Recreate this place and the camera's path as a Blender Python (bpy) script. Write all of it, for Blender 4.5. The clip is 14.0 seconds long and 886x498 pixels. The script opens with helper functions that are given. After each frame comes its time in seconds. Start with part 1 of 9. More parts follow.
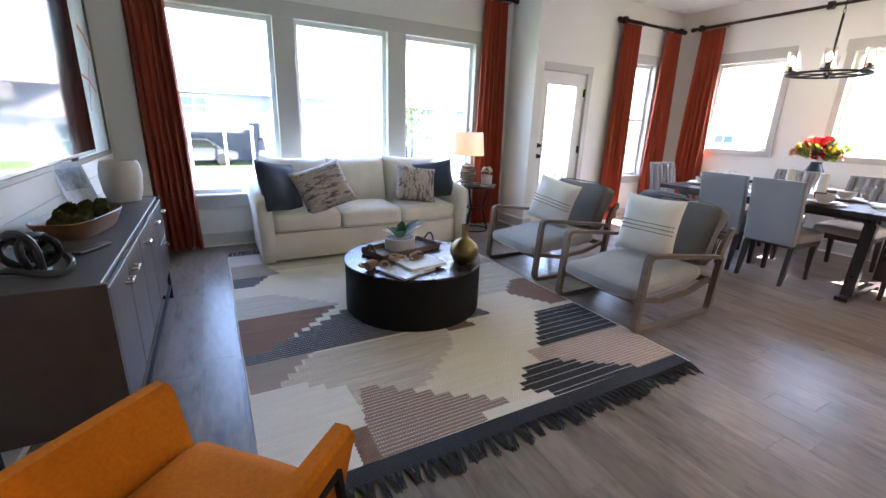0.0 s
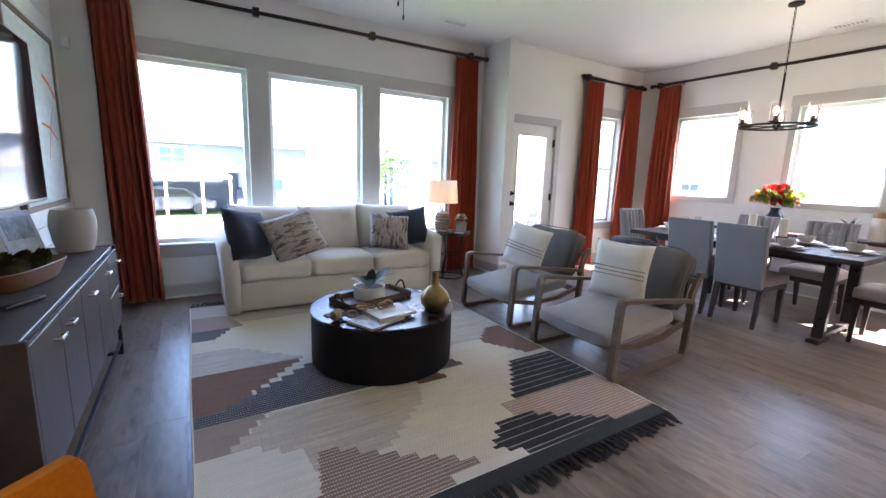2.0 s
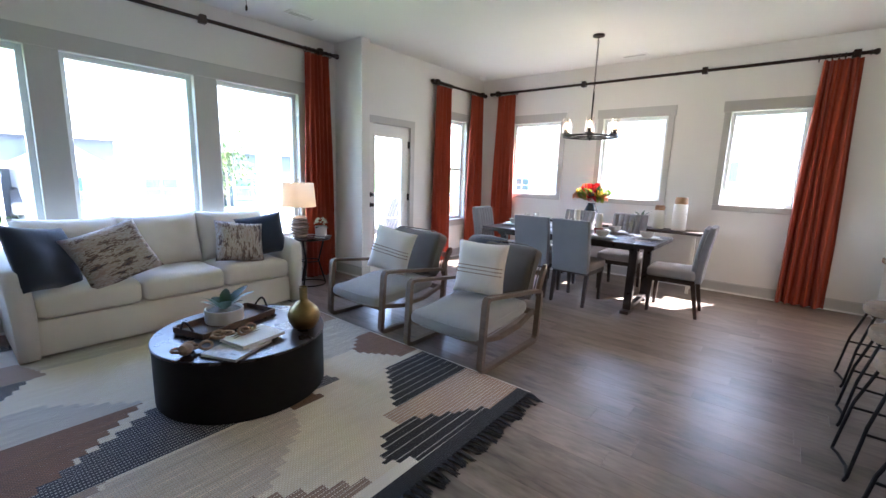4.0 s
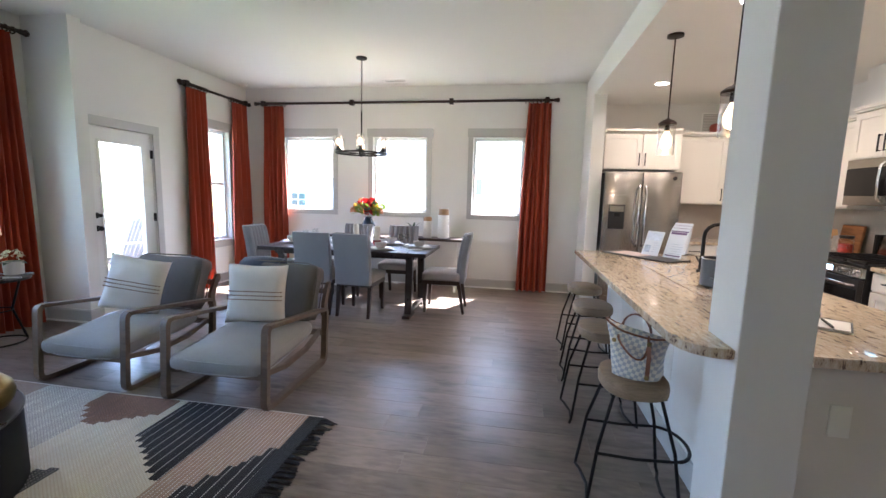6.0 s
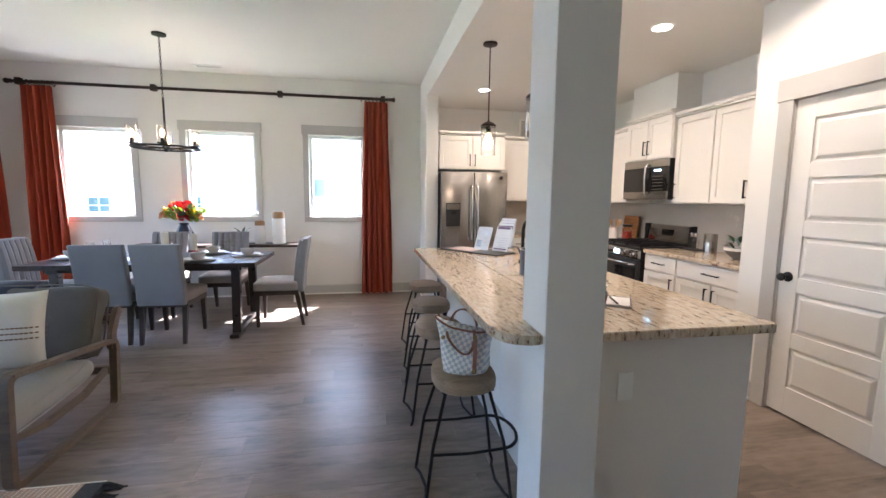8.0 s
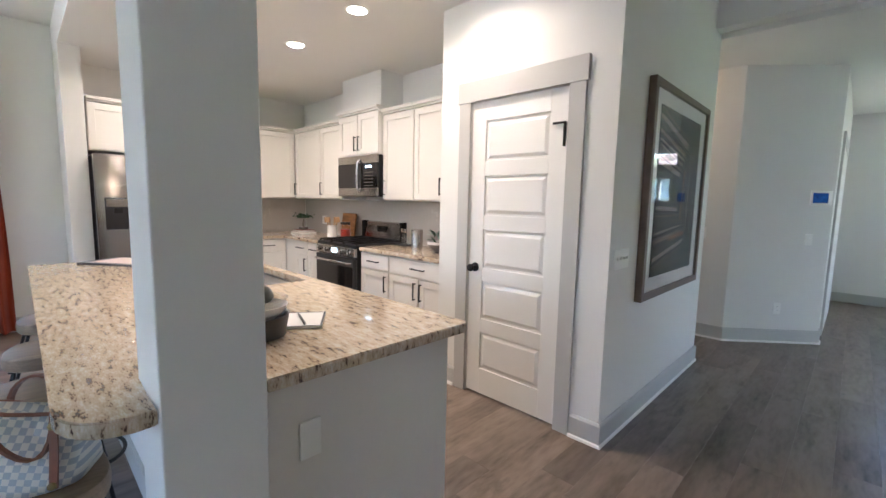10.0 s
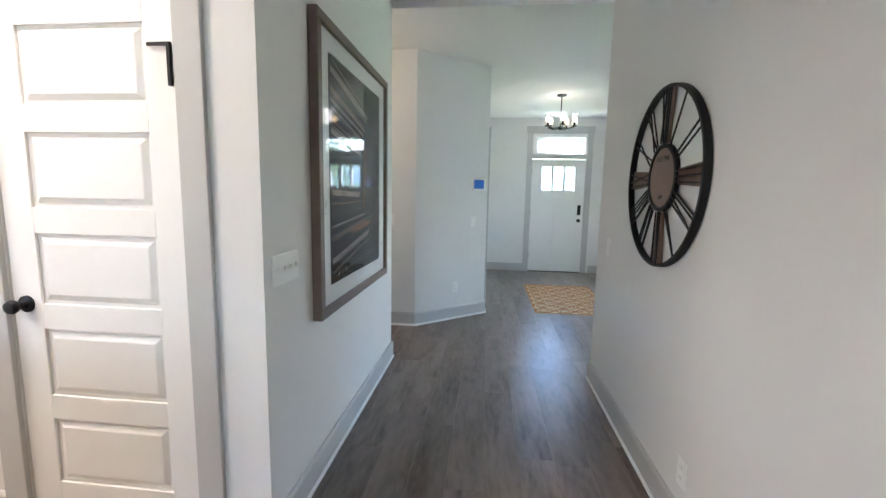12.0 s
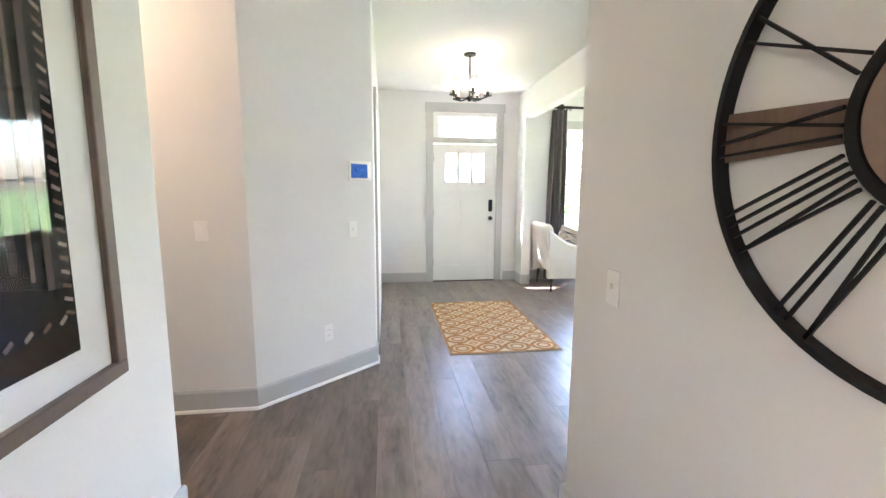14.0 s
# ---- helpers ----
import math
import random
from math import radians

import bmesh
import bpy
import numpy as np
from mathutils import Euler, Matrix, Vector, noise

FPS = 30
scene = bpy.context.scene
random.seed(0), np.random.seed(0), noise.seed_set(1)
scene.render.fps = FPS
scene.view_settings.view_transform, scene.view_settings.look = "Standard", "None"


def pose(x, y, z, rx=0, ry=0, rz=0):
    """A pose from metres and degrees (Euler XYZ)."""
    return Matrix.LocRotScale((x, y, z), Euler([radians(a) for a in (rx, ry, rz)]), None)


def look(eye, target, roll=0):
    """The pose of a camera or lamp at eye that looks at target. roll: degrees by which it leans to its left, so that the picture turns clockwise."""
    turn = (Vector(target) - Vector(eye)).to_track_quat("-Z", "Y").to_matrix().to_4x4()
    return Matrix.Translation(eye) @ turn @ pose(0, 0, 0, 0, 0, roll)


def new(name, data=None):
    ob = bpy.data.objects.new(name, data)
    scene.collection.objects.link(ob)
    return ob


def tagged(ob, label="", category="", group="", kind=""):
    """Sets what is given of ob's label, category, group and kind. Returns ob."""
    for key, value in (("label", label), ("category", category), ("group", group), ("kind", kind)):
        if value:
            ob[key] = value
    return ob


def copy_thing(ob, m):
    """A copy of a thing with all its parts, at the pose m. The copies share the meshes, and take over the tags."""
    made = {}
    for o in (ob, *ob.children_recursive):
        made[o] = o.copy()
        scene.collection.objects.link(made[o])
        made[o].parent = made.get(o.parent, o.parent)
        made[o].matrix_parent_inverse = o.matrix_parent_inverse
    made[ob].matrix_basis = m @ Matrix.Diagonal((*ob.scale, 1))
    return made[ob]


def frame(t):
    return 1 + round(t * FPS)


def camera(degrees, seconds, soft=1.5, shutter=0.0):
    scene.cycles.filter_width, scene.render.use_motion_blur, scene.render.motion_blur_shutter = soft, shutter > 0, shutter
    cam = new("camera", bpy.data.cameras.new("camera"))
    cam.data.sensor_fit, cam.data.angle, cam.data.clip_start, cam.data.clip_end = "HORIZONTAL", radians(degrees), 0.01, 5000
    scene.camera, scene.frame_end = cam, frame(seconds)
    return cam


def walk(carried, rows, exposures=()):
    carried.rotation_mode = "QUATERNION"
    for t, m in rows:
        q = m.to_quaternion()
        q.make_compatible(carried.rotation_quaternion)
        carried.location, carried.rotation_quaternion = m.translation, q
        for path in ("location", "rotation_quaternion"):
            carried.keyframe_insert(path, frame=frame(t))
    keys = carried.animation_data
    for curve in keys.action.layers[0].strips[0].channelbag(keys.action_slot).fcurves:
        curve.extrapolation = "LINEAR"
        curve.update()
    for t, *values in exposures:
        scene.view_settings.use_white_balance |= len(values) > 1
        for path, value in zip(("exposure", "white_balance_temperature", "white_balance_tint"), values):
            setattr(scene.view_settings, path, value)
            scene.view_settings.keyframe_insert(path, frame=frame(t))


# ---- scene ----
cam = camera(93.3, 14.0)
METRES, EYE, TILT, LEAN, TURN = 3.4, 1.38, 0.0, 0.0, -28.9
PATH = [
    (0, (1.197, -0.26, 1.336), (2.123, 1.419, 0.767), 2.0),
    (0.5, (1.251, -0.222, 1.342), (2.203, 1.48, 0.9), 2.0),
    (1, (1.289, -0.227, 1.336), (2.261, 1.48, 0.962), 2.0),
    (1.5, (1.29, -0.226, 1.328), (2.288, 1.471, 0.977), 2.0),
    (2, (1.295, -0.245, 1.326), (2.318, 1.438, 0.978), 1.9),
    (2.2, (1.298, -0.237, 1.321), (2.339, 1.436, 0.976), 1.9),
    (4.3, (1.24, -0.149, 1.415), (2.871, 0.96, 1.082), 1.7),
    (4.5, (1.253, -0.152, 1.402), (2.944, 0.867, 1.085), 1.6),
    (5, (1.271, -0.145, 1.411), (3.088, 0.636, 1.113), 1.6),
    (5.5, (1.279, -0.146, 1.422), (3.181, 0.405, 1.143), 1.6),
    (6, (1.289, -0.145, 1.426), (3.245, 0.181, 1.169), 1.5),
    (6.5, (1.305, -0.158, 1.42), (3.287, -0.033, 1.184), 1.5),
    (7, (1.338, -0.183, 1.405), (3.326, -0.224, 1.187), 1.5),
    (7.2, (1.353, -0.205, 1.411), (3.339, -0.304, 1.194), 1.4),
    (9.3, (1.678, -0.536, 1.408), (3.392, -1.539, 1.174), 0.8),
    (9.5, (1.72, -0.598, 1.381), (3.356, -1.728, 1.163), 1.1),
    (10, (1.793, -0.744, 1.381), (3.186, -2.161, 1.159), 1.2),
    (10.5, (1.888, -0.884, 1.389), (2.976, -2.546, 1.163), 1.1),
    (11, (1.928, -1.044, 1.384), (2.691, -2.878, 1.152), 1.1),
    (11.5, (1.909, -1.311, 1.398), (2.369, -3.242, 1.154), 1.1),
    (12, (1.96, -1.628, 1.371), (2.166, -3.601, 1.116), 1.15),
    (12.5, (2.001, -1.998, 1.379), (2.018, -3.979, 1.109), 1.3),
    (13, (1.953, -2.373, 1.387), (1.837, -4.349, 1.104), 1.4),
    (13.5, (1.934, -2.815, 1.368), (1.723, -4.784, 1.082), 0.8),
    (14, (1.876, -3.255, 1.357), (1.61, -5.218, 1.085), 0.3),
]
walk(cam, [(t, look(eye, target, roll)) for t, eye, target, roll in PATH],
     [(0, 4.6, 5950, 21), (1.5, 4.45, 5900, 21), (4.3, 4.3, 5700, 18), (7, 4.35, 5700, 17), (9.5, 4.4, 5500, 16), (10.5, 4.6, 5400, 15), (11, 4.6, 5350, 14), (12.5, 5.25, 5450, 15), (13, 5.4, 5650, 18), (14, 5.7, 6050, 22)])

# ---- daylight ----
SUN_DIR = Vector((0.66, -0.39, 1.0)).normalized()  # towards the sun
world = bpy.data.worlds.new("sky")
scene.world = world
world.use_nodes = True
wt = world.node_tree
wt.nodes.clear()
w_out = wt.nodes.new("ShaderNodeOutputWorld")
w_bg = wt.nodes.new("ShaderNodeBackground")
w_sky = wt.nodes.new("ShaderNodeTexSky")
w_sky.sky_type = "NISHITA"
w_sky.sun_disc = False
w_sky.sun_elevation = math.asin(SUN_DIR.z)
w_sky.sun_rotation = math.atan2(SUN_DIR.x, SUN_DIR.y)
w_sky.dust_density, w_sky.air_density = 2.5, 1.2
w_bg.inputs["Strength"].default_value = 0.15
wt.links.new(w_sky.outputs[0], w_bg.inputs[0])
wt.links.new(w_bg.outputs[0], w_out.inputs[0])
sun = new("sun", bpy.data.lights.new("sun", "SUN"))
sun.data.energy = 4.6
sun.data.angle = radians(0.53)
sun.data.color = (1.0, 0.95, 0.87)
sun.matrix_world = look(SUN_DIR * 40, (0, 0, 0))


def lamp(name, kind, at, energy, color, size=0.1, aim=None, parent=None):
    data = bpy.data.lights.new(name, kind)
    data.energy, data.color = energy, color
    ob = new(name, data)
    ob.matrix_world = look(at, aim) if aim else Matrix.Translation(at)
    if kind == "AREA":
        data.shape, data.size = "DISK", size
    else:
        data.shadow_soft_size = size
    return ob


WARM = (1.0, 0.74, 0.50)

# ---- materials ----
def srgb(h):
    c = [int(h[i:i + 2], 16) / 255 for i in (0, 2, 4)]
    return tuple(x / 12.92 if x <= 0.04045 else ((x + 0.055) / 1.055) ** 2.4 for x in c) + (1,)


def shade(c, k):
    return tuple(min(1, x * k) for x in c[:3]) + (1,)


def mat(name, color, rough=0.6, metal=0.0, vary=0.12, scale=6.0, fine=60.0, bump=0.1, rnd=0.0, stretch=(1, 1, 1),
        sheen=0.0, coat=0.0, emit=None, strength=0.0, relief=0.002, ramp=None, spec=0.5):
    """Principled material with variation at two scales, relief and an optional difference from object to object."""
    m = bpy.data.materials.new(name)
    m.use_nodes = True
    nt = m.node_tree
    nt.nodes.clear()
    N, L = nt.nodes.new, nt.links.new
    out = N("ShaderNodeOutputMaterial")
    p = N("ShaderNodeBsdfPrincipled")
    L(p.outputs[0], out.inputs[0])
    tc = N("ShaderNodeTexCoord")
    mp = N("ShaderNodeMapping")
    mp.inputs["Scale"].default_value = stretch
    L(tc.outputs["Object"], mp.inputs[0])
    vec = mp.outputs[0]
    if rnd:
        oi = N("ShaderNodeObjectInfo")
        add = N("ShaderNodeVectorMath")
        add.operation = "ADD"
        mul = N("ShaderNodeMath")
        mul.operation = "MULTIPLY"
        mul.inputs[1].default_value = 37.0
        L(oi.outputs["Random"], mul.inputs[0])
        L(vec, add.inputs[0])
        L(mul.outputs[0], add.inputs[1])
        vec = add.outputs[0]
    n1, n2 = N("ShaderNodeTexNoise"), N("ShaderNodeTexNoise")
    n1.inputs["Scale"].default_value, n2.inputs["Scale"].default_value = scale, fine
    n1.inputs["Detail"].default_value = 4
    n2.inputs["Detail"].default_value = 3
    L(vec, n1.inputs["Vector"])
    L(vec, n2.inputs["Vector"])
    mixn = N("ShaderNodeMix")
    mixn.inputs[0].default_value = 0.4
    L(n1.outputs[0], mixn.inputs[2])
    L(n2.outputs[0], mixn.inputs[3])
    cr = N("ShaderNodeValToRGB")
    L(mixn.outputs[0], cr.inputs[0])
    if ramp:
        els = cr.color_ramp.elements
        els[0].position, els[0].color = ramp[0]
        els[1].position, els[1].color = ramp[-1]
        for pos, col in ramp[1:-1]:
            e = els.new(pos)
            e.color = col
    else:
        cr.color_ramp.elements[0].position, cr.color_ramp.elements[1].position = 0.3, 0.7
        cr.color_ramp.elements[0].color = shade(color, 1 - vary)
        cr.color_ramp.elements[1].color = shade(color, 1 + vary)
    col = cr.outputs[0]
    if rnd:
        hsv = N("ShaderNodeHueSaturation")
        mr = N("ShaderNodeMapRange")
        mr.inputs[3].default_value, mr.inputs[4].default_value = 1 - rnd, 1 + rnd
        L(oi.outputs["Random"], mr.inputs[0])
        L(mr.outputs[0], hsv.inputs["Value"])
        L(col, hsv.inputs["Color"])
        col = hsv.outputs[0]
    L(col, p.inputs["Base Color"])
    rr = N("ShaderNodeMapRange")
    rr.inputs[3].default_value, rr.inputs[4].default_value = max(0.02, rough - 0.08), min(1, rough + 0.08)
    L(n1.outputs[0], rr.inputs[0])
    L(rr.outputs[0], p.inputs["Roughness"])
    p.inputs["Metallic"].default_value = metal
    p.inputs["Specular IOR Level"].default_value = spec
    p.inputs["Sheen Weight"].default_value = sheen
    p.inputs["Coat Weight"].default_value = coat
    if bump:
        b = N("ShaderNodeBump")
        b.inputs["Strength"].default_value = bump
        b.inputs["Distance"].default_value = relief
        L(n2.outputs[0], b.inputs["Height"])
        L(b.outputs[0], p.inputs["Normal"])
    if emit:
        p.inputs["Emission Color"].default_value = emit
        p.inputs["Emission Strength"].default_value = strength
    return m


def weave(m, pitch=0.004, strength=0.4, axis=(1, 1, 1), dist=0.001):
    """Adds a woven relief to a fabric."""
    nt = m.node_tree
    N, L = nt.nodes.new, nt.links.new
    p = next(n for n in nt.nodes if n.type == "BSDF_PRINCIPLED")
    tc = N("ShaderNodeTexCoord")
    ws = []
    for direction in ("X", "Y"):
        w = N("ShaderNodeTexWave")
        w.wave_type, w.bands_direction = "BANDS", direction
        w.inputs["Scale"].default_value = 0.32 / pitch
        w.inputs["Distortion"].default_value = 0.6
        L(tc.outputs["Object"], w.inputs[0])
        ws.append(w)
    mx = N("ShaderNodeMath")
    mx.operation = "MAXIMUM"
    L(ws[0].outputs["Fac"], mx.inputs[0])
    L(ws[1].outputs["Fac"], mx.inputs[1])
    b = N("ShaderNodeBump")
    b.inputs["Strength"].default_value = strength
    b.inputs["Distance"].default_value = dist
    L(mx.outputs[0], b.inputs["Height"])
    L(b.outputs[0], p.inputs["Normal"])
    return m


def glass(name, tint=(1, 1, 1, 1), gloss=0.08, edge=4.0):
    """A thin pane: light goes straight through, with a Fresnel gloss."""
    m = bpy.data.materials.new(name)
    m.use_nodes = True
    nt = m.node_tree
    nt.nodes.clear()
    N, L = nt.nodes.new, nt.links.new
    out, mix, tr, gl, fr = (N("ShaderNodeOutputMaterial"), N("ShaderNodeMixShader"), N("ShaderNodeBsdfTransparent"),
                            N("ShaderNodeBsdfGlossy"), N("ShaderNodeLayerWeight"))
    tr.inputs[0].default_value = tint
    gl.inputs["Roughness"].default_value = 0.01
    fr.inputs[0].default_value = 0.5
    pw = N("ShaderNodeMath")
    pw.operation = "POWER"
    pw.inputs[1].default_value = edge
    L(fr.outputs["Facing"], pw.inputs[0])
    mul = N("ShaderNodeMath")
    mul.operation = "MULTIPLY_ADD"
    mul.inputs[1].default_value, mul.inputs[2].default_value = 0.6, gloss / 2
    L(pw.outputs[0], mul.inputs[0])
    L(mul.outputs[0], mix.inputs[0])
    L(tr.outputs[0], mix.inputs[1])
    L(gl.outputs[0], mix.inputs[2])
    L(mix.outputs[0], out.inputs[0])
    return m


def planks_mat(name, stops, rough, rnd=0.25, coat=0.0):
    """Grained planks with soft dark smudges and knots."""
    m = mat(name, (0.2, 0.2, 0.2, 1), rough=rough, scale=2.2, fine=10.0, stretch=(3.6, 0.8, 3.6), rnd=rnd, bump=0.12,
            relief=0.0008, ramp=stops, coat=coat)
    nt = m.node_tree
    N, L = nt.nodes.new, nt.links.new
    p = next(n for n in nt.nodes if n.type == "BSDF_PRINCIPLED")
    src = p.inputs["Base Color"].links[0].from_socket
    tc, oi, sc, add, mp = N("ShaderNodeTexCoord"), N("ShaderNodeObjectInfo"), N("ShaderNodeMath"), N("ShaderNodeVectorMath"), N("ShaderNodeMapping")
    sc.operation, sc.inputs[1].default_value, add.operation = "MULTIPLY", 53.0, "ADD"
    mp.inputs["Scale"].default_value = (9.0, 3.2, 9.0)
    L(oi.outputs["Random"], sc.inputs[0])
    L(tc.outputs["Object"], mp.inputs[0])
    L(mp.outputs[0], add.inputs[0])
    L(sc.outputs[0], add.inputs[1])
    nz = N("ShaderNodeTexNoise")
    nz.inputs["Scale"].default_value, nz.inputs["Detail"].default_value, nz.inputs["Roughness"].default_value = 1.0, 5.0, 0.62
    L(add.outputs[0], nz.inputs["Vector"])
    kr = N("ShaderNodeMapRange")
    kr.inputs[1].default_value, kr.inputs[2].default_value = 0.60, 0.72
    kr.inputs[3].default_value, kr.inputs[4].default_value = 0.0, 0.55
    L(nz.outputs[0], kr.inputs[0])
    mx = N("ShaderNodeMix")
    mx.data_type = "RGBA"
    mx.inputs[7].default_value = (0.045, 0.030, 0.022, 1)
    L(kr.outputs[0], mx.inputs[0])
    L(src, mx.inputs[6])
    L(mx.outputs[2], p.inputs["Base Color"])
    return m


def wood(name, c, vary=0.3, rough=0.5, stretch=(10, 1, 10), bump=0.2):
    return mat(name, c, rough=rough, vary=vary, scale=2.5, fine=14, stretch=stretch, bump=bump, relief=0.0008)


M_WALL = mat("wall_paint", (0.76, 0.748, 0.715, 1), rough=0.75, vary=0.02, scale=1.2, fine=220, bump=0.12, relief=0.0006, spec=0.3)
M_CEIL = mat("ceiling_paint", (0.80, 0.79, 0.755, 1), rough=0.85, vary=0.02, scale=1.0, fine=160, bump=0.15, relief=0.0008, spec=0.2)
M_TRIM = mat("trim_paint", (0.49, 0.485, 0.465, 1), rough=0.45, vary=0.02, scale=3, fine=120, bump=0.05, relief=0.0004)
M_DOOR = mat("door_paint", (0.80, 0.79, 0.76, 1), rough=0.4, vary=0.02, scale=3, fine=90, bump=0.06, relief=0.0004)
M_CAB = mat("cabinet_paint", (0.74, 0.71, 0.655, 1), rough=0.38, vary=0.02, scale=3, fine=90, bump=0.05, relief=0.0004)
M_VINYL = mat("window_vinyl", (0.75, 0.78, 0.78, 1), rough=0.4, vary=0.02, bump=0.03)
M_SHIP = mat("shiplap_paint", (0.74, 0.73, 0.70, 1), rough=0.5, vary=0.03, scale=2, fine=60, stretch=(1, 0.2, 3), bump=0.1)
M_FLOOR = planks_mat("vinyl_plank", [(0.30, (0.048, 0.035, 0.026, 1)), (0.40, (0.128, 0.096, 0.074, 1)), (0.55, (0.192, 0.152, 0.122, 1)),
                                     (0.78, (0.255, 0.206, 0.168, 1))], 0.27, 0.22)
for n_ in M_FLOOR.node_tree.nodes:
    if n_.type == "MAP_RANGE" and any(l_.to_socket.name == "Roughness" for l_ in n_.outputs[0].links):
        n_.inputs[3].default_value, n_.inputs[4].default_value = 0.30, 0.36
M_SUB = mat("subfloor", (0.06, 0.045, 0.036, 1), rough=0.9)
M_RUST = mat("rust_velvet_curtain", (0.30, 0.038, 0.009, 1), rough=0.75, vary=0.22, scale=5, fine=70, stretch=(2, 2, 0.4), sheen=0.12, bump=0.1)
M_BRONZE = mat("dark_bronze", (0.035, 0.024, 0.02, 1), rough=0.4, metal=0.6, vary=0.3, scale=20, fine=120)
M_BLACK = mat("black_metal", (0.007, 0.007, 0.008, 1), rough=0.5, vary=0.2, spec=0.3)
M_CREAM = weave(mat("cream_linen", (0.74, 0.69, 0.62, 1), rough=0.9, vary=0.05, scale=4, fine=220, sheen=0.2, bump=0), 0.003, 0.3)
M_NAVY = weave(mat("navy_linen", (0.022, 0.032, 0.055, 1), rough=0.9, vary=0.2, scale=6, fine=160, sheen=0.25, bump=0), 0.003, 0.3)
M_GREYF = weave(mat("grey_linen", (0.165, 0.155, 0.145, 1), rough=0.9, vary=0.1, scale=5, fine=200, sheen=0.25, bump=0), 0.0025, 0.3)
M_PADF = weave(mat("washed_grey_canvas", (0.36, 0.35, 0.335, 1), rough=0.85, vary=0.14, scale=3.2, fine=120, sheen=0.2, bump=0), 0.003, 0.25)
M_PADB = weave(mat("charcoal_canvas", (0.12, 0.105, 0.09, 1), rough=0.9, vary=0.15, scale=4, fine=120, sheen=0.2, bump=0), 0.003, 0.25)
M_DINEB = weave(mat("grey_dining_fabric", (0.215, 0.215, 0.23, 1), rough=0.9, vary=0.06, scale=6, fine=240, sheen=0.2, bump=0), 0.002, 0.2)
M_DINEF = weave(mat("taupe_dining_fabric", (0.30, 0.265, 0.24, 1), rough=0.9, vary=0.08, scale=6, fine=240, sheen=0.2, bump=0), 0.002, 0.2)
M_WHITEF = weave(mat("white_cotton", (0.74, 0.71, 0.66, 1), rough=0.9, vary=0.05, scale=8, fine=120, bump=0), 0.006, 0.5)
M_OLIVEW = wood("weathered_oak", (0.16, 0.115, 0.08, 1), 0.25, 0.5)
M_DKWOOD = wood("espresso_wood", (0.035, 0.022, 0.017, 1), 0.3, 0.4)
M_CONS = wood("walnut_grey_veneer", (0.062, 0.044, 0.037, 1), 0.25, 0.46, (1, 8, 1))
M_TABLE = wood("black_stained_wood", (0.028, 0.021, 0.019, 1), 0.3, 0.3, (1, 8, 8))
M_DRUM = mat("black_lacquer_drum", (0.003, 0.003, 0.0035, 1), rough=0.55, vary=0.3, spec=0.25)
M_DRUMT = mat("patinated_dark_top", (0.03, 0.023, 0.021, 1), rough=0.28, vary=0.5, scale=7, fine=40, metal=0.2)
M_STOOLW = wood("rustic_elm", (0.27, 0.19, 0.12, 1), 0.3, 0.6)
M_ORANGE = mat("marigold_velvet", (0.54, 0.15, 0.0005, 1), rough=0.9, vary=0.24, scale=4, fine=90, sheen=0.0, spec=0.2, bump=0.06)
M_STEEL = mat("brushed_stainless", (0.40, 0.375, 0.345, 1), rough=0.24, metal=1.0, vary=0.06, scale=3, fine=40, stretch=(1, 1, 30), bump=0.05, relief=0.0003)
M_SINK = mat("dark_satin_steel", (0.10, 0.10, 0.105, 1), rough=0.42, metal=0.8, vary=0.1, scale=5, fine=60)
M_CHROME = mat("polished_chrome", (0.65, 0.65, 0.66, 1), rough=0.12, metal=1.0, vary=0.03)
M_BLKGL = mat("black_glass", (0.01, 0.01, 0.011, 1), rough=0.06, vary=0.1, bump=0)
M_GOLD = mat("brushed_gold", (0.26, 0.19, 0.08, 1), rough=0.38, metal=0.9, vary=0.3, scale=9, fine=110, stretch=(1, 1, 3))
M_CERAM = mat("matte_stoneware", (0.47, 0.43, 0.39, 1), rough=0.6, vary=0.08, scale=14, fine=90, bump=0.15)
M_WHITE = mat("glazed_white", (0.72, 0.70, 0.66, 1), rough=0.3, vary=0.03)
M_PLATE = mat("grey_stoneware", (0.42, 0.40, 0.37, 1), rough=0.35, vary=0.06)
M_PAPER = mat("paper", (0.72, 0.71, 0.69, 1), rough=0.6, vary=0.03)
M_PLASTIC = mat("white_plastic", (0.85, 0.84, 0.80, 1), rough=0.35, vary=0.02, bump=0.02)
M_BLKPL = mat("black_plastic", (0.015, 0.015, 0.017, 1), rough=0.35, vary=0.1)
M_LEAF = mat("leaf_green", (0.03, 0.085, 0.035, 1), rough=0.35, vary=0.4, scale=12, rnd=0.2)
M_LEAFL = mat("pale_leaf", (0.30, 0.42, 0.36, 1), rough=0.4, vary=0.2, scale=12)
M_GRASS = mat("lawn", (0.07, 0.12, 0.03, 1), rough=0.95, vary=0.3, scale=3, fine=80, bump=0.5, relief=0.01)
M_CONC = mat("pale_concrete", (0.42, 0.41, 0.39, 1), rough=0.9, vary=0.08, scale=1.5, fine=40)
M_SIDEW = mat("white_siding", (0.44, 0.46, 0.49, 1), rough=0.7, vary=0.03)
M_SIDEB = mat("blue_siding", (0.095, 0.12, 0.16, 1), rough=0.7, vary=0.04)
M_ROOF = mat("grey_shingle", (0.20, 0.195, 0.19, 1), rough=0.95, vary=0.2, scale=2, fine=14)
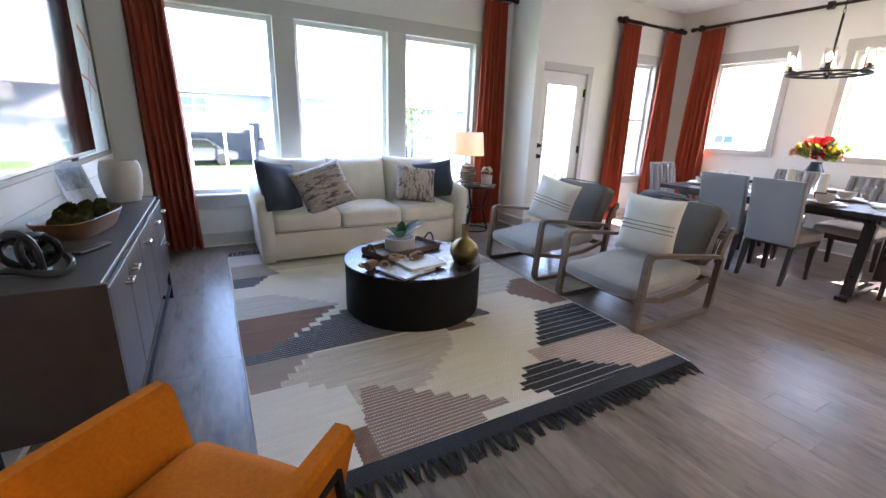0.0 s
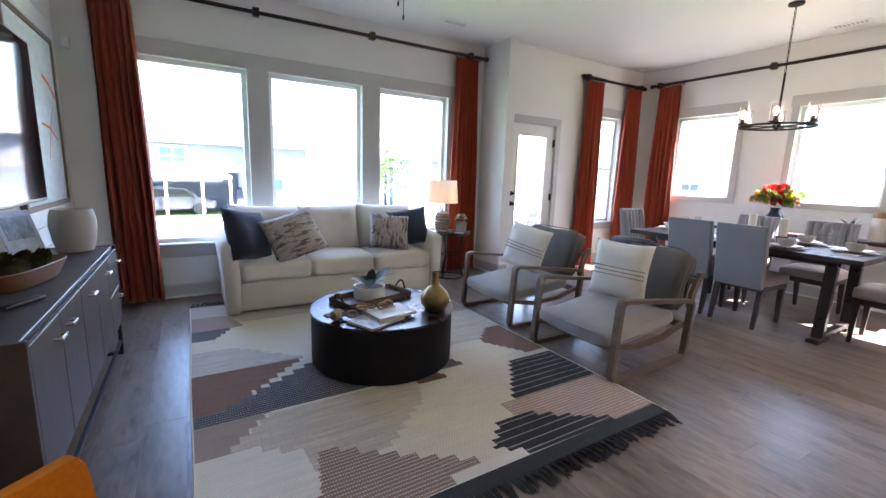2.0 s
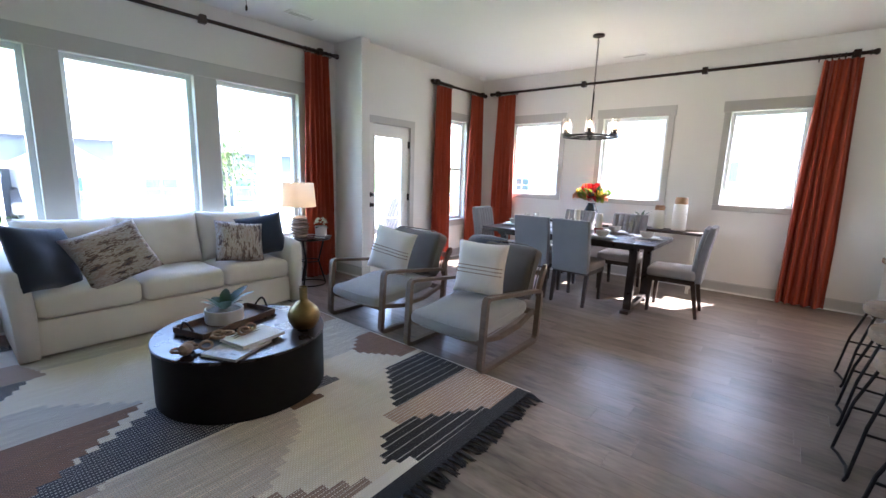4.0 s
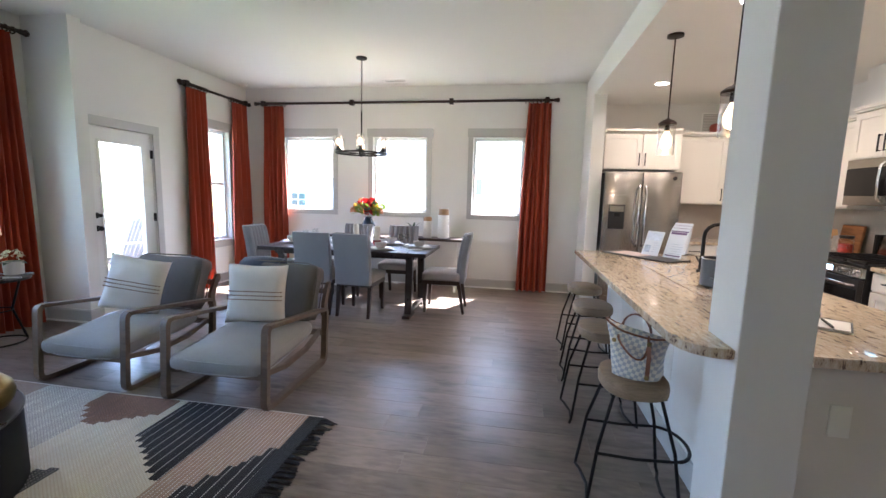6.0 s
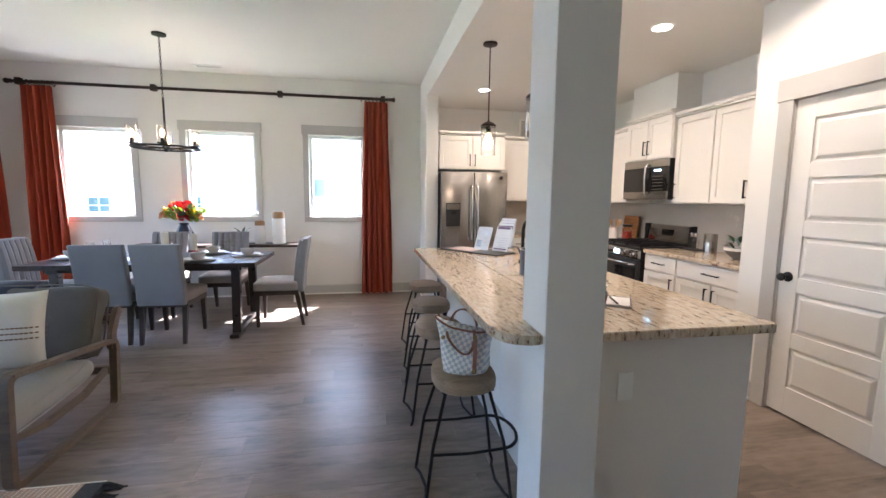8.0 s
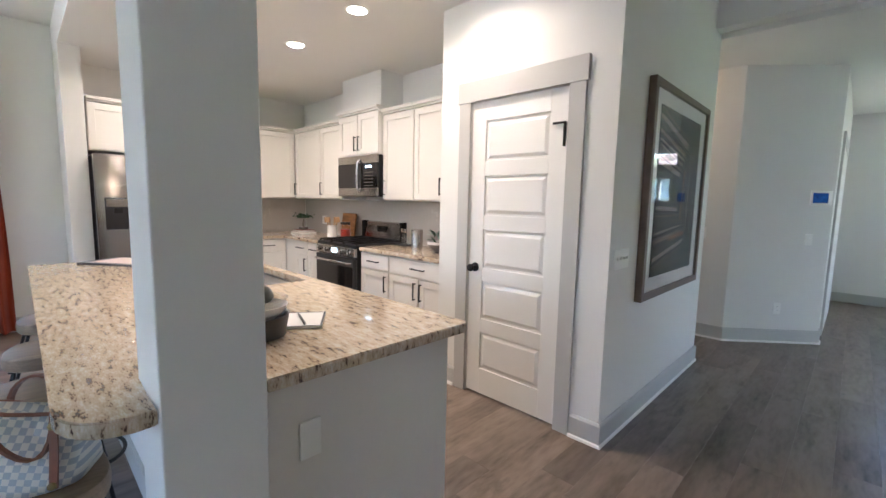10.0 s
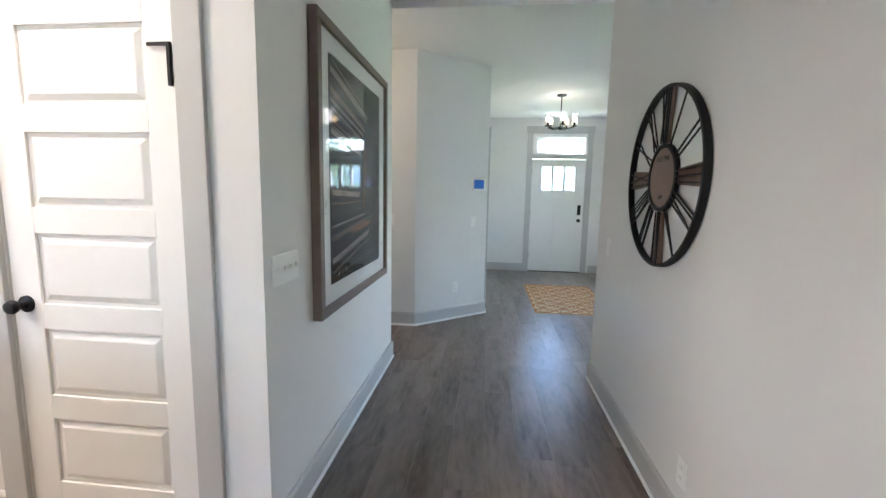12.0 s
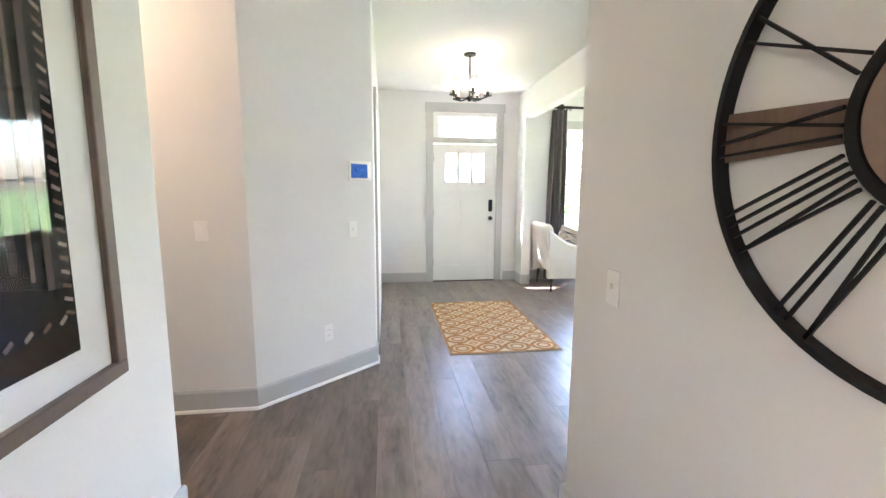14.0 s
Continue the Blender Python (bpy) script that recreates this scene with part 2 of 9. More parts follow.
M_ROOFB = mat("brown_shingle", (0.20, 0.15, 0.12, 1), rough=0.95, vary=0.2, scale=2, fine=14)
M_BARK = mat("bark", (0.22, 0.19, 0.16, 1), rough=0.9, vary=0.25)
M_FOL = mat("tree_foliage", (0.085, 0.12, 0.035, 1), rough=0.8, vary=0.5, scale=3, fine=12)
M_GLASS = glass("window_glass")
M_JAR = glass("clear_glass", (0.965, 0.965, 0.96, 1), 0.10, 2.2)
M_WPANE = mat("far_window_pane", (0.05, 0.09, 0.09, 1), rough=0.1, vary=0.2, bump=0)

# ---- mesh helpers ----
def part(name, bm, material, parent=None, label="", smooth=False, kind="", at=None):
    me = bpy.data.meshes.new(name)
    bmesh.ops.recalc_face_normals(bm, faces=bm.faces[:])
    bm.to_mesh(me)
    bm.free()
    for m in (material if isinstance(material, (list, tuple)) else [material]):
        me.materials.append(m)
    if smooth:
        me.shade_smooth()
        if smooth != "all":
            me.set_sharp_from_angle(angle=radians(38))
    ob = new(name, me)
    ob.parent = parent
    if at is not None:
        ob.matrix_basis = at
    return tagged(ob, label=label, kind=kind)


def thing(name, label, category, at=(0, 0, 0), rz=0, group=""):
    e = new(name)
    e.empty_display_size = 0.1
    e.matrix_basis = pose(*at, 0, 0, rz)
    return tagged(e, label, category, group)


def solid(name, bm, material, label, category, at=(0, 0, 0), rz=0, group="", smooth=False):
    ob = part(name, bm, material, None, label, smooth)
    ob.matrix_basis = pose(*at, 0, 0, rz)
    return tagged(ob, label, category, group)


def structure(name, bm, material, label="", smooth=False, parent=None):
    return part(name, bm, material, parent, label, smooth, "structure")


def merge(bm, other, m=None):
    if m is not None:
        bmesh.ops.transform(other, matrix=m, verts=other.verts[:])
    me = bpy.data.meshes.new("tmp")
    other.to_mesh(me)
    other.free()
    bm.from_mesh(me)
    bpy.data.meshes.remove(me)
    return bm


def box(x0, x1, y0, y1, z0, z1, bev=0.0, seg=1, bm=None, m=None, mi=0):
    b = bmesh.new()
    bmesh.ops.create_cube(b, size=1)
    for v in b.verts:
        v.co = Vector(((x0 + x1) / 2 + v.co.x * (x1 - x0), (y0 + y1) / 2 + v.co.y * (y1 - y0), (z0 + z1) / 2 + v.co.z * (z1 - z0)))
    if bev:
        bmesh.ops.bevel(b, geom=b.edges[:], offset=bev, segments=seg, affect="EDGES", profile=0.5)
    if mi:
        for f in b.faces:
            f.material_index = mi
    if bm is None:
        if m is not None:
            bmesh.ops.transform(b, matrix=m, verts=b.verts[:])
        return b
    return merge(bm, b, m)


def rings(loops, closed=True, cap=True, bm=None, wrap=False):
    """Skins a list of vertex loops."""
    b = bmesh.new() if bm is None else bm
    vs = [[b.verts.new(p) for p in lp] for lp in loops]
    n = len(vs[0])
    pairs = list(zip(vs, vs[1:])) + ([(vs[-1], vs[0])] if wrap else [])
    for a, c in pairs:
        for i in range(n if closed else n - 1):
            j = (i + 1) % n
            b.faces.new((a[i], a[j], c[j], c[i]))
    if cap and closed and not wrap:
        b.faces.new(vs[0][::-1])
        b.faces.new(vs[-1])
    return b


def lathe(profile, n=24, bm=None, c=(0, 0, 0), cap=True):
    loops = [[(c[0] + max(r, 0.0004) * math.cos(2 * math.pi * i / n), c[1] + max(r, 0.0004) * math.sin(2 * math.pi * i / n), c[2] + z)
              for i in range(n)] for r, z in profile]
    return rings(loops, bm=bm, cap=cap)


def tube(pts, r, n=8, closed=False, bm=None):
    """A round bar along a line of points; r may be one radius or one for each point."""
    pts = [Vector(p) for p in pts]
    k = len(pts)
    rs = r if isinstance(r, (list, tuple)) else [r] * k
    loops = []
    up = None
    for i, p in enumerate(pts):
        a = pts[(i - 1) % k] if closed or i > 0 else p
        c = pts[(i + 1) % k] if closed or i < k - 1 else p
        t = (c - a).normalized()
        if up is None:
            up = t.orthogonal().normalized()
        up = (up - t * up.dot(t))
        up = up.normalized() if up.length > 1e-5 else t.orthogonal().normalized()
        s = t.cross(up)
        loops.append([p + (up * math.cos(2 * math.pi * j / n) + s * math.sin(2 * math.pi * j / n)) * rs[i] for j in range(n)])
    return rings(loops, bm=bm, wrap=closed, cap=not closed)


def bar(pts, w, h, bm=None, side=(0, 0, 1)):
    """A flat bar of rectangular section along points: w across the side vector's plane, h along it."""
    pts = [Vector(p) for p in pts]
    loops = []
    side = Vector(side).normalized()
    for i, p in enumerate(pts):
        t0 = (p - pts[i - 1]).normalized() if i else None
        t1 = (pts[i + 1] - p).normalized() if i < len(pts) - 1 else None
        t = ((t0 or t1) + (t1 or t0)).normalized()
        c = t.cross(side).normalized()
        k = 1 / max(0.5, t.dot(t1 or t0))
        loops.append([p + c * (w / 2 * k) * a + side * h / 2 * d for a, d in ((-1, -1), (1, -1), (1, 1), (-1, 1))])
    return rings(loops, bm=bm)


def prism(poly, z0, z1, bm=None, m=None):
    b = rings([[(x, y, z0) for x, y in poly], [(x, y, z1) for x, y in poly]])
    if bm is None:
        if m is not None:
            bmesh.ops.transform(b, matrix=m, verts=b.verts[:])
        return b
    return merge(bm, b, m)


def softbox(w, d, h, r, crown=0.0, cuts=7, wob=0.0, seed=0, m=None):
    """A padded block: rounded edges, crowned faces, slight unevenness."""
    b = bmesh.new()
    bmesh.ops.create_cube(b, size=1)
    bmesh.ops.subdivide_edges(b, edges=b.edges[:], cuts=cuts, use_grid_fill=True)
    hx, hy, hz = w / 2, d / 2, h / 2
    r = min(r, hx, hy, hz)
    for v in b.verts:
        p = Vector((v.co.x * w, v.co.y * d, v.co.z * h))
        q = Vector([max(-(a - r), min(a - r, c)) for a, c in zip((hx, hy, hz), p)])
        e = p - q
        p = q + e.normalized() * r if e.length > 1e-6 else p
        u, t = p.x / hx, p.y / hy
        p.z += crown * max(0, 1 - u * u) * max(0, 1 - t * t) * (1 if p.z > 0 else -0.3)
        if wob:
            p += noise.noise_vector(p * 6 + Vector((seed * 7.1, 0, 0))) * wob
        v.co = p
    if m is not None:
        bmesh.ops.transform(b, matrix=m, verts=b.verts[:])
    return b


def pillow(w, h, t, seed=0, n=14, m=None):
    """A scatter cushion in the xz plane, with pinched corners and creases."""
    loops = []
    b = bmesh.new()
    grid = {}
    for side in (1, -1):
        for i in range(n + 1):
            for j in range(n + 1):
                u, v = 2 * i / n - 1, 2 * j / n - 1
                edge = i in (0, n) or j in (0, n)
                if edge and side == -1:
                    grid[side, i, j] = grid[1, i, j]
                    continue
                th = t / 2 * (max(0, (1 - u ** 4) * (1 - v ** 4))) ** 0.6
                x = u * w / 2 * (1 - 0.07 * (1 - v * v) * abs(u) ** 3)
                z = v * h / 2 * (1 - 0.07 * (1 - u * u) * abs(v) ** 3)
                p = Vector((x, side * th, z))
                k = noise.noise(Vector((x * 7 + seed * 3.3, z * 7, side)))
                p.y += side * k * 0.018 * (1 - max(abs(u), abs(v)) ** 4)
                grid[side, i, j] = b.verts.new(p)
        for i in range(n):
            for j in range(n):
                b.faces.new([grid[side, a, c] for a, c in ((i, j), (i + 1, j), (i + 1, j + 1), (i, j + 1))])
    if m is not None:
        bmesh.ops.transform(b, matrix=m, verts=b.verts[:])
    return b


def wall(name, axis, c0, c1, a0, a1, z0, z1, holes=(), material=None, label=""):
    """A wall slab between c0 and c1 across, from a0 to a1 along axis ('x' or 'y'), with real holes (a, a, z, z)."""
    sa = sorted({a0, a1, *[h[0] for h in holes], *[h[1] for h in holes]})
    sz = sorted({z0, z1, *[h[2] for h in holes], *[h[3] for h in holes]})
    full = {}
    for i in range(len(sa) - 1):
        for j in range(len(sz) - 1):
            ma, mz = (sa[i] + sa[i + 1]) / 2, (sz[j] + sz[j + 1]) / 2
            full[i, j] = not any(h[0] < ma < h[1] and h[2] < mz < h[3] for h in holes)
    b = bmesh.new()
    cache = {}

    def v(i, j, c):
        key = (i, j, c)
        if key not in cache:
            cache[key] = b.verts.new((sa[i], c, sz[j]) if axis == "x" else (c, sa[i], sz[j]))
        return cache[key]
    for (i, j), on in full.items():
        if not on:
            continue
        for c in (c0, c1):
            b.faces.new((v(i, j, c), v(i + 1, j, c), v(i + 1, j + 1, c), v(i, j + 1, c)))
        for di, dj, e in ((-1, 0, ((i, j), (i, j + 1))), (1, 0, ((i + 1, j), (i + 1, j + 1))),
                          (0, -1, ((i, j), (i + 1, j))), (0, 1, ((i, j + 1), (i + 1, j + 1)))):
            if not full.get((i + di, j + dj), False):
                b.faces.new((v(*e[0], c0), v(*e[1], c0), v(*e[1], c1), v(*e[0], c1)))
    return structure(name, b, material or M_WALL, label)

# ---- shell ----
ZL, ZK, ZF = 3.05, 2.75, 2.78  # ceilings: living, kitchen, foyer
T = 0.14
WIN_N = [(0.86, 1.87), (2.08, 3.11), (3.33, 4.30)]
WN0, WN1 = 0.56, 2.33
WIN_E = [(2.74, 3.60), (1.21, 2.08), (-0.26, 0.50)]
WE0, WE1 = 1.14, 2.29
YN, YP, XE, XW = 4.70, 4.25, 7.72, 0.38

wall_north = wall("wall_north", "x", YN, YN + T, XW - T, 4.86, 0, ZL, [(a, b, WN0, WN1) for a, b in WIN_N], label="warm white painted wall with three tall windows behind the sofa")
wall("wall_bump", "x", YP - 0.1, YN + T, 4.86, 4.99, 0, ZL, label="warm white wall pilaster beside the patio door")
wall("wall_patio", "x", YP, YP + T, 4.99, XE + T, 0, ZL, [(5.03, 5.85, 0, 2.06), (6.70, 7.24, 0.66, 2.29)], label="warm white wall with the patio door and a narrow window")
wall("wall_east", "y", XE, XE + T, -3.94, YP, 0, ZL, [(a, b, WE0, WE1) for a, b in WIN_E], label="warm white dining wall with three square windows")
wall("wall_west", "y", XW - T, XW, -1.6, YN, 0, ZL, label="white wall behind the shiplap")
wall("wall_west_return", "x", -1.74, -1.6, XW - T, 1.145, 0, ZL)
wall("wall_hall_west", "y", 1.005, 1.145, -4.78, -1.74, 0, ZL, label="warm white hall wall with the round clock")
wall("wall_kitchen_south", "x", -3.94, -3.80, 4.02, XE, 0, ZL, label="warm white kitchen wall")
wall("wall_pantry", "x", -3.12, -3.0, 2.735, 4.05, 0, ZL, [(3.015, 3.755, 0, 2.065)], label="warm white pantry wall with the panelled door")
wall("wall_pantry_end", "y", 4.05 - 0.12, 4.05, -3.8, -3.12, 0, ZL)
wall("wall_hall_east", "y", 2.735, 2.855, -4.97, -3.12, 0, ZL, label="warm white hall wall with the framed picture")
wall("wall_hall_header", "x", -4.92, -4.781, 1.005, 2.735, 2.81, ZL, label="painted header over the foyer opening")
wall("wall_side_hall", "x", -6.0, -5.86, 2.69, 4.6, 0, ZF, label="warm white wall of the side hall")
wall("wall_side_hall_north", "x", -4.97, -4.85, 2.855, 4.6, 0, ZF)
wall("wall_side_hall_end", "y", 4.6, 4.72, -6.0, -4.85, 0, ZF)
wall("wall_foyer_east", "y", 1.97, 2.09, -9.47, -6.56, 0, ZF, label="white foyer wall with a closet casing")
b = prism([(2.69, -5.86), (1.97, -6.48), (1.97, -6.60), (2.09, -6.60), (2.74, -6.0), (2.69, -6.0)], 0, ZF)
structure("wall_angled", b, M_WALL, "angled pale wall between side hall and foyer")
# the hole at x -3.4 to -2.4 is unseen, added to bring in daylight
wall("wall_front", "x", -9.61, -9.47, -4.2, 2.09, 0, ZF, [(0.235, 1.185, 0, 2.06), (0.27, 1.13, 2.14, 2.44), (-1.85, -0.86, 0.6, 2.3), (-3.4, -2.4, 0.6, 2.3)], label="white front wall with door and transom")
wall("wall_foyer_pilaster", "y", -0.22, -0.09, -9.47, -9.15, 0, 2.40)
wall("wall_foyer_header", "y", -0.22, -0.09, -9.47, -5.0, 2.40, ZF, label="painted header over the front room opening")
wall("wall_front_room_north", "x", -4.84, -4.72, -4.2, 1.005, 0, ZF)
# unseen window hole, added to brighten the front room and hall
wall("wall_front_room_west", "y", -4.34, -4.2, -9.61, -4.85, 0, ZF, [(-8.6, -7.4, 0.6, 2.3)])

# structural column, stub wall and dropped kitchen ceiling
structure("column", box(2.84, 3.07, -1.17, -0.935, 0, ZL, 0.003), M_WALL, "square painted column at the end of the island")
wall("wall_stub", "x", -1.25, -1.09, 7.08, XE, 0, ZK, label="short painted wall beside the refrigerator")
b = box(3.11, XE, -3.8, -1.09, ZK, ZL)
box(2.84, 3.11, -3.0, -1.17, ZK, ZL, bm=b)
box(3.07, 3.11, -1.17, -1.09, ZK, ZL, bm=b)
structure("ceiling_kitchen", b, M_CEIL, "dropped white kitchen ceiling")
b = box(XW - T, XE + T, -3.94, YN + T, ZL, ZL + 0.12)
box(1.005, 2.855, -4.97, -3.94, ZL, ZL + 0.12, bm=b)
structure("ceiling_living", b, M_CEIL, "flat white living room ceiling")
structure("ceiling_foyer", box(-4.34, 4.72, -9.61, -4.85 - 0.12, ZF, ZF + 0.12), M_CEIL, "flat white foyer ceiling")
structure("ceiling_side_hall", box(2.735, 4.72, -4.97, -4.85, ZF, ZF + 0.12), M_CEIL, "flat white ceiling")

floor = structure("floor", box(-4.34, XE + T, -9.61, YN + T, -0.16, -0.012), M_SUB, "grey-brown vinyl plank floor")


def base(name, pts, h=0.14, t=0.016):
    """Baseboard along points; the room lies on the left of the way."""
    loops = []
    P = [Vector((x, y, 0)) for x, y in pts]
    for i, p in enumerate(P):
        d0 = (p - P[i - 1]).normalized() if i else None
        d1 = (P[i + 1] - p).normalized() if i < len(P) - 1 else None
        n0 = Vector((-(d0 or d1).y, (d0 or d1).x, 0))
        n1 = Vector((-(d1 or d0).y, (d1 or d0).x, 0))
        n = (n0 + n1).normalized()
        k = 1 / max(0.3, n.dot(n0))
        loops.append([p + n * k * a + Vector((0, 0, z)) for a, z in ((-0.003, 0.001), (t, 0.001), (t, h - 0.014), (t * 0.55, h), (-0.003, h))])
    structure(name, rings(loops), M_TRIM, "pale grey painted baseboard")
    shoe = []
    for lp in loops:
        q = (lp[1] - lp[0]).normalized()
        shoe.append([lp[1] - q * 0.001 + Vector((0, 0, 0.0)), lp[1] + q * 0.012, lp[1] + q * 0.009 + Vector((0, 0, 0.014)), lp[1] - q * 0.001 + Vector((0, 0, 0.02))])
    structure("trim_shoe", rings(shoe), M_DOOR, "white quarter-round shoe moulding")


base("baseboard", [(4.86, YN), (XW, YN)])
base("baseboard", [(XE, YP), (5.96, YP)])
base("baseboard", [(4.99, YP - 0.1), (4.86, YP - 0.1), (4.86, YN - 0.017)])
base("baseboard", [(7.08, -1.25), (7.08, -1.09), (XE, -1.09), (XE, YP)])
base("baseboard", [(XW, YN), (XW, -1.6), (1.145, -1.6), (1.145, -4.78), (1.005, -4.78)])
base("baseboard", [(2.855, -4.97), (2.735, -4.97), (2.735, -3.0), (2.91, -3.0)])
base("baseboard", [(3.86, -3.0), (4.05, -3.0), (4.05, -3.14)])
base("baseboard", [(0.10, -9.47), (-0.09, -9.47), (-0.09, -9.15), (-0.22, -9.15), (-0.22, -9.47), (-4.2, -9.47)])
base("baseboard", [(1.97, -6.60), (1.97, -6.48), (2.69, -5.86), (4.6, -5.86)])
base("baseboard", [(1.97, -8.5), (1.97, -9.47), (1.27, -9.47)])


def casing(name, axis, face, sgn, a0, a1, z1, w=0.09, head=0.13, z0=0.0, t=0.02, over=0.015, bottom=False, lab="pale grey painted door casing", mt=None):
    """Flat craftsman casing round an opening; sgn: the side of the wall plane it stands on."""
    g = new(name)
    tagged(g, lab, kind="structure")

    def pc(nm, u0, u1, v0, v1, th):
        c = sorted((face, face + sgn * th))
        b = box(u0, u1, c[0], c[1], v0, v1, 0.002) if axis == "x" else box(c[0], c[1], u0, u1, v0, v1, 0.002)
        part(nm, b, mt or M_TRIM, g)
    pc("jamb_board", a0 - w, a0, z0, z1, t)
    pc("jamb_board", a1, a1 + w, z0, z1, t)
    pc("head_board", a0 - w - over, a1 + w + over, z1, z1 + head, t + 0.004)
    if bottom:
        pc("apron_board", a0 - w, a1 + w, z0 - 0.11, z0 - 0.02, t)
        pc("sill_board", a0 - w - 0.01, a1 + w + 0.01, z0 - 0.02, z0, t + 0.02)
    return g


def window(name, axis, c_in, c_out, a0, a1, z0, z1, label, hung=False):
    """Vinyl window set in the wall: frame, sashes and panes."""
    g = tagged(new(name), label, kind="structure")
    ym = (c_in + c_out) / 2 + (c_out - c_in) * 0.18

    def bx(nm, u0, u1, v0, v1, half, mt, par=g, sh=True):
        c = (ym - half, ym + half)
        b = box(u0, u1, *c, v0, v1, 0.003 if mt is M_VINYL else 0) if axis == "x" else box(*c, u0, u1, v0, v1, 0.003 if mt is M_VINYL else 0)
        o = part(nm, b, mt, par)
        if not sh:
            o.visible_shadow = False
        return o
    f = 0.045
    bx("window_frame", a0, a0 + f, z0, z1, 0.035, M_VINYL)
    bx("window_frame", a1 - f, a1, z0, z1, 0.035, M_VINYL)
    bx("window_frame", a0 + f, a1 - f, z1 - f, z1, 0.035, M_VINYL)
    bx("window_frame", a0 + f, a1 - f, z0, z0 + f, 0.035, M_VINYL)
    if hung:
        zm = (z0 + z1) / 2 + 0.03
        bx("meeting_rail", a0 + f, a1 - f, zm - 0.02, zm + 0.02, 0.025, M_VINYL)
        bx("pane", a0 + f, a1 - f, z0 + f, zm - 0.02, 0.003, M_GLASS, sh=False)
        bx("pane", a0 + f, a1 - f, zm + 0.02, z1 - f, 0.003, M_GLASS, sh=False)
    else:
        bx("pane", a0 + f, a1 - f, z0 + f, z1 - f, 0.003, M_GLASS, sh=False)
    return g


for i, (a, b_) in enumerate(WIN_N):
    window("window_%d" % (i + 1), "x", YN, YN + T, a, b_, WN0, WN1, "tall white vinyl picture window over the sofa")
window("window_4", "x", YP, YP + T, 6.70, 7.24, 0.66, 2.29, "narrow white double-hung window between rust curtains", True)
for i, (a, b_) in enumerate(WIN_E):
    window("window_%d" % (i + 5), "y", XE, XE + T, a, b_, WE0, WE1, "square white vinyl window in the dining wall")
window("window_8", "x", -9.47, -9.61, -1.85, -0.86, 0.6, 2.3, "white double-hung window of the front room", True)
window("window_9", "x", -9.47, -9.61, 0.27, 1.13, 2.14, 2.44, "narrow transom window over the front door")

# casing of the three tall windows is one flat frame with mullion boards
g = tagged(new("trim_tall_windows"), "flat pale grey casing round three tall windows", kind="structure")
y0, y1 = YN - 0.02, YN + 0.001
part("head_board", box(0.70, 4.44, y0 - 0.004, y1, WN1, WN1 + 0.15, 0.002), M_TRIM, g)
part("apron_board", box(0.76, 4.40, y0, y1, WN0 - 0.14, WN0 - 0.022, 0.002), M_TRIM, g)
part("sill_board", box(0.74, 4.42, y0 - 0.03, y1, WN0 - 0.022, WN0, 0.003), M_TRIM, g)
for a, c in ((0.76, 0.86), (1.87, 2.08), (3.11, 3.33), (4.30, 4.40)):
    part("jamb_board", box(a, c, y0, y1, WN0, WN1, 0.002), M_TRIM, g)
casing("trim_narrow_window", "x", YP, -1, 6.70, 7.24, 2.29, z0=0.66, bottom=True, lab="pale grey casing of the narrow window")
for a, c in WIN_E:
    casing("trim_dining_window", "y", XE, -1, a, c, WE1, 0.075, 0.13, WE0, bottom=False, lab="pale grey casing of a square window")
    part("sill_board", box(XE - 0.024, XE + 0.001, a - 0.075, c + 0.075, WE0 - 0.075, WE0, 0.002), M_TRIM, scene.objects[-1] if False else [o for o in scene.objects if o.name.startswith("trim_dining_window")][-1])
casing("trim_patio_door", "x", YP, -1, 5.03, 5.85, 2.06, 0.085, 0.10, over=0.0)
casing("trim_pantry_door", "x", -3.0, 1, 3.015, 3.755, 2.065, 0.10, 0.14, over=0.012)
casing("trim_front_door", "x", -9.47, 1, 0.235, 1.185, 2.50, 0.10, 0.13, over=0.02)
part("transom_bar", box(0.235, 1.185, -9.469, -9.45, 2.062, 2.14, 0.002), M_TRIM, [o for o in scene.objects if o.name.startswith("trim_front_door")][-1])
casing("trim_closet_door", "y", 1.97, -1, -8.4, -7.0, 2.08, 0.10, 0.13)
g = tagged(new("door_closet"), "closed white closet door with flat panels", kind="structure")
part("door_leaf", box(1.95, 1.968, -8.4, -7.0, 0.01, 2.07, 0.002), M_DOOR, g)


def knob(at, axis, s, mt, r=0.027):
    b = lathe([(0.032, 0), (0.032, 0.008), (0.012, 0.012), (0.011, 0.035), (r * 0.8, 0.042), (r, 0.055), (r * 0.8, 0.068), (0.005, 0.073)], 20)
    rot = pose(0, 0, 0, 90 if s < 0 else -90, 0, 0) if axis == "y" else pose(0, 0, 0, 0, 90 * s, 0)
    bmesh.ops.transform(b, matrix=Matrix.Translation(at) @ rot, verts=b.verts[:])
    return b


# pantry door: five raised panels
g = tagged(new("door_pantry"), "closed white five-panel pantry door with a black knob", kind="structure")
b = box(3.02, 3.75, -3.045, -3.018, 0.015, 2.06)
PW = [(3.14, 3.63)]
rows = [0.20 + i * 0.366 for i in range(5)]
zs = [0.015]
for z in rows:
    zs += [z, z + 0.268]
zs.append(2.06)
part("door_core", b, M_DOOR, g)
for a, c in ((3.02, 3.14), (3.63, 3.75)):
    part("stile", box(a, c, -3.018, -3.006, 0.015, 2.06, 0.0015), M_DOOR, g)
for i in range(0, len(zs), 2):
    part("rail", box(3.14, 3.63, -3.018, -3.006, zs[i], zs[i + 1], 0.0015), M_DOOR, g)
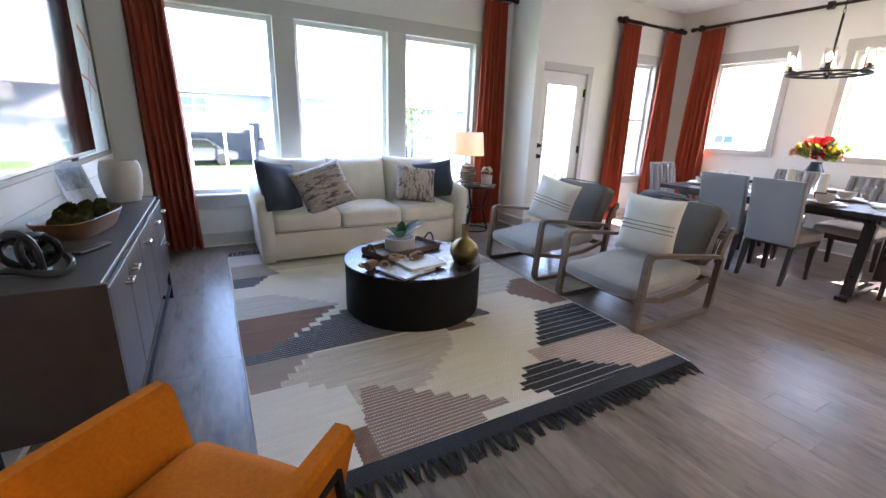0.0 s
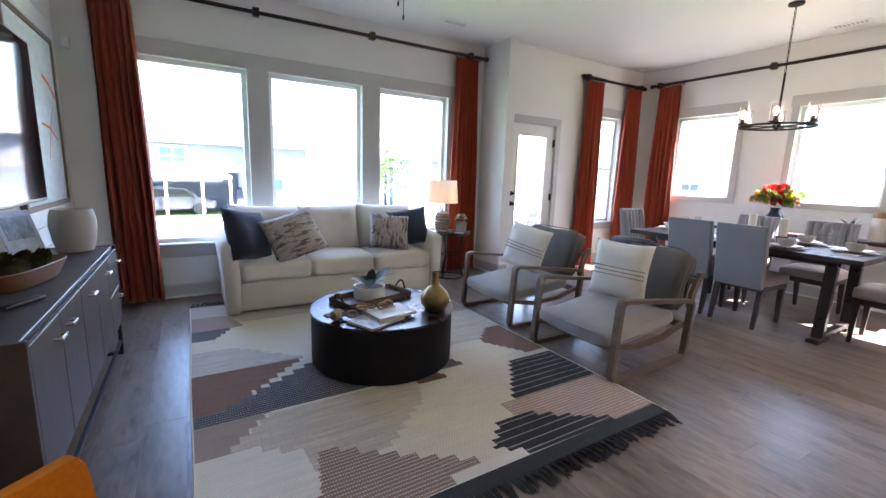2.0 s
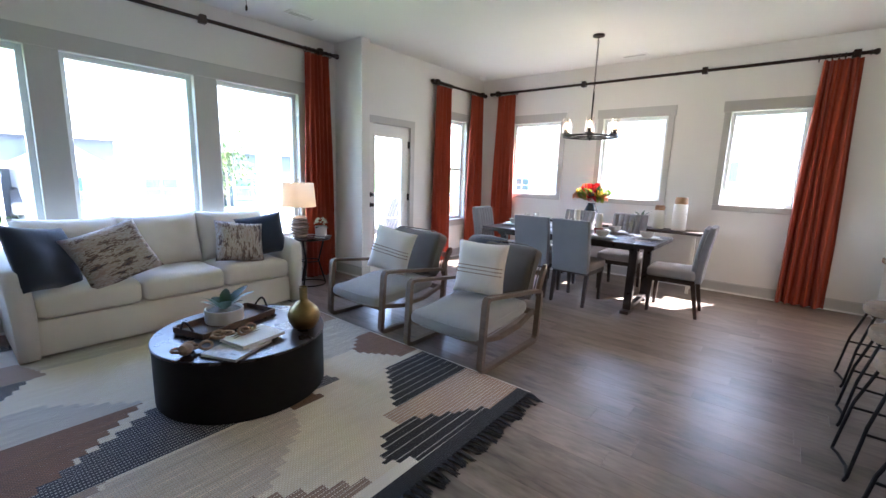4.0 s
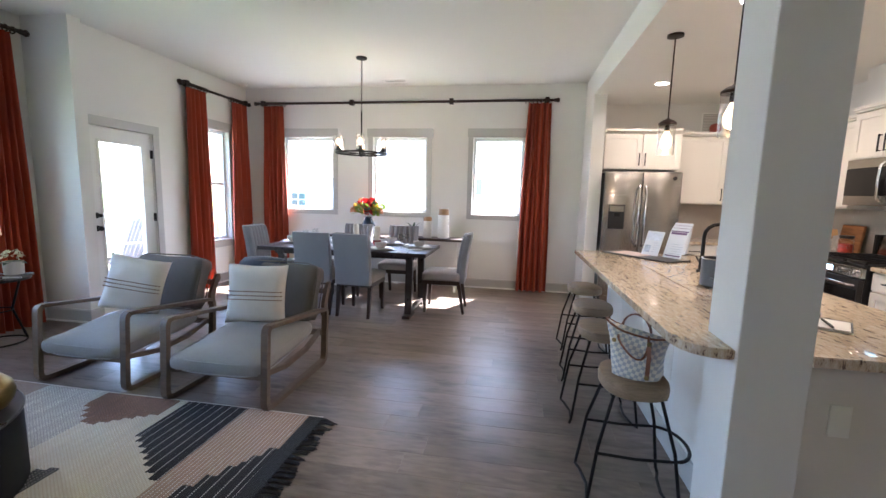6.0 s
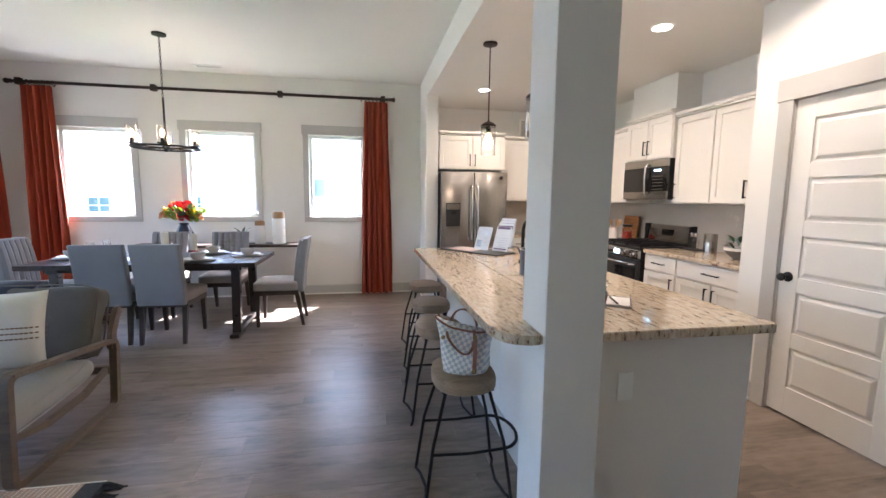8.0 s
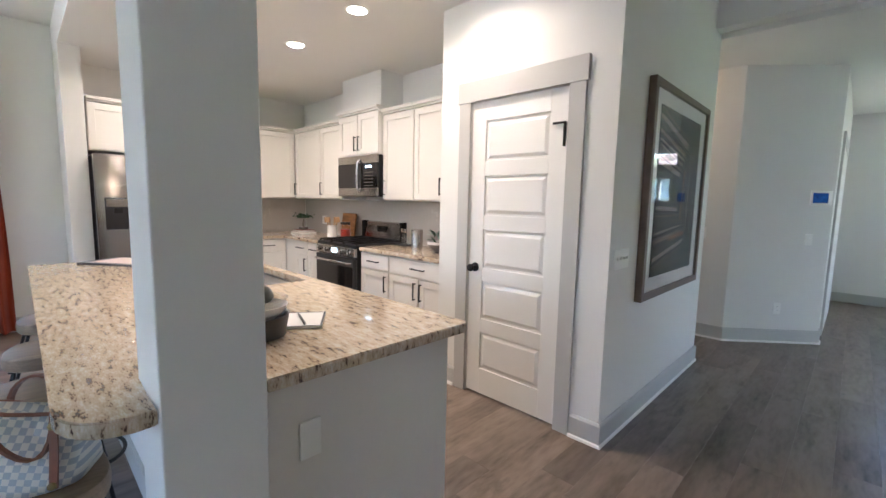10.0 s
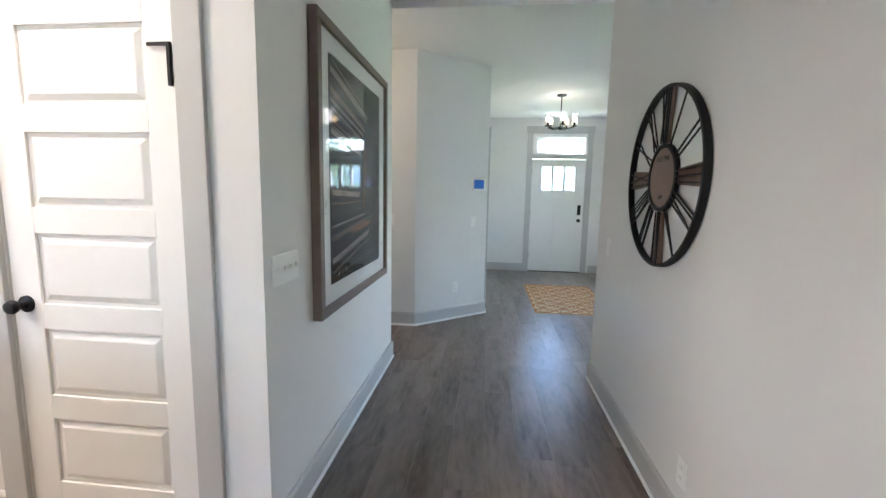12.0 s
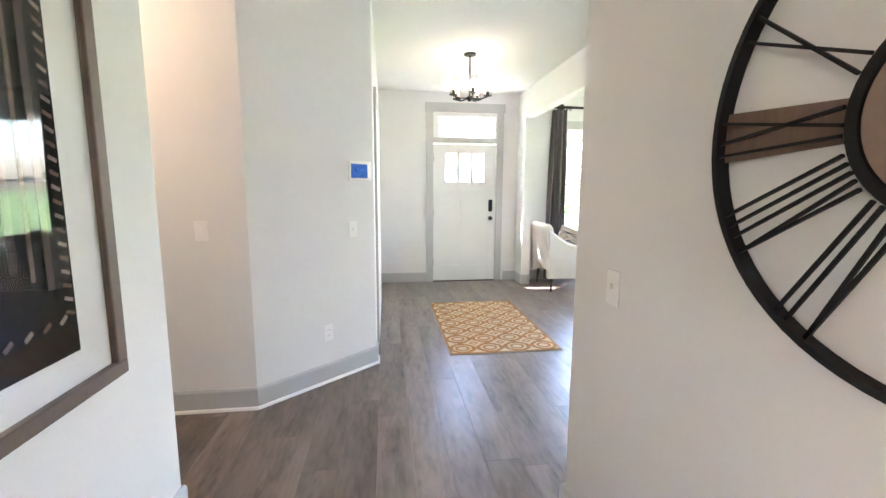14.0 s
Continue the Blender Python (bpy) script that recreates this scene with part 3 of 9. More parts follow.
for z in rows:
    a0, a1, z0, z1, y = 3.142, 3.628, z + 0.002, z + 0.266, -3.018
    L1 = [(a0, y, z0), (a1, y, z0), (a1, y, z1), (a0, y, z1)]

    def ins(d, yy):
        return [(a0 + d, yy, z0 + d), (a1 - d, yy, z0 + d), (a1 - d, yy, z1 - d), (a0 + d, yy, z1 - d)]
    part("door_panel", rings([ins(0, -3.0178), ins(0.012, -3.0175), ins(0.032, -3.008), ins(0.036, -3.007)]), M_DOOR, g)
part("door_knob", knob((3.69, -3.006, 0.93), "y", 1, M_BLACK), M_BLACK, g, "round matte black knob", True)
for z in (0.33, 1.06, 1.80):
    part("hinge", box(3.012, 3.022, -3.006, -2.996, z - 0.045, z + 0.045, 0.001), M_CHROME, g, "brushed metal hinge")
b = box(3.035, 3.047, -3.004, -2.99, 1.72, 1.86, 0.001)
box(3.035, 3.12, -3.0, -2.994, 1.85, 1.862, bm=b)
part("door_stop", b, M_BLACK, g, "black angled door closer")

# front door
g = tagged(new("door_front"), "closed white craftsman front door with three small panes", kind="structure")
b = wall("door_leaf", "x", -9.53, -9.49, 0.24, 1.18, 0.012, 2.05, [(0.42, 0.58, 1.50, 1.92), (0.63, 0.79, 1.50, 1.92), (0.84, 1.0, 1.50, 1.92)], M_DOOR)
b.parent = g
del b["kind"]
for a in (0.42, 0.63, 0.84):
    o = part("pane", box(a, a + 0.16, -9.512, -9.508, 1.50, 1.92), M_GLASS, g)
    o.visible_shadow = False
part("ledge", box(0.38, 1.04, -9.49, -9.475, 1.37, 1.40, 0.002), M_DOOR, g)
for a, c in ((0.24, 0.36), (0.65, 0.77), (1.06, 1.18)):
    part("stile", box(a, c, -9.49, -9.48, 0.012, 1.37, 0.0015), M_DOOR, g)
part("rail", box(0.36, 0.65, -9.49, -9.48, 0.012, 0.25, 0.0015), M_DOOR, g)
part("rail", box(0.77, 1.06, -9.49, -9.48, 0.012, 0.25, 0.0015), M_DOOR, g)
part("rail", box(0.36, 0.65, -9.49, -9.48, 1.28, 1.37, 0.0015), M_DOOR, g)
part("rail", box(0.77, 1.06, -9.49, -9.48, 1.28, 1.37, 0.0015), M_DOOR, g)
part("door_lock", box(0.285, 0.345, -9.48, -9.455, 1.06, 1.24, 0.012, 3), M_BLACK, g, "black electronic keypad lock", True)
part("door_knob", knob((0.315, -9.48, 0.96), "y", 1, M_BLACK), M_BLACK, g, "round matte black knob", True)
for z in (0.3, 1.06, 1.85):
    part("hinge", box(1.178, 1.19, -9.49, -9.478, z - 0.05, z + 0.05, 0.001), M_BLACK, g)
part("threshold", box(0.24, 1.18, -9.5, -9.45, 0.0, 0.012), M_BRONZE, g)

# patio door: full-lite
g = tagged(new("door_patio"), "closed white full-glass patio door with black hardware", kind="structure")
b = wall("door_leaf", "x", YP + 0.02, YP + 0.065, 5.033, 5.847, 0.012, 2.057, [(5.18, 5.70, 0.28, 1.90)], M_DOOR)
b.parent = g
del b["kind"]
o = part("pane", box(5.18, 5.70, YP + 0.038, YP + 0.044, 0.28, 1.90), M_GLASS, g)
o.visible_shadow = False
for a, c, z0, z1 in ((5.155, 5.185, 0.255, 1.925), (5.695, 5.725, 0.255, 1.925), (5.185, 5.695, 0.255, 0.285), (5.185, 5.695, 1.895, 1.925)):
    part("lite_frame", box(a, c, YP + 0.008, YP + 0.02, z0, z1, 0.003), M_DOOR, g)
part("door_knob", knob((5.10, YP + 0.02, 0.97), "y", -1, M_BLACK), M_BLACK, g, "round matte black knob", True)
part("deadbolt", knob((5.10, YP + 0.02, 1.11), "y", -1, M_BLACK, 0.02), M_BLACK, g, "round matte black deadbolt", True)
for z in (0.3, 1.06, 1.82):
    part("hinge", box(5.826, 5.84, YP - 0.012, YP + 0.02, z - 0.05, z + 0.05, 0.001), M_BLACK, g)

# shiplap on the west wall
for i in range(20):
    z0 = 0.141 + i * 0.1455
    if z0 + 0.14 > ZL:
        break
    structure("shiplap_board", box(XW, XW + 0.014, -1.6, YN - 0.005, z0, min(ZL - 0.003, z0 + 0.1425), 0.0015), M_SHIP, "white painted shiplap board")

# ---- living room ----
def curtain(at, width, z0, z1, axis, folds=6, seed=0, flare=1.15, depth=0.05, label="", mt=None, lean=0.0, group="rust curtain panels"):
    """A pleated panel hanging from rings; axis: the way the rod runs."""
    rg = random.Random(seed)
    n = folds * 10
    ph = [rg.uniform(0.75, 1.25) for _ in range(folds + 1)]
    acc = [0]
    for i in range(n):
        acc.append(acc[-1] + ph[min(folds, i * (folds + 1) // n)])
    us = [a / acc[-1] for a in acc]
    loops = []
    nz = 14
    for k in range(nz + 1):
        f = k / nz
        z = z1 + (z0 - z1) * f
        w = width * (0.86 + (flare - 0.86) * f ** 0.8)
        front, back = [], []
        for u, i in zip(us, range(n + 1)):
            a = math.sin(i / n * folds * 2 * math.pi + 0.35 * math.sin(3 * f + i * 0.2 + seed))
            d = depth * (0.55 + 0.45 * f) * a * (1 + 0.25 * math.sin(u * 9 + seed))
            x = (u - 0.5) * w + lean * f + 0.006 * math.sin(7 * f + 11 * u)
            front.append((x, d + 0.002))
            back.append((x, d - 0.002))
        ring = front + back[::-1]
        loops.append([((at[0] + x, at[1] + d, z) if axis == "x" else (at[0] + d, at[1] + x, z)) for x, d in ring])
    o = part("curtain", rings(loops), mt or M_RUST, smooth="all")
    me = o.data
    me.set_sharp_from_angle(angle=radians(60))
    return tagged(o, label or "pleated rust velvet curtain hanging from a dark rod to the floor", "curtain", group)


def rod(a, b, brackets, wall_dir, label, rings_at=()):
    a, b = Vector(a), Vector(b)
    g = thing("curtain_rod", label, "curtain rod", a)
    d = (b - a)
    n = d.normalized()
    part("pole", tube([(0, 0, 0), d], 0.019, 14), M_BRONZE, g, smooth=True)
    for p, s in ((Vector((0, 0, 0)), -1), (d, 1)):
        bm = tube([p, p + n * s * 0.012, p + n * s * 0.014, p + n * s * 0.05, p + n * s * 0.07, p + n * s * 0.075], [0.026, 0.026, 0.018, 0.034, 0.024, 0.004], 16)
        part("finial", bm, M_BRONZE, g, smooth=True)
    w = Vector(wall_dir)
    for s in brackets:
        p = n * s
        bm = bar([p - Vector((0, 0, 0.0)), p + w * 0.098], 0.02, 0.035)
        box(-0.03, 0.03, -0.03, 0.03, -0.04, 0.04, 0.003, bm=bm, m=Matrix.Translation(p))
        part("bracket", bm, M_BRONZE, g)
    for s in rings_at:
        p = n * s
        pts = []
        u = n.cross(Vector((0, 0, 1)))
        for i in range(14):
            t = 2 * math.pi * i / 14
            pts.append(p + (u * math.cos(t) + Vector((0, 0, 1)) * math.sin(t)) * 0.031 + Vector((0, 0, -0.010)))
        part("ring", tube(pts, 0.0065, 6, closed=True), M_BRONZE, g, smooth=True)
    return g


ringset = lambda c, w, n=7: [c - w / 2 + w * i / (n - 1) for i in range(n)]
RY = YN - 0.10
rod((0.47, RY, 2.85), (4.78, RY, 2.87), [0.12, 1.50, 2.73, 4.1], (0, 1, 0), "long dark bronze curtain rod over three tall windows",
    ringset(0.32, 0.3) + ringset(4.07, 0.36))
curtain((0.80, RY), 0.36, 0.015, 2.81, "x", 6, 1, 1.0, label="pleated rust velvet curtain beside the tall windows, pooling at the floor", lean=0.05)
curtain((4.53, RY), 0.40, 0.015, 2.83, "x", 6, 2, 1.12, label="pleated rust velvet curtain behind the lamp table")
PY = YP - 0.10
rod((6.27, PY, 2.78), (7.60, PY, 2.78), [0.06, 1.28], (0, 1, 0), "short dark bronze curtain rod over the narrow window", ringset(0.24, 0.34) + ringset(1.10, 0.36))
curtain((6.50, PY), 0.40, 0.015, 2.74, "x", 5, 3, 1.05, label="pleated rust velvet curtain beside the patio door")
curtain((7.40, PY), 0.40, 0.015, 2.74, "x", 5, 4, 1.1, label="pleated rust velvet curtain in the dining corner")
EX = XE - 0.10
rod((EX, 3.96, 2.79), (EX, -0.64, 2.80), [0.08, 1.57, 3.12, 4.5], (1, 0, 0), "long dark bronze curtain rod over the dining windows", ringset(0.28, 0.34) + ringset(4.36, 0.32))
curtain((EX, 3.70), 0.40, 0.015, 2.75, "y", 5, 5, 1.05, label="pleated rust velvet curtain catching the sun by the window")
curtain((EX, -0.44), 0.38, 0.015, 2.76, "y", 5, 6, 1.2, label="pleated rust velvet curtain at the end of the dining wall")

# sofa
g = thing("sofa", "cream linen three-seat sofa with flared arms and loose cushions", "sofa", (2.61, 4.2, 0))
W = 2.22
part("base", box(-W / 2 + 0.12, W / 2 - 0.12, -0.38, 0.36, 0.03, 0.30, 0.02, 2), M_CREAM, g, smooth=True)
part("back_frame", box(-W / 2 + 0.10, W / 2 - 0.10, 0.24, 0.42, 0.28, 0.76, 0.04, 3), M_CREAM, g, smooth=True)
for s in (-1, 1):
    loops = []
    for y, zt, out in ((-0.42, 0.62, 0.0), (-0.40, 0.665, 0.01), (-0.2, 0.69, 0.02), (0.15, 0.72, 0.02), (0.42, 0.74, 0.02)):
        x0, x1 = W / 2 - 0.13, W / 2
        prof = [(x0, 0.03), (x1 - 0.02, 0.03), (x1 - 0.01, zt * 0.5), (x1 + out, zt - 0.05), (x1 + out - 0.02, zt - 0.01), (x1 + out - 0.055, zt),
                (x0 + 0.035, zt - 0.012), (x0 + 0.005, zt - 0.06), (x0 - 0.01, zt * 0.6)]
        loops.append([(s * x, y, z) for x, z in prof])
    part("arm", rings(loops), M_CREAM, g, smooth="all")
for i in range(3):
    x = (i - 1) * 0.652
    part("seat_cushion", softbox(0.65, 0.72, 0.19, 0.055, 0.025, 9, 0.004, i, Matrix.Translation((x, -0.04, 0.39))), M_CREAM, g, smooth="all")
    part("back_cushion", pillow(0.71, 0.54, 0.33, i + 5, 18, pose(x, 0.20, 0.70, -12, (1.5, -1, 2)[i], (0, 2, -2)[i])), M_CREAM, g, smooth="all")
for x in (-1.02, 1.02):
    for y in (-0.34, 0.34):
        part("leg", box(x - 0.03, x + 0.03, y - 0.03, y + 0.03, 0, 0.035, 0.003), M_DKWOOD, g)


def tweed(name, stretch=(0.8, 1, 3.2)):
    m = mat(name, (0.3, 0.25, 0.2, 1), rough=0.9, scale=9, fine=46, stretch=stretch, bump=0.4, relief=0.003,
            ramp=[(0.36, (0.055, 0.055, 0.075, 1)), (0.45, (0.20, 0.13, 0.10, 1)), (0.50, (0.48, 0.44, 0.40, 1)), (0.62, (0.34, 0.25, 0.21, 1))])
    return m


M_TWEED = tweed("woven_streaked_wool")
M_TWEED_UP = tweed("upright_streaked_wool", (3.2, 1, 0.8))


def cushion(at, w, h, t, rot, seed, mt, label):
    o = part("throw_pillow", pillow(w, h, t, seed, 14), mt, smooth="all")
    o.matrix_basis = pose(*at, *rot)
    return tagged(o, label, "pillow", "scatter cushions")


cushion((1.74, 4.00, 0.715), 0.52, 0.50, 0.17, (-22, 10, 42), 1, M_NAVY, "navy linen cushion slumped against the sofa arm")
cushion((2.15, 3.97, 0.70), 0.54, 0.47, 0.16, (-28, -15, 12), 2, M_TWEED, "streaked grey, brown and cream woven cushion on the sofa")
cushion((3.17, 4.00, 0.69), 0.46, 0.42, 0.16, (-26, 8, -8), 3, M_TWEED_UP, "streaked grey, brown and cream woven cushion leaning on a navy one")
cushion((3.45, 4.10, 0.72), 0.46, 0.44, 0.16, (-20, -10, -26), 4, M_NAVY, "navy linen cushion tucked behind a woven cushion")

# coffee table and what stands on it
CT = (2.45, 2.47)
g = thing("coffee_table", "round black drum coffee table with a dark patinated top", "coffee table", (*CT, 0.012))
part("drum", lathe([(0.495, 0.0), (0.50, 0.006), (0.50, 0.352), (0.488, 0.352)], 72), M_DRUM, g, smooth=True)
part("top", lathe([(0.50, 0.3525), (0.506, 0.3535), (0.508, 0.366), (0.503, 0.37), (0.0, 0.370)], 72, cap=False), M_DRUMT, g, "dark patinated round top", True)
ZT = 0.383


def rect_tray(l, w, h, t=0.012):
    b = box(-l / 2, l / 2, -w / 2, w / 2, 0, 0.010, 0.002)
    for s in (-1, 1):
        box(-l / 2, l / 2, s * w / 2 - t / 2, s * w / 2 + t / 2, 0.008, h, 0.003, bm=b)
        box(s * l / 2 - t / 2, s * l / 2 + t / 2, -w / 2, w / 2, 0.008, h, 0.003, bm=b)
    return b


M_TRAYW = wood("burnt_wood_tray", (0.12, 0.07, 0.04, 1), 0.5, 0.6, (3, 9, 9), 0.5)
g = thing("serving_tray", "rustic brown wooden tray with metal handles on the coffee table", "tray", (2.43, 2.64, ZT), 16)
part("tray_body", rect_tray(0.56, 0.27, 0.045), M_TRAYW, g)
for s in (-1, 1):
    pts = [(s * 0.285 + s * 0.012 * math.sin(math.pi * i / 8), -0.055 + 0.11 * i / 8, 0.045 + 0.055 * math.sin(math.pi * i / 8)) for i in range(9)]
    part("handle", tube(pts, 0.007, 8), M_BRONZE, g, smooth=True)


def leaf(l, w, curl=0.3, n=5, fold=0.15):
    """A pointed leaf that starts at the origin and grows along +x, bending down."""
    vs = []
    b = bmesh.new()
    for i in range(n + 1):
        f = i / n
        ww = w * math.sin(math.pi * min(1, f * 0.93 + 0.04)) ** 0.8 / 2
        x = l * f
        z = l * (0.35 * f - curl * f * f)
        vs.append([b.verts.new((x, -ww, z + ww * fold)), b.verts.new((x, 0, z)), b.verts.new((x, ww, z + ww * fold))])
    for a, c in zip(vs, vs[1:]):
        for k in range(2):
            b.faces.new((a[k], a[k + 1], c[k + 1], c[k]))
    bmesh.ops.solidify(b, geom=b.faces[:], thickness=0.0012)
    return b


g = thing("potted_orchid", "white round pot with broad green and pale leaves on the tray", "plant", (2.42, 2.66, ZT + 0.011))
part("pot", lathe([(0.085, 0), (0.115, 0.006), (0.118, 0.02), (0.118, 0.092), (0.114, 0.096), (0.108, 0.092), (0.106, 0.075)], 36), M_WHITE, g, smooth=True)
part("soil", lathe([(0.105, 0.07), (0.104, 0.080), (0.03, 0.086)], 24), M_BARK, g, "dark potting bark")
rg = random.Random(8)
for i, (az, l, w, mt) in enumerate([(200, 0.19, 0.065, M_LEAFL), (255, 0.15, 0.075, M_LEAFL), (165, 0.13, 0.06, M_LEAF), (95, 0.13, 0.08, M_LEAF), (20, 0.22, 0.075, M_LEAF),
                                    (-25, 0.2, 0.06, M_LEAFL), (60, 0.16, 0.07, M_LEAF), (310, 0.12, 0.06, M_LEAF)]):
    o = part("leaf", leaf(l, w, 0.28 + 0.1 * rg.random()), mt, g, smooth="all")
    o.matrix_basis = pose(0.02 * math.cos(radians(az)), 0.02 * math.sin(radians(az)), 0.088, 0, -22 - 15 * rg.random(), az)


def make_book(at, rz, l, w, h, mt, label, bars=0):
    g = thing("book", label, "book", at, rz, "books and magazines")
    part("page_block", box(-l / 2 + 0.004, l / 2 - 0.004, -w / 2 + 0.003, w / 2 - 0.004, 0.002, h - 0.002), M_PAPER, g)
    b = box(-l / 2, l / 2, -w / 2, w / 2, 0, 0.002)
    box(-l / 2, l / 2, -w / 2, w / 2, h - 0.002, h, bm=b)
    box(-l / 2, l / 2, -w / 2 - 0.0015, -w / 2, 0, h, bm=b)
    part("cover", b, mt, g)
    for i in range(bars):
        part("print_bar", box(-l / 3, l / 3 - 0.02 * i, w / 3 - 0.03 * i - 0.01, w / 3 - 0.03 * i, h, h + 0.0006), M_PADB, g)
    return g


M_COVER = mat("mottled_cover", (0.45, 0.43, 0.41, 1), rough=0.3, vary=0.5, scale=14, fine=40)
make_book((2.28, 2.18, ZT), 24, 0.30, 0.23, 0.016, M_COVER, "thin magazine with a mottled grey cover on the coffee table")
make_book((2.40, 2.24, ZT + 0.0165), 10, 0.29, 0.22, 0.02, M_PAPER, "white hardback book lying on a magazine", 2)
M_BEAD = mat("raw_wood_bead", (0.30, 0.19, 0.12, 1), rough=0.7, vary=0.3, scale=30)
g = thing("wooden_chain", "pale carved wooden link chain draped over the books", "ornament", (0, 0, 0))
pts = [(2.02 + 0.42 * i / 9 + 0.02 * math.sin(i * 2), 2.32 - 0.02 * i / 9 + 0.025 * math.sin(i * 1.5), ZT + 0.03 + (0.028 if i > 3 else 0.0)) for i in range(10)]
for i, p in enumerate(pts):
    lk = [(0.034 * math.cos(2 * math.pi * k / 12), 0.022 * math.sin(2 * math.pi * k / 12), 0) for k in range(12)]
    o = part("link", tube(lk, 0.0085, 7, closed=True), M_BEAD, g, smooth=True)
    o.matrix_basis = pose(*p, 90 * (i % 2) * 0.6 + 10, 8, 10 * math.sin(i))
b = lathe([(0.004, 0), (0.03, 0.012), (0.036, 0.04), (0.02, 0.075), (0.005, 0.085)], 14)
o = part("tassel_head", b, M_BEAD, g, smooth=True)
o.matrix_basis = pose(2.02, 2.28, ZT + 0.034, 90, 0, 120)

solid("gold_vase", lathe([(0.055, 0), (0.07, 0.004), (0.098, 0.05), (0.104, 0.085), (0.092, 0.125), (0.06, 0.158), (0.033, 0.178), (0.026, 0.20), (0.026, 0.268),
                          (0.029, 0.275), (0.024, 0.275), (0.022, 0.2)], 40, cap=False), M_GOLD, "round-bellied brushed gold bottle vase with a narrow neck", "vase", (2.74, 2.22, ZT), smooth=True)


# rug
def between(y, y0, y1, a, c, step=0.055):
    """An edge that runs from a (at y0) to c (at y1) in steps."""
    f = (math.floor((y - y0) / step) + 0.5) * step / (y1 - y0)
    return a + (c - a) * max(0, min(1, f))


# yarn, y0, y1, western edge at y0 and y1, eastern edge at y0 and y1; the first that fits counts
BLOCKS = [("charcoal", 0.9, 1.075, 0, 0, 9, 9), ("charcoal", 4.20, 4.4, 0, 0, 9, 9), ("oat", 1.075, 1.135, 2.21, 2.21, 2.63, 2.63), ("band", 1.075, 1.20, 2.66, 2.50, 3.30, 3.12),
          ("band", 1.20, 1.365, 2.50, 2.66, 3.12, 2.86), ("band", 1.505, 1.94, 2.88, 3.22, 9, 9), ("blush", 1.075, 1.365, 2.86, 2.86, 9, 9), ("blush", 1.365, 1.505, 2.78, 2.78, 9, 9),
          ("cocoa", 1.075, 1.30, 1.60, 1.60, 1.68, 1.68), ("mauve", 1.075, 1.135, 1.62, 1.62, 2.21, 2.21), ("mauve", 1.135, 1.57, 1.64, 1.74, 2.42, 1.80),
          ("oat", 1.075, 1.64, 0, 0, 1.72, 1.68), ("oat", 1.64, 1.76, 0, 0, 1.62, 1.46), ("taupe", 1.76, 2.045, 0, 0, 1.36, 1.60), ("heather", 1.44, 1.76, 1.70, 1.40, 2.04, 2.40),
          ("heather", 1.76, 2.02, 1.36, 1.60, 2.40, 2.50), ("slate", 2.045, 2.16, 0, 0, 2.9, 2.85), ("slate", 2.16, 2.62, 1.36, 2.05, 2.85, 2.3), ("umber", 1.93, 2.13, 2.46, 2.52, 2.70, 2.60),
          ("cocoa", 2.16, 2.66, 0, 0, 1.40, 1.92), ("cocoa", 2.0, 2.33, 3.44, 3.24, 9, 9), ("cocoa", 2.33, 2.56, 3.24, 3.46, 9, 9), ("frost", 2.66, 3.06, 0, 0, 1.95, 1.5),
          ("slate", 3.28, 3.52, 0, 0, 1.38, 1.54), ("taupe", 3.52, 3.86, 0, 0, 1.62, 1.50), ("frost", 2.36, 3.05, 2.95, 2.75, 9, 9), ("taupe", 3.05, 3.36, 3.10, 2.9, 9, 9),
          ("frost", 3.62, 4.2, 0, 0, 9, 9)]
YARN = {"oat": (0.76, 0.69, 0.59), "charcoal": (0.022, 0.023, 0.026), "blush": (0.30, 0.215, 0.17), "mauve": (0.20, 0.142, 0.115), "taupe": (0.27, 0.215, 0.18), "cocoa": (0.19, 0.105, 0.068),
        "heather": (0.42, 0.38, 0.33), "slate": (0.05, 0.05, 0.062), "umber": (0.14, 0.075, 0.045), "cream": (0.72, 0.62, 0.50), "frost": (0.50, 0.47, 0.44), "black": (0.012, 0.012, 0.013)}
STITCH = {"oat": (0.72, 0.66, 0.57), "blush": (0.86, 0.79, 0.70), "mauve": (0.80, 0.70, 0.60), "taupe": (0.36, 0.30, 0.27), "cocoa": (0.25, 0.18, 0.15), "heather": (0.66, 0.61, 0.54),
          "slate": (0.58, 0.54, 0.50), "umber": (0.2, 0.12, 0.08), "cream": (0.66, 0.56, 0.41), "frost": (0.62, 0.58, 0.52), "charcoal": (0.022, 0.023, 0.026), "black": (0.70, 0.64, 0.57)}


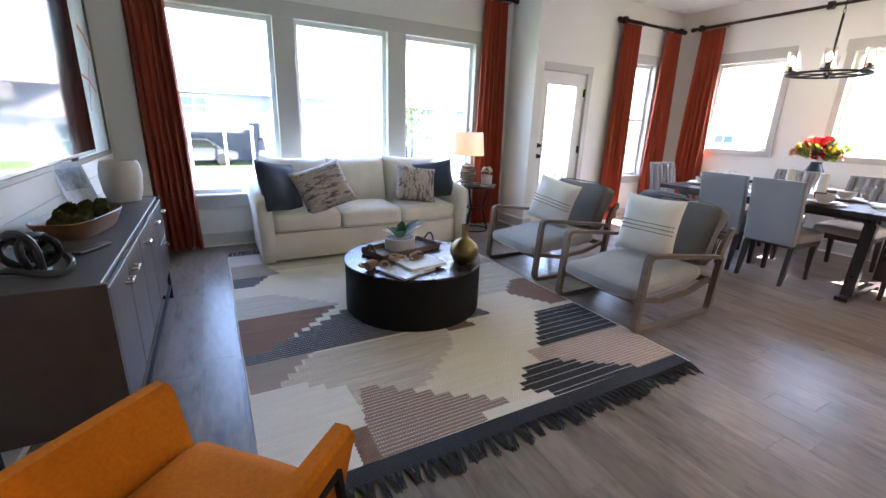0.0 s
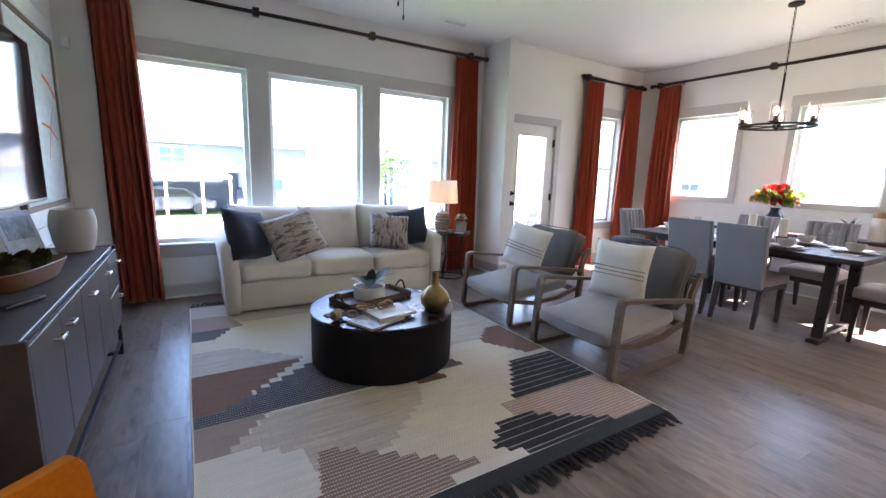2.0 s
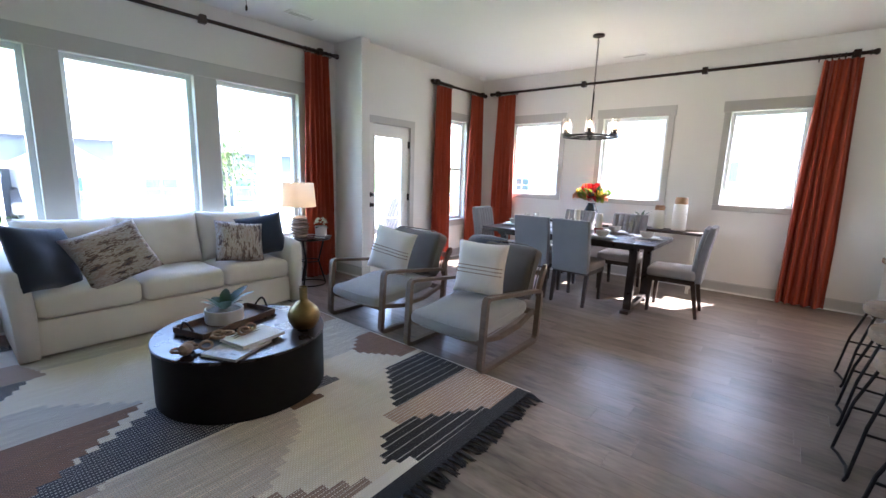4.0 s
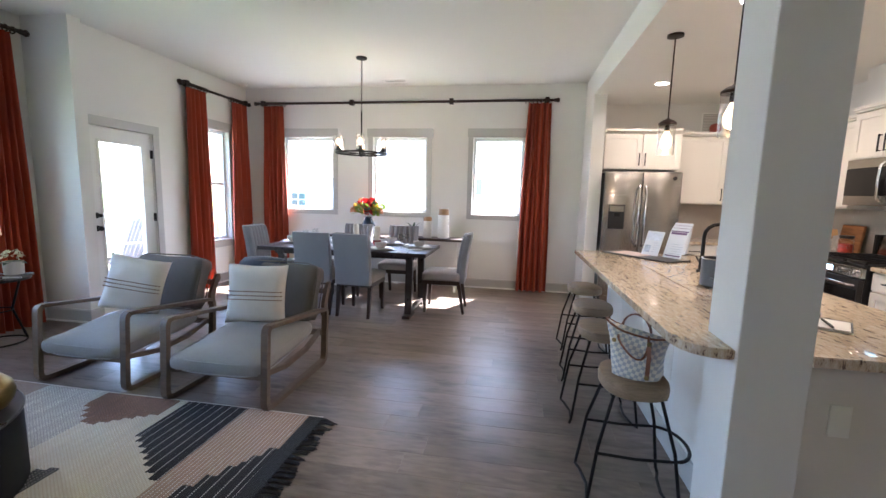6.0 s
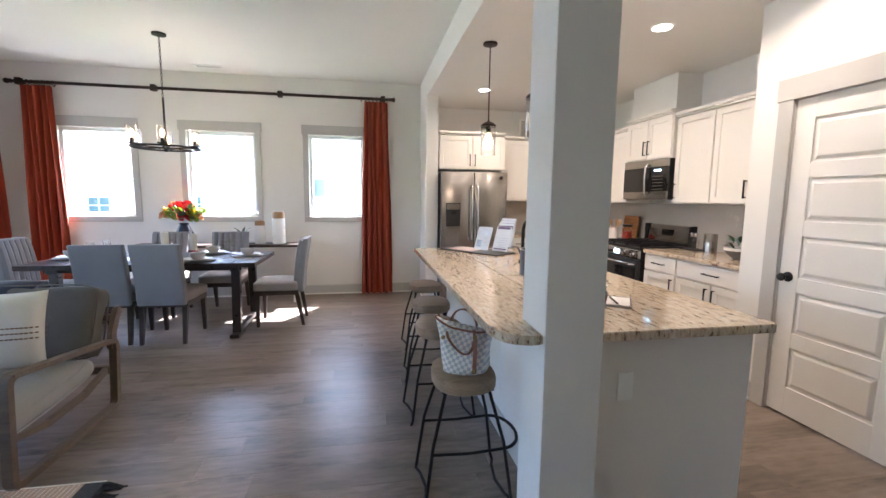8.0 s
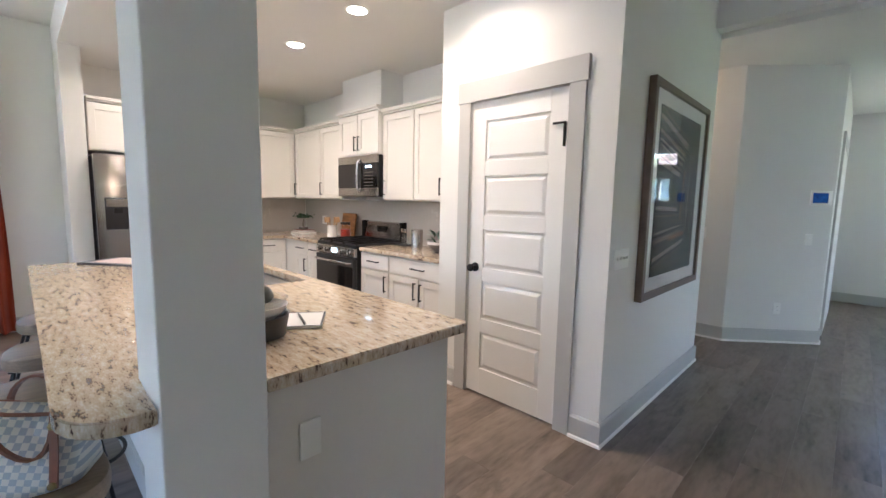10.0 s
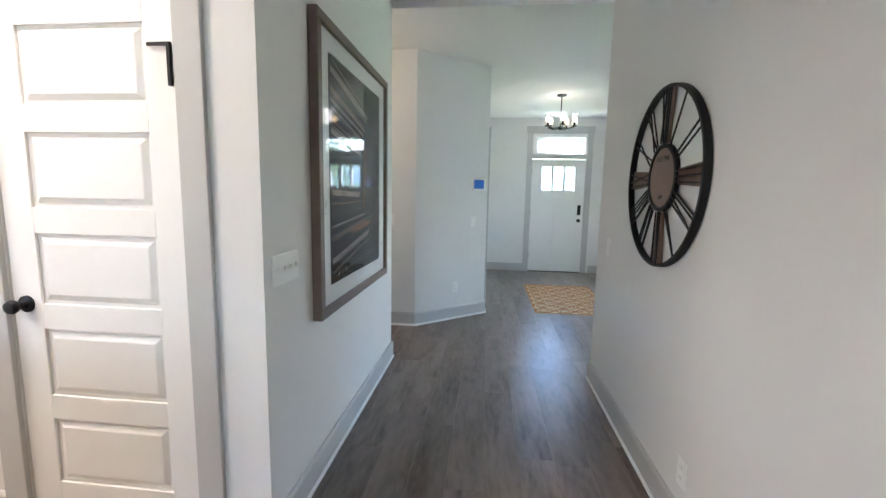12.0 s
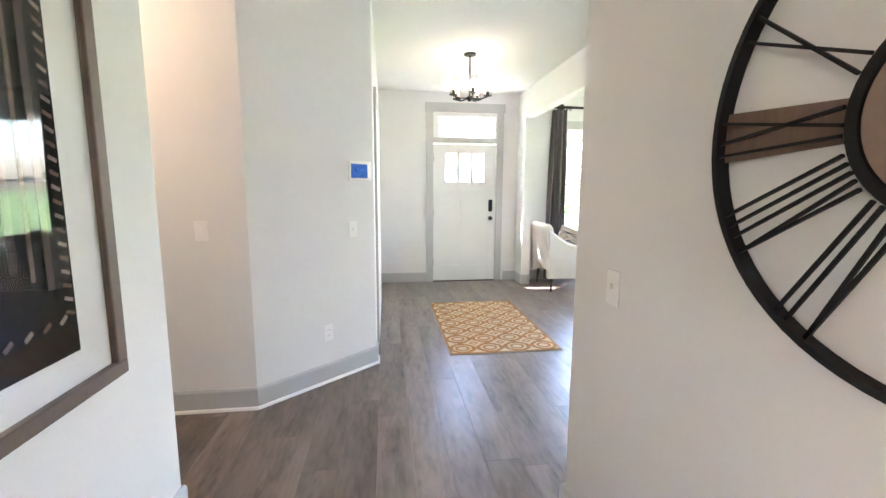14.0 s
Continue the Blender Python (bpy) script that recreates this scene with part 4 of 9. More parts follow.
def yarn_mat(name, c, thread, dash, row=0.0115, gap=0.003):
    """Rows of short stitches: the stitch in one yarn, the gaps between in the other."""
    m = mat(name + "_yarn", (*c, 1), rough=0.95, vary=0.42 if name in ("heather", "frost", "cocoa") else 0.16, scale=7, fine=90, stretch=(0.45, 4.0, 1), bump=0, sheen=0.1)
    nt = m.node_tree
    p = next(n for n in nt.nodes if n.type == "BSDF_PRINCIPLED")
    src = p.inputs["Base Color"].links[0].from_socket
    tc, br, mx, bp = (nt.nodes.new(n) for n in ("ShaderNodeTexCoord", "ShaderNodeTexBrick", "ShaderNodeMix", "ShaderNodeBump"))
    mx.data_type = "RGBA"
    br.inputs["Scale"].default_value = 1.0
    br.inputs["Brick Width"].default_value, br.inputs["Row Height"].default_value = dash, row
    br.inputs["Mortar Size"].default_value = gap
    br.inputs["Mortar Smooth"].default_value = 0.4
    nt.links.new(tc.outputs["Object"], br.inputs["Vector"])
    nt.links.new(br.outputs["Fac"], mx.inputs[0])
    nt.links.new(src, mx.inputs[6])
    mx.inputs[7].default_value = (*thread, 1)
    nt.links.new(mx.outputs[2], p.inputs["Base Color"])
    bp.inputs["Strength"].default_value, bp.inputs["Distance"].default_value = 0.9, 0.003
    bp.invert = True
    nt.links.new(br.outputs["Fac"], bp.inputs["Height"])
    nt.links.new(bp.outputs[0], p.inputs["Normal"])
    return m


RM, RI = [], {}
for n_, c_ in YARN.items():
    c_ = (min(0.82, c_[0] * 1.55), min(0.77, c_[1] * 1.45), min(0.68, c_[2] * 1.32)) if c_[0] > 0.1 else c_
    RI[n_] = len(RM)
    tight = n_ in ("oat", "cream", "frost", "charcoal", "black", "umber", "cocoa")
    own = [x * 0.52 for x in c_] if tight else [x * 0.6 for x in c_]
    RM.append(yarn_mat(n_, c_, STITCH[n_] if n_ in ("oat", "cream") else own, 0.016 if tight else 0.05, gap=0.0026 if tight else 0.0014))
    RI[n_ + "+"] = len(RM)
    RM.append(yarn_mat(n_ + "_stitch", STITCH[n_], [x * 0.8 for x in c_], 0.013, gap=0.0034))
ROW = 0.0115
RX0, RX1, RY0, RY1 = 1.235, 3.62, 0.985, 4.26
g = thing("area_rug", "flat-woven rug in stepped cream, mauve and black blocks, dark fringe", "rug", (0, RY0, 0.001))
b = bmesh.new()
for j in range(int((RY1 - RY0) / ROW)):
    y = RY0 + (j + 0.5) * ROW
    cuts = {RX0, RX1}
    live = [(n_, between(y, y0, y1, w0, w1), between(y, y0, y1, e0, e1)) for n_, y0, y1, w0, w1, e0, e1 in BLOCKS if y0 <= y < y1]
    for n_, w, e in live:
        cuts |= {x + 0.004 * (j % 2) for x in (w, e) if RX0 < x < RX1}
    cuts = sorted(cuts)
    for x0, x1 in zip(cuts, cuts[1:]):
        xm = (x0 + x1) / 2
        n_ = next((q[0] for q in live if q[1] <= xm < q[2]), "cream")
        alt = j % 2 == 1 and n_ in ("mauve", "blush", "slate", "heather", "taupe")
        if n_ == "band":
            n_, alt = "black", j % 5 == 0
        v = [b.verts.new((x + 0.004 * math.sin(3 * (j + dj) * ROW), (j + dj) * ROW + 0.004 * math.sin(x * 3.3), 0.009)) for x, dj in ((x0, 0), (x1, 0), (x1, 1), (x0, 1))]
        b.faces.new(v).material_index = RI[n_ + ("+" if alt else "")]
part("woven_face", b, RM, g)
part("backing", box(RX0 + 0.006, RX1 - 0.008, 0.006, RY1 - RY0 - 0.008, 0.0, 0.0085), RM[0], g)
for x in (RX0 - 0.002, RX1 + 0.001):
    part("edge_binding", tube([(x + 0.004 * math.sin(3 * k * 0.08), k * 0.08, 0.006) for k in range(41)], 0.006, 6), RM[RI["oat"]], g, smooth=True)
fr = bmesh.new()
rg = random.Random(3)
for s, yy in ((-1, 0.004), (1, RY1 - RY0 - 0.008)):
    n = 62
    for i in range(n):
        x = RX0 + (RX1 - RX0) * (i + 0.5) / n
        dx, l = rg.uniform(-0.035, 0.03), rg.uniform(0.085, 0.125)
        for q in range(5):
            x0, x1 = x + (q - 2) * 0.007, x + dx + (q - 2) * rg.uniform(0.003, 0.009)
            tube([(x0, yy, 0.006), (x + (q - 2) * 0.003 + dx * 0.25, yy + s * l * 0.35, 0.011), (x1, yy + s * l * rg.uniform(0.85, 1.05), 0.004)], [0.0042, 0.0048, 0.0028], 5, bm=fr)
part("fringe", fr, RM[RI["charcoal"]], g, "dark knotted yarn fringe", kind="stuff")


# lounge armchairs
def armchair():
    g = thing("armchair", "low weathered-oak lounge armchair with washed grey canvas cushions", "armchair", group="pair of lounge armchairs")
    for s in (-1, 1):
        y = s * 0.365
        cr = 0.05
        pth = []
        C = [(0.42, 0.02), (-0.43, 0.02), (-0.468, 0.455), (0.385, 0.56)]
        for i, c in enumerate(C):
            p, q, r = Vector(C[i - 1]), Vector(c), Vector(C[(i + 1) % 4])
            a, d = (p - q).normalized() * cr, (r - q).normalized() * cr
            for t in (0, 0.33, 0.67, 1):
                w = (q + a) * (1 - t) ** 2 + q * 2 * t * (1 - t) + (q + d) * t * t
                pth.append(Vector((w.x, y, w.y)))
        names = ("runner", "back_leg", "armrest", "front_leg")
        for k in range(4):
            seg = pth[k * 4 + 1: k * 4 + 4] + [pth[(k * 4 + 4) % 16], pth[(k * 4 + 5) % 16], ]
            part(names[k], bar(seg, 0.036 if k != 2 else 0.026, 0.046 if k != 2 else 0.052, side=(0, 1, 0)), M_OLIVEW, g, smooth=True)
        yb = s * 0.352
        part("back_post", bar([(-0.462, yb, 0.40), (-0.475, yb, 0.50), (-0.525, yb, 0.60), (-0.555, yb, 0.635), (-0.575, yb, 0.638)], 0.055, 0.030, side=(0, 1, 0)), M_OLIVEW, g, smooth=True)
        part("seat_rail", bar([(0.37, s * 0.325, 0.235), (0.10, s * 0.325, 0.185), (-0.20, s * 0.325, 0.20), (-0.45, s * 0.325, 0.27)], 0.035, 0.028, side=(0, 1, 0)), M_OLIVEW, g)
    part("front_stretcher", box(0.36, 0.395, -0.345, 0.345, 0.20, 0.24, 0.003), M_OLIVEW, g)
    part("rear_stretcher", box(-0.46, -0.425, -0.345, 0.345, 0.235, 0.285, 0.003), M_OLIVEW, g)
    part("back_rail", box(-0.565, -0.535, -0.335, 0.335, 0.565, 0.61, 0.004), M_OLIVEW, g)
    part("seat_cushion", softbox(0.78, 0.655, 0.115, 0.05, 0.045, 10, 0.012, 3, pose(0.04, 0, 0.300, 0, 5, 0)), M_PADF, g, "washed grey canvas seat pad with piped edges", "all")
    m = pose(0.04, 0, 0.300, 0, 5, 0)
    for zz in (0.040, -0.040):
        rr = []
        for i in range(40):
            t = 2 * math.pi * i / 40
            cx, cy = math.cos(t), math.sin(t)
            k = 1 / max(abs(cx) ** 5 + abs(cy) ** 5, 1e-6) ** 0.2
            rr.append(m @ Vector((0.390 * cx * k, 0.329 * cy * k, zz)))
        part("piping", tube(rr, 0.0045, 6, closed=True), M_PADF, g, smooth=True)
    mb = pose(-0.41, 0, 0.60, 0, -20, 0)
    part("back_cushion", softbox(0.15, 0.64, 0.45, 0.035, 0.0, 10, 0.018, 7, mb), M_PADB, g, "charcoal canvas back cushion", "all")
    for xx in (0.062, -0.062):
        rr = []
        for i in range(40):
            t = 2 * math.pi * i / 40
            cx, cy = math.cos(t), math.sin(t)
            k = 1 / max(abs(cx) ** 7 + abs(cy) ** 7, 1e-6) ** (1 / 7)
            rr.append(mb @ Vector((xx, 0.328 * cx * k, 0.233 * cy * k)))
        part("piping", tube(rr, 0.005, 6, closed=True), M_PADB, g, smooth=True)
    return g


chair_a = armchair()
chair_a.matrix_basis = pose(4.025, 1.74, 0, 0, 0, 180)
chair_b = copy_thing(chair_a, pose(4.07, 2.83, 0, 0, 0, 180))

M_DASH = mat("brown_stitch", (0.24, 0.155, 0.10, 1), rough=0.9)


def striped_pillow(at, rot, seed, label):
    g = thing("striped_pillow", label, "pillow", group="striped white cushions")
    part("pillow_cover", pillow(0.44, 0.45, 0.16, seed, 16), M_WHITEF, g, smooth="all")
    b = bmesh.new()
    for r_, dz in enumerate((-0.045, -0.015, 0.015)):
        for k in range(20):
            x = -0.19 + 0.38 * k / 19
            u, v = x / 0.23, (dz + 0.01) / 0.225
            th = 0.08 * ((1 - u ** 4) * (1 - v ** 4)) ** 0.6
            for sy in (-1, 1):
                kz = noise.noise(Vector((x * 7 + seed * 3.3, dz * 7, sy))) * 0.018
                box(x - 0.0075, x + 0.0075, sy * (th + kz) - 0.004, sy * (th + kz) + 0.003, dz - 0.001, dz + 0.007, 0.0015, bm=b)
    part("stitched_stripe", b, M_DASH, g, "rows of brown dashes", kind="stuff")
    g.matrix_basis = pose(*at, *rot)
    return g


striped_pillow((4.12, 1.75, 0.645), (-10, 2, -74), 11, "white cotton cushion with brown dashed stripes on a lounge chair")
striped_pillow((4.16, 2.86, 0.64), (-11, 12, -68), 12, "white cotton cushion with brown dashed stripes, tilted on a lounge chair")
loops = []
for p, q in (((4.335, 0.60), 0.30), ((4.365, 0.68), 0.31), ((4.40, 0.77), 0.32), ((4.44, 0.825), 0.33), ((4.51, 0.85), 0.34), ((4.585, 0.845), 0.34), ((4.625, 0.80), 0.33), ((4.61, 0.71), 0.32), ((4.58, 0.60), 0.30)):
    k = 0.012 * math.sin(20 * q + p[0] * 9)
    loops.append([(p[0] + k, 1.78, p[1]), (p[0], 1.78 + q / 2, p[1] + 0.012), (p[0] - k, 1.78 + q, p[1]), (p[0] - k + 0.006, 1.78 + q, p[1] - 0.02), (p[0] + 0.006, 1.78 + q / 2, p[1] - 0.014), (p[0] + k + 0.006, 1.78, p[1] - 0.02)])
solid("folded_throw", rings(loops), M_NAVY, "dark navy throw folded over the back of a lounge chair", "blanket", smooth="all")

# side table, lamp, flower pot
g = thing("side_table", "small round dark side table with thin metal legs", "side table", (4.20, 4.36, 0))
part("tabletop", lathe([(0.245, 0.575), (0.25, 0.58), (0.25, 0.597), (0.245, 0.60), (0, 0.60)], 40, cap=False), M_DRUMT, g, smooth=True)
part("underside", lathe([(0.24, 0.574), (0.24, 0.5755)], 30), M_BLACK, g)
for k in range(3):
    a = radians(90 + 120 * k)
    part("leg", tube([(0.17 * math.cos(a), 0.17 * math.sin(a), 0.575), (0.10 * math.cos(a), 0.10 * math.sin(a), 0.30), (0.18 * math.cos(a), 0.18 * math.sin(a), 0.012)], 0.010, 8), M_BLACK, g, smooth=True)
part("ring_base", tube([(0.18 * math.cos(t * math.pi / 12), 0.18 * math.sin(t * math.pi / 12), 0.009) for t in range(24)], 0.008, 8, closed=True), M_BLACK, g, smooth=True)
part("ring_stretcher", tube([(0.11 * math.cos(t * math.pi / 12), 0.11 * math.sin(t * math.pi / 12), 0.30) for t in range(24)], 0.006, 8, closed=True), M_BLACK, g, smooth=True)

M_SHADE = bpy.data.materials.new("linen_shade")
M_SHADE.use_nodes = True
nt = M_SHADE.node_tree
nt.nodes.clear()
so, sm, sd, st = (nt.nodes.new(n) for n in ("ShaderNodeOutputMaterial", "ShaderNodeMixShader", "ShaderNodeBsdfDiffuse", "ShaderNodeBsdfTranslucent"))
sd.inputs[0].default_value, st.inputs[0].default_value = (0.66, 0.58, 0.47, 1), (0.66, 0.50, 0.34, 1)
sm.inputs[0].default_value = 0.55
for a_, c_ in ((sd.outputs[0], sm.inputs[1]), (st.outputs[0], sm.inputs[2]), (sm.outputs[0], so.inputs[0])):
    nt.links.new(a_, c_)
LX, LY = 4.07, 4.37
g = thing("table_lamp", "lit table lamp with a ringed weathered base and white drum shade", "lamp", (LX, LY, 0.60))
prof = [(0.05, 0), (0.07, 0.004)]
for k in range(7):
    z = 0.012 + k * 0.035
    r = 0.075 + 0.038 * math.sin(math.pi * (k + 0.7) / 7.6)
    prof += [(r - 0.022, z), (r, z + 0.012), (r, z + 0.022), (r - 0.022, z + 0.034)]
prof += [(0.03, 0.262), (0.022, 0.27)]
part("base", lathe(prof, 36), mat("driftwood_rings", (0.25, 0.195, 0.155, 1), rough=0.75, vary=0.35, scale=14, fine=60, bump=0.4), g, "stacked grey-brown weathered rings", True)
part("stem", lathe([(0.012, 0.26), (0.012, 0.40), (0.006, 0.41), (0.006, 0.69), (0.011, 0.70), (0.002, 0.715)], 12), M_CHROME, g, smooth=True)
part("shade", lathe([(0.20, 0.38), (0.175, 0.66)], 48, cap=False), M_SHADE, g, "white linen drum shade glowing warm", True)
part("bulb", lathe([(0.012, 0.42), (0.015, 0.45), (0.03, 0.49), (0.026, 0.52), (0.003, 0.535)], 14),
     mat("lamp_bulb", (0.9, 0.8, 0.6, 1), emit=(1, 0.72, 0.42, 1), strength=0.6), g, smooth=True)
lamp("lamp_table", "POINT", (LX, LY, 1.075), 0.15, WARM, 0.05)
g = thing("flower_pot", "pale hydrangea in a small grey pot on the side table", "plant", (4.27, 4.22, 0.60))
g.scale = (1.3, 1.3, 1.3)
part("pot", lathe([(0.045, 0.02), (0.052, 0.022), (0.055, 0.11), (0.05, 0.11), (0.048, 0.09)], 24), M_CERAM, g, smooth=True)
b = bmesh.new()
rg = random.Random(4)
for i in range(70):
    d = Vector((rg.gauss(0, 1), rg.gauss(0, 1), abs(rg.gauss(0, 1)))).normalized()
    p = d * 0.05 + Vector((0, 0, 0.13))
    q = d.to_track_quat("Z", "Y").to_matrix().to_4x4()
    merge(b, leaf(0.022, 0.018, 0.2, 2), Matrix.Translation(p) @ q @ pose(0, 0, 0, 0, -30, rg.random() * 360))
part("bloom", b, mat("hydrangea_petals", (0.62, 0.60, 0.45, 1), rough=0.7, vary=0.15), g, "pale round flower head", kind="stuff")
for k in range(4):
    o = part("leaf", leaf(0.08, 0.045, 0.5), M_LEAF, g, smooth="all")
    o.matrix_basis = pose(0, 0, 0.105, 0, 0, 90 * k + 20)
make_book((4.29, 4.21, 0.6005), 30, 0.19, 0.14, 0.02, M_PADB, "small dark book under the flower pot")

# media console and what stands on it
g = thing("media_console", "long grey-walnut media console on thin black metal legs", "cabinet", (0, 0, 0))
CX0, CX1, CY0, CY1, CZ = 0.40, 0.835, 1.47, 3.33, 0.775
part("body", box(CX0, CX1 - 0.02, CY0, CY1, 0.24, CZ, 0.003), M_CONS, g)
part("side_panel", box(CX0, CX1, CY0 - 0.022, CY0 - 0.001, 0.225, CZ + 0.003, 0.002), M_CONS, g)
part("side_panel", box(CX0, CX1, CY1 + 0.001, CY1 + 0.022, 0.225, CZ + 0.003, 0.002), M_CONS, g)
dw = (CY1 - CY0) / 5
for k in range(5):
    ya, yb = CY0 + k * dw + 0.003, CY0 + (k + 1) * dw - 0.003
    split = k == 4
    d = part("door", box(CX1 - 0.018, CX1, ya, yb, 0.245, CZ - 0.02 if not split else 0.50, 0.002), M_CONS, g)
    hy = (yb - 0.07, ya + 0.10, (ya + yb) / 2, yb - 0.07, (ya + yb) / 2)[k]
    hb = tube([(CX1, hy - 0.035, 0), (CX1 + 0.022, hy - 0.035, 0), (CX1 + 0.022, hy + 0.035, 0), (CX1, hy + 0.035, 0)], 0.0065, 8)
    if split:
        d2 = part("drawer", box(CX1 - 0.018, CX1, ya, yb, 0.506, CZ - 0.02, 0.002), M_CONS, g)
        o = part("handle", hb, M_CHROME, d2, smooth=True)
        o.matrix_basis = pose(0, 0.12, 0.68)
        hb = tube([(CX1, hy - 0.035, 0), (CX1 + 0.022, hy - 0.035, 0), (CX1 + 0.022, hy + 0.035, 0), (CX1, hy + 0.035, 0)], 0.0065, 8)
        o = part("handle", hb, M_CHROME, d, "small polished bar handle", True)
        o.matrix_basis = pose(0, 0.12, 0.44)
    else:
        o = part("handle", hb, M_CHROME, d, "small polished bar handle", True)
        o.matrix_basis = pose(0, 0, 0.68)
for y in (CY0 + 0.02, CY1 - 0.02):
    part("leg_frame", bar([(CX0 + 0.03, y, 0.222), (CX0 + 0.03, y, 0.012), (CX1 - 0.02, y, 0.012), (CX1 - 0.02, y, 0.222)], 0.022, 0.022, side=(0, 1, 0)), M_BLACK, g)
part("long_rail", bar([(CX1 - 0.02, CY0 + 0.02, 0.10), (CX1 - 0.02, CY1 - 0.02, 0.10)], 0.018, 0.018), M_BLACK, g)
part("under_rail", box(CX0 + 0.02, CX1 - 0.01, CY0, CY1, 0.224, 0.239), M_BLACK, g)
ZC = CZ + 0.001
solid("stoneware_vase", lathe([(0.075, 0), (0.092, 0.004), (0.108, 0.07), (0.118, 0.16), (0.114, 0.22), (0.103, 0.262), (0.098, 0.266), (0.094, 0.26), (0.1, 0.15)], 40, cap=False),
      M_CERAM, "wide pale stoneware vase on the console", "vase", (0.655, 3.20, ZC), smooth=True)
g = thing("brochure_stand", "printed flyer leaning on a dark stand", "stand", (0.50, 2.98, ZC), 62)
m = pose(0, 0, 0.0, -18, 0, 0)
part("flyer", box(-0.11, 0.11, 0, 0.004, 0.01, 0.285, 0.001, m=m), mat("blue_print", (0.55, 0.63, 0.75, 1), rough=0.3, vary=0.25, scale=12, fine=60), g)
part("picture_bar", box(-0.085, 0.085, -0.002, 0.0, 0.12, 0.25, m=m), mat("blue_grey_photo", (0.32, 0.40, 0.52, 1), rough=0.3, vary=0.5, scale=14), g)
part("easel_leg", bar([m @ Vector((0, 0.006, 0.2)), (0, 0.14, 0.004)], 0.02, 0.006, side=(1, 0, 0)), M_BLACK, g)
part("easel_foot", box(-0.09, 0.09, -0.02, 0.02, 0, 0.012, 0.001), M_BLACK, g)
# dough bowl with green fruit
g = thing("dough_bowl", "long carved wooden dough bowl filled with dried green artichokes", "bowl", (0.60, 2.33, ZC), 78)
loops = []
for sc, z in ((0.72, 0.0), (0.80, 0.012), (1.0, 0.085), (0.97, 0.088), (0.93, 0.078), (0.74, 0.022)):
    loops.append([(0.255 * sc * math.copysign(abs(math.cos(t)) ** 0.55, math.cos(t)), 0.125 * sc * math.copysign(abs(math.sin(t)) ** 0.55, math.sin(t)), z)
                  for t in [2 * math.pi * i / 32 for i in range(32)]])
part("bowl_body", rings(loops), wood("dough_bowl_wood", (0.20, 0.10, 0.045, 1), 0.3, 0.45, (2, 8, 8)), g, smooth=True)
M_ART = mat("dried_green", (0.085, 0.085, 0.025, 1), rough=0.9, vary=0.4, scale=14, fine=60, bump=0.6, relief=0.004)
rg = random.Random(9)
for k, (x, y) in enumerate([(-0.15, 0.02), (-0.09, -0.04), (-0.02, 0.03), (0.05, -0.035), (0.11, 0.03), (0.165, -0.02), (0.0, -0.01), (-0.07, 0.03)]):
    b = bmesh.new()
    for lay in range(6):
        zz = -0.028 + lay * 0.012
        rr = 0.044 * math.sqrt(max(0.05, 1 - (zz / 0.046) ** 2))
        for q in range(10):
            aa = 2 * math.pi * (q + 0.5 * (lay % 2)) / 10
            merge(b, leaf(0.032, 0.026, -0.2, 2), Matrix.Translation((rr * 0.8 * math.cos(aa), rr * 0.8 * math.sin(aa), zz)) @ pose(0, 0, 0, 0, -62, math.degrees(aa)))
    merge(b, lathe([(0.01, -0.04), (0.036, -0.02), (0.042, 0), (0.034, 0.024), (0.01, 0.042)], 12))
    o = part("artichoke", b, M_ART, g, smooth=True)
    o.matrix_basis = pose(x, y, 0.065 + 0.03 * (k > 5), rg.random() * 60, rg.random() * 60, 0)
solid("remote_control", box(-0.085, 0.085, -0.02, 0.02, 0, 0.016, 0.006, 2), M_BLKPL, "slim black remote control on the console", "remote control", (0.71, 1.94, ZC), 62, smooth=True)
g = thing("knot_ornament", "black metal knot ornament of looped bands", "ornament", (0.60, 1.66, ZC + 0.085), 20)
for k, (rx, ry, rz, r) in enumerate([(70, 10, 0, 0.075), (20, 60, 30, 0.085), (110, 0, 70, 0.08), (5, 0, 0, 0.10)]):
    pts = [(r * math.cos(t), r * 0.75 * math.sin(t), 0.018 * math.sin(2 * t)) for t in [2 * math.pi * i / 28 for i in range(28)]]
    o = part("loop", tube(pts, 0.013, 8, closed=True), M_BLKPL if k % 2 else M_BLACK, g, smooth=True)
    o.matrix_basis = pose(0, 0, -0.055 if k == 3 else 0, rx, ry, rz)
# television
g = thing("television", "large flat black television on a wall arm above the console", "television", (0, 0, 0))
part("casing", box(0.518, 0.56, 1.60, 3.16, 1.10, 1.99, 0.006, 2), M_BLKPL, g)
part("screen", box(0.5605, 0.562, 1.615, 3.145, 1.12, 1.978), mat("dark_screen", (0.004, 0.004, 0.005, 1), rough=0.03, vary=0, bump=0, spec=0.3), g, "glossy black screen")
part("rear_hump", box(0.49, 0.525, 1.95, 2.85, 1.18, 1.7, 0.008, 2), M_BLKPL, g)
part("wall_arm", box(XW + 0.016, 0.49, 2.33, 2.43, 1.45, 1.55, 0.003), M_BLACK, g)
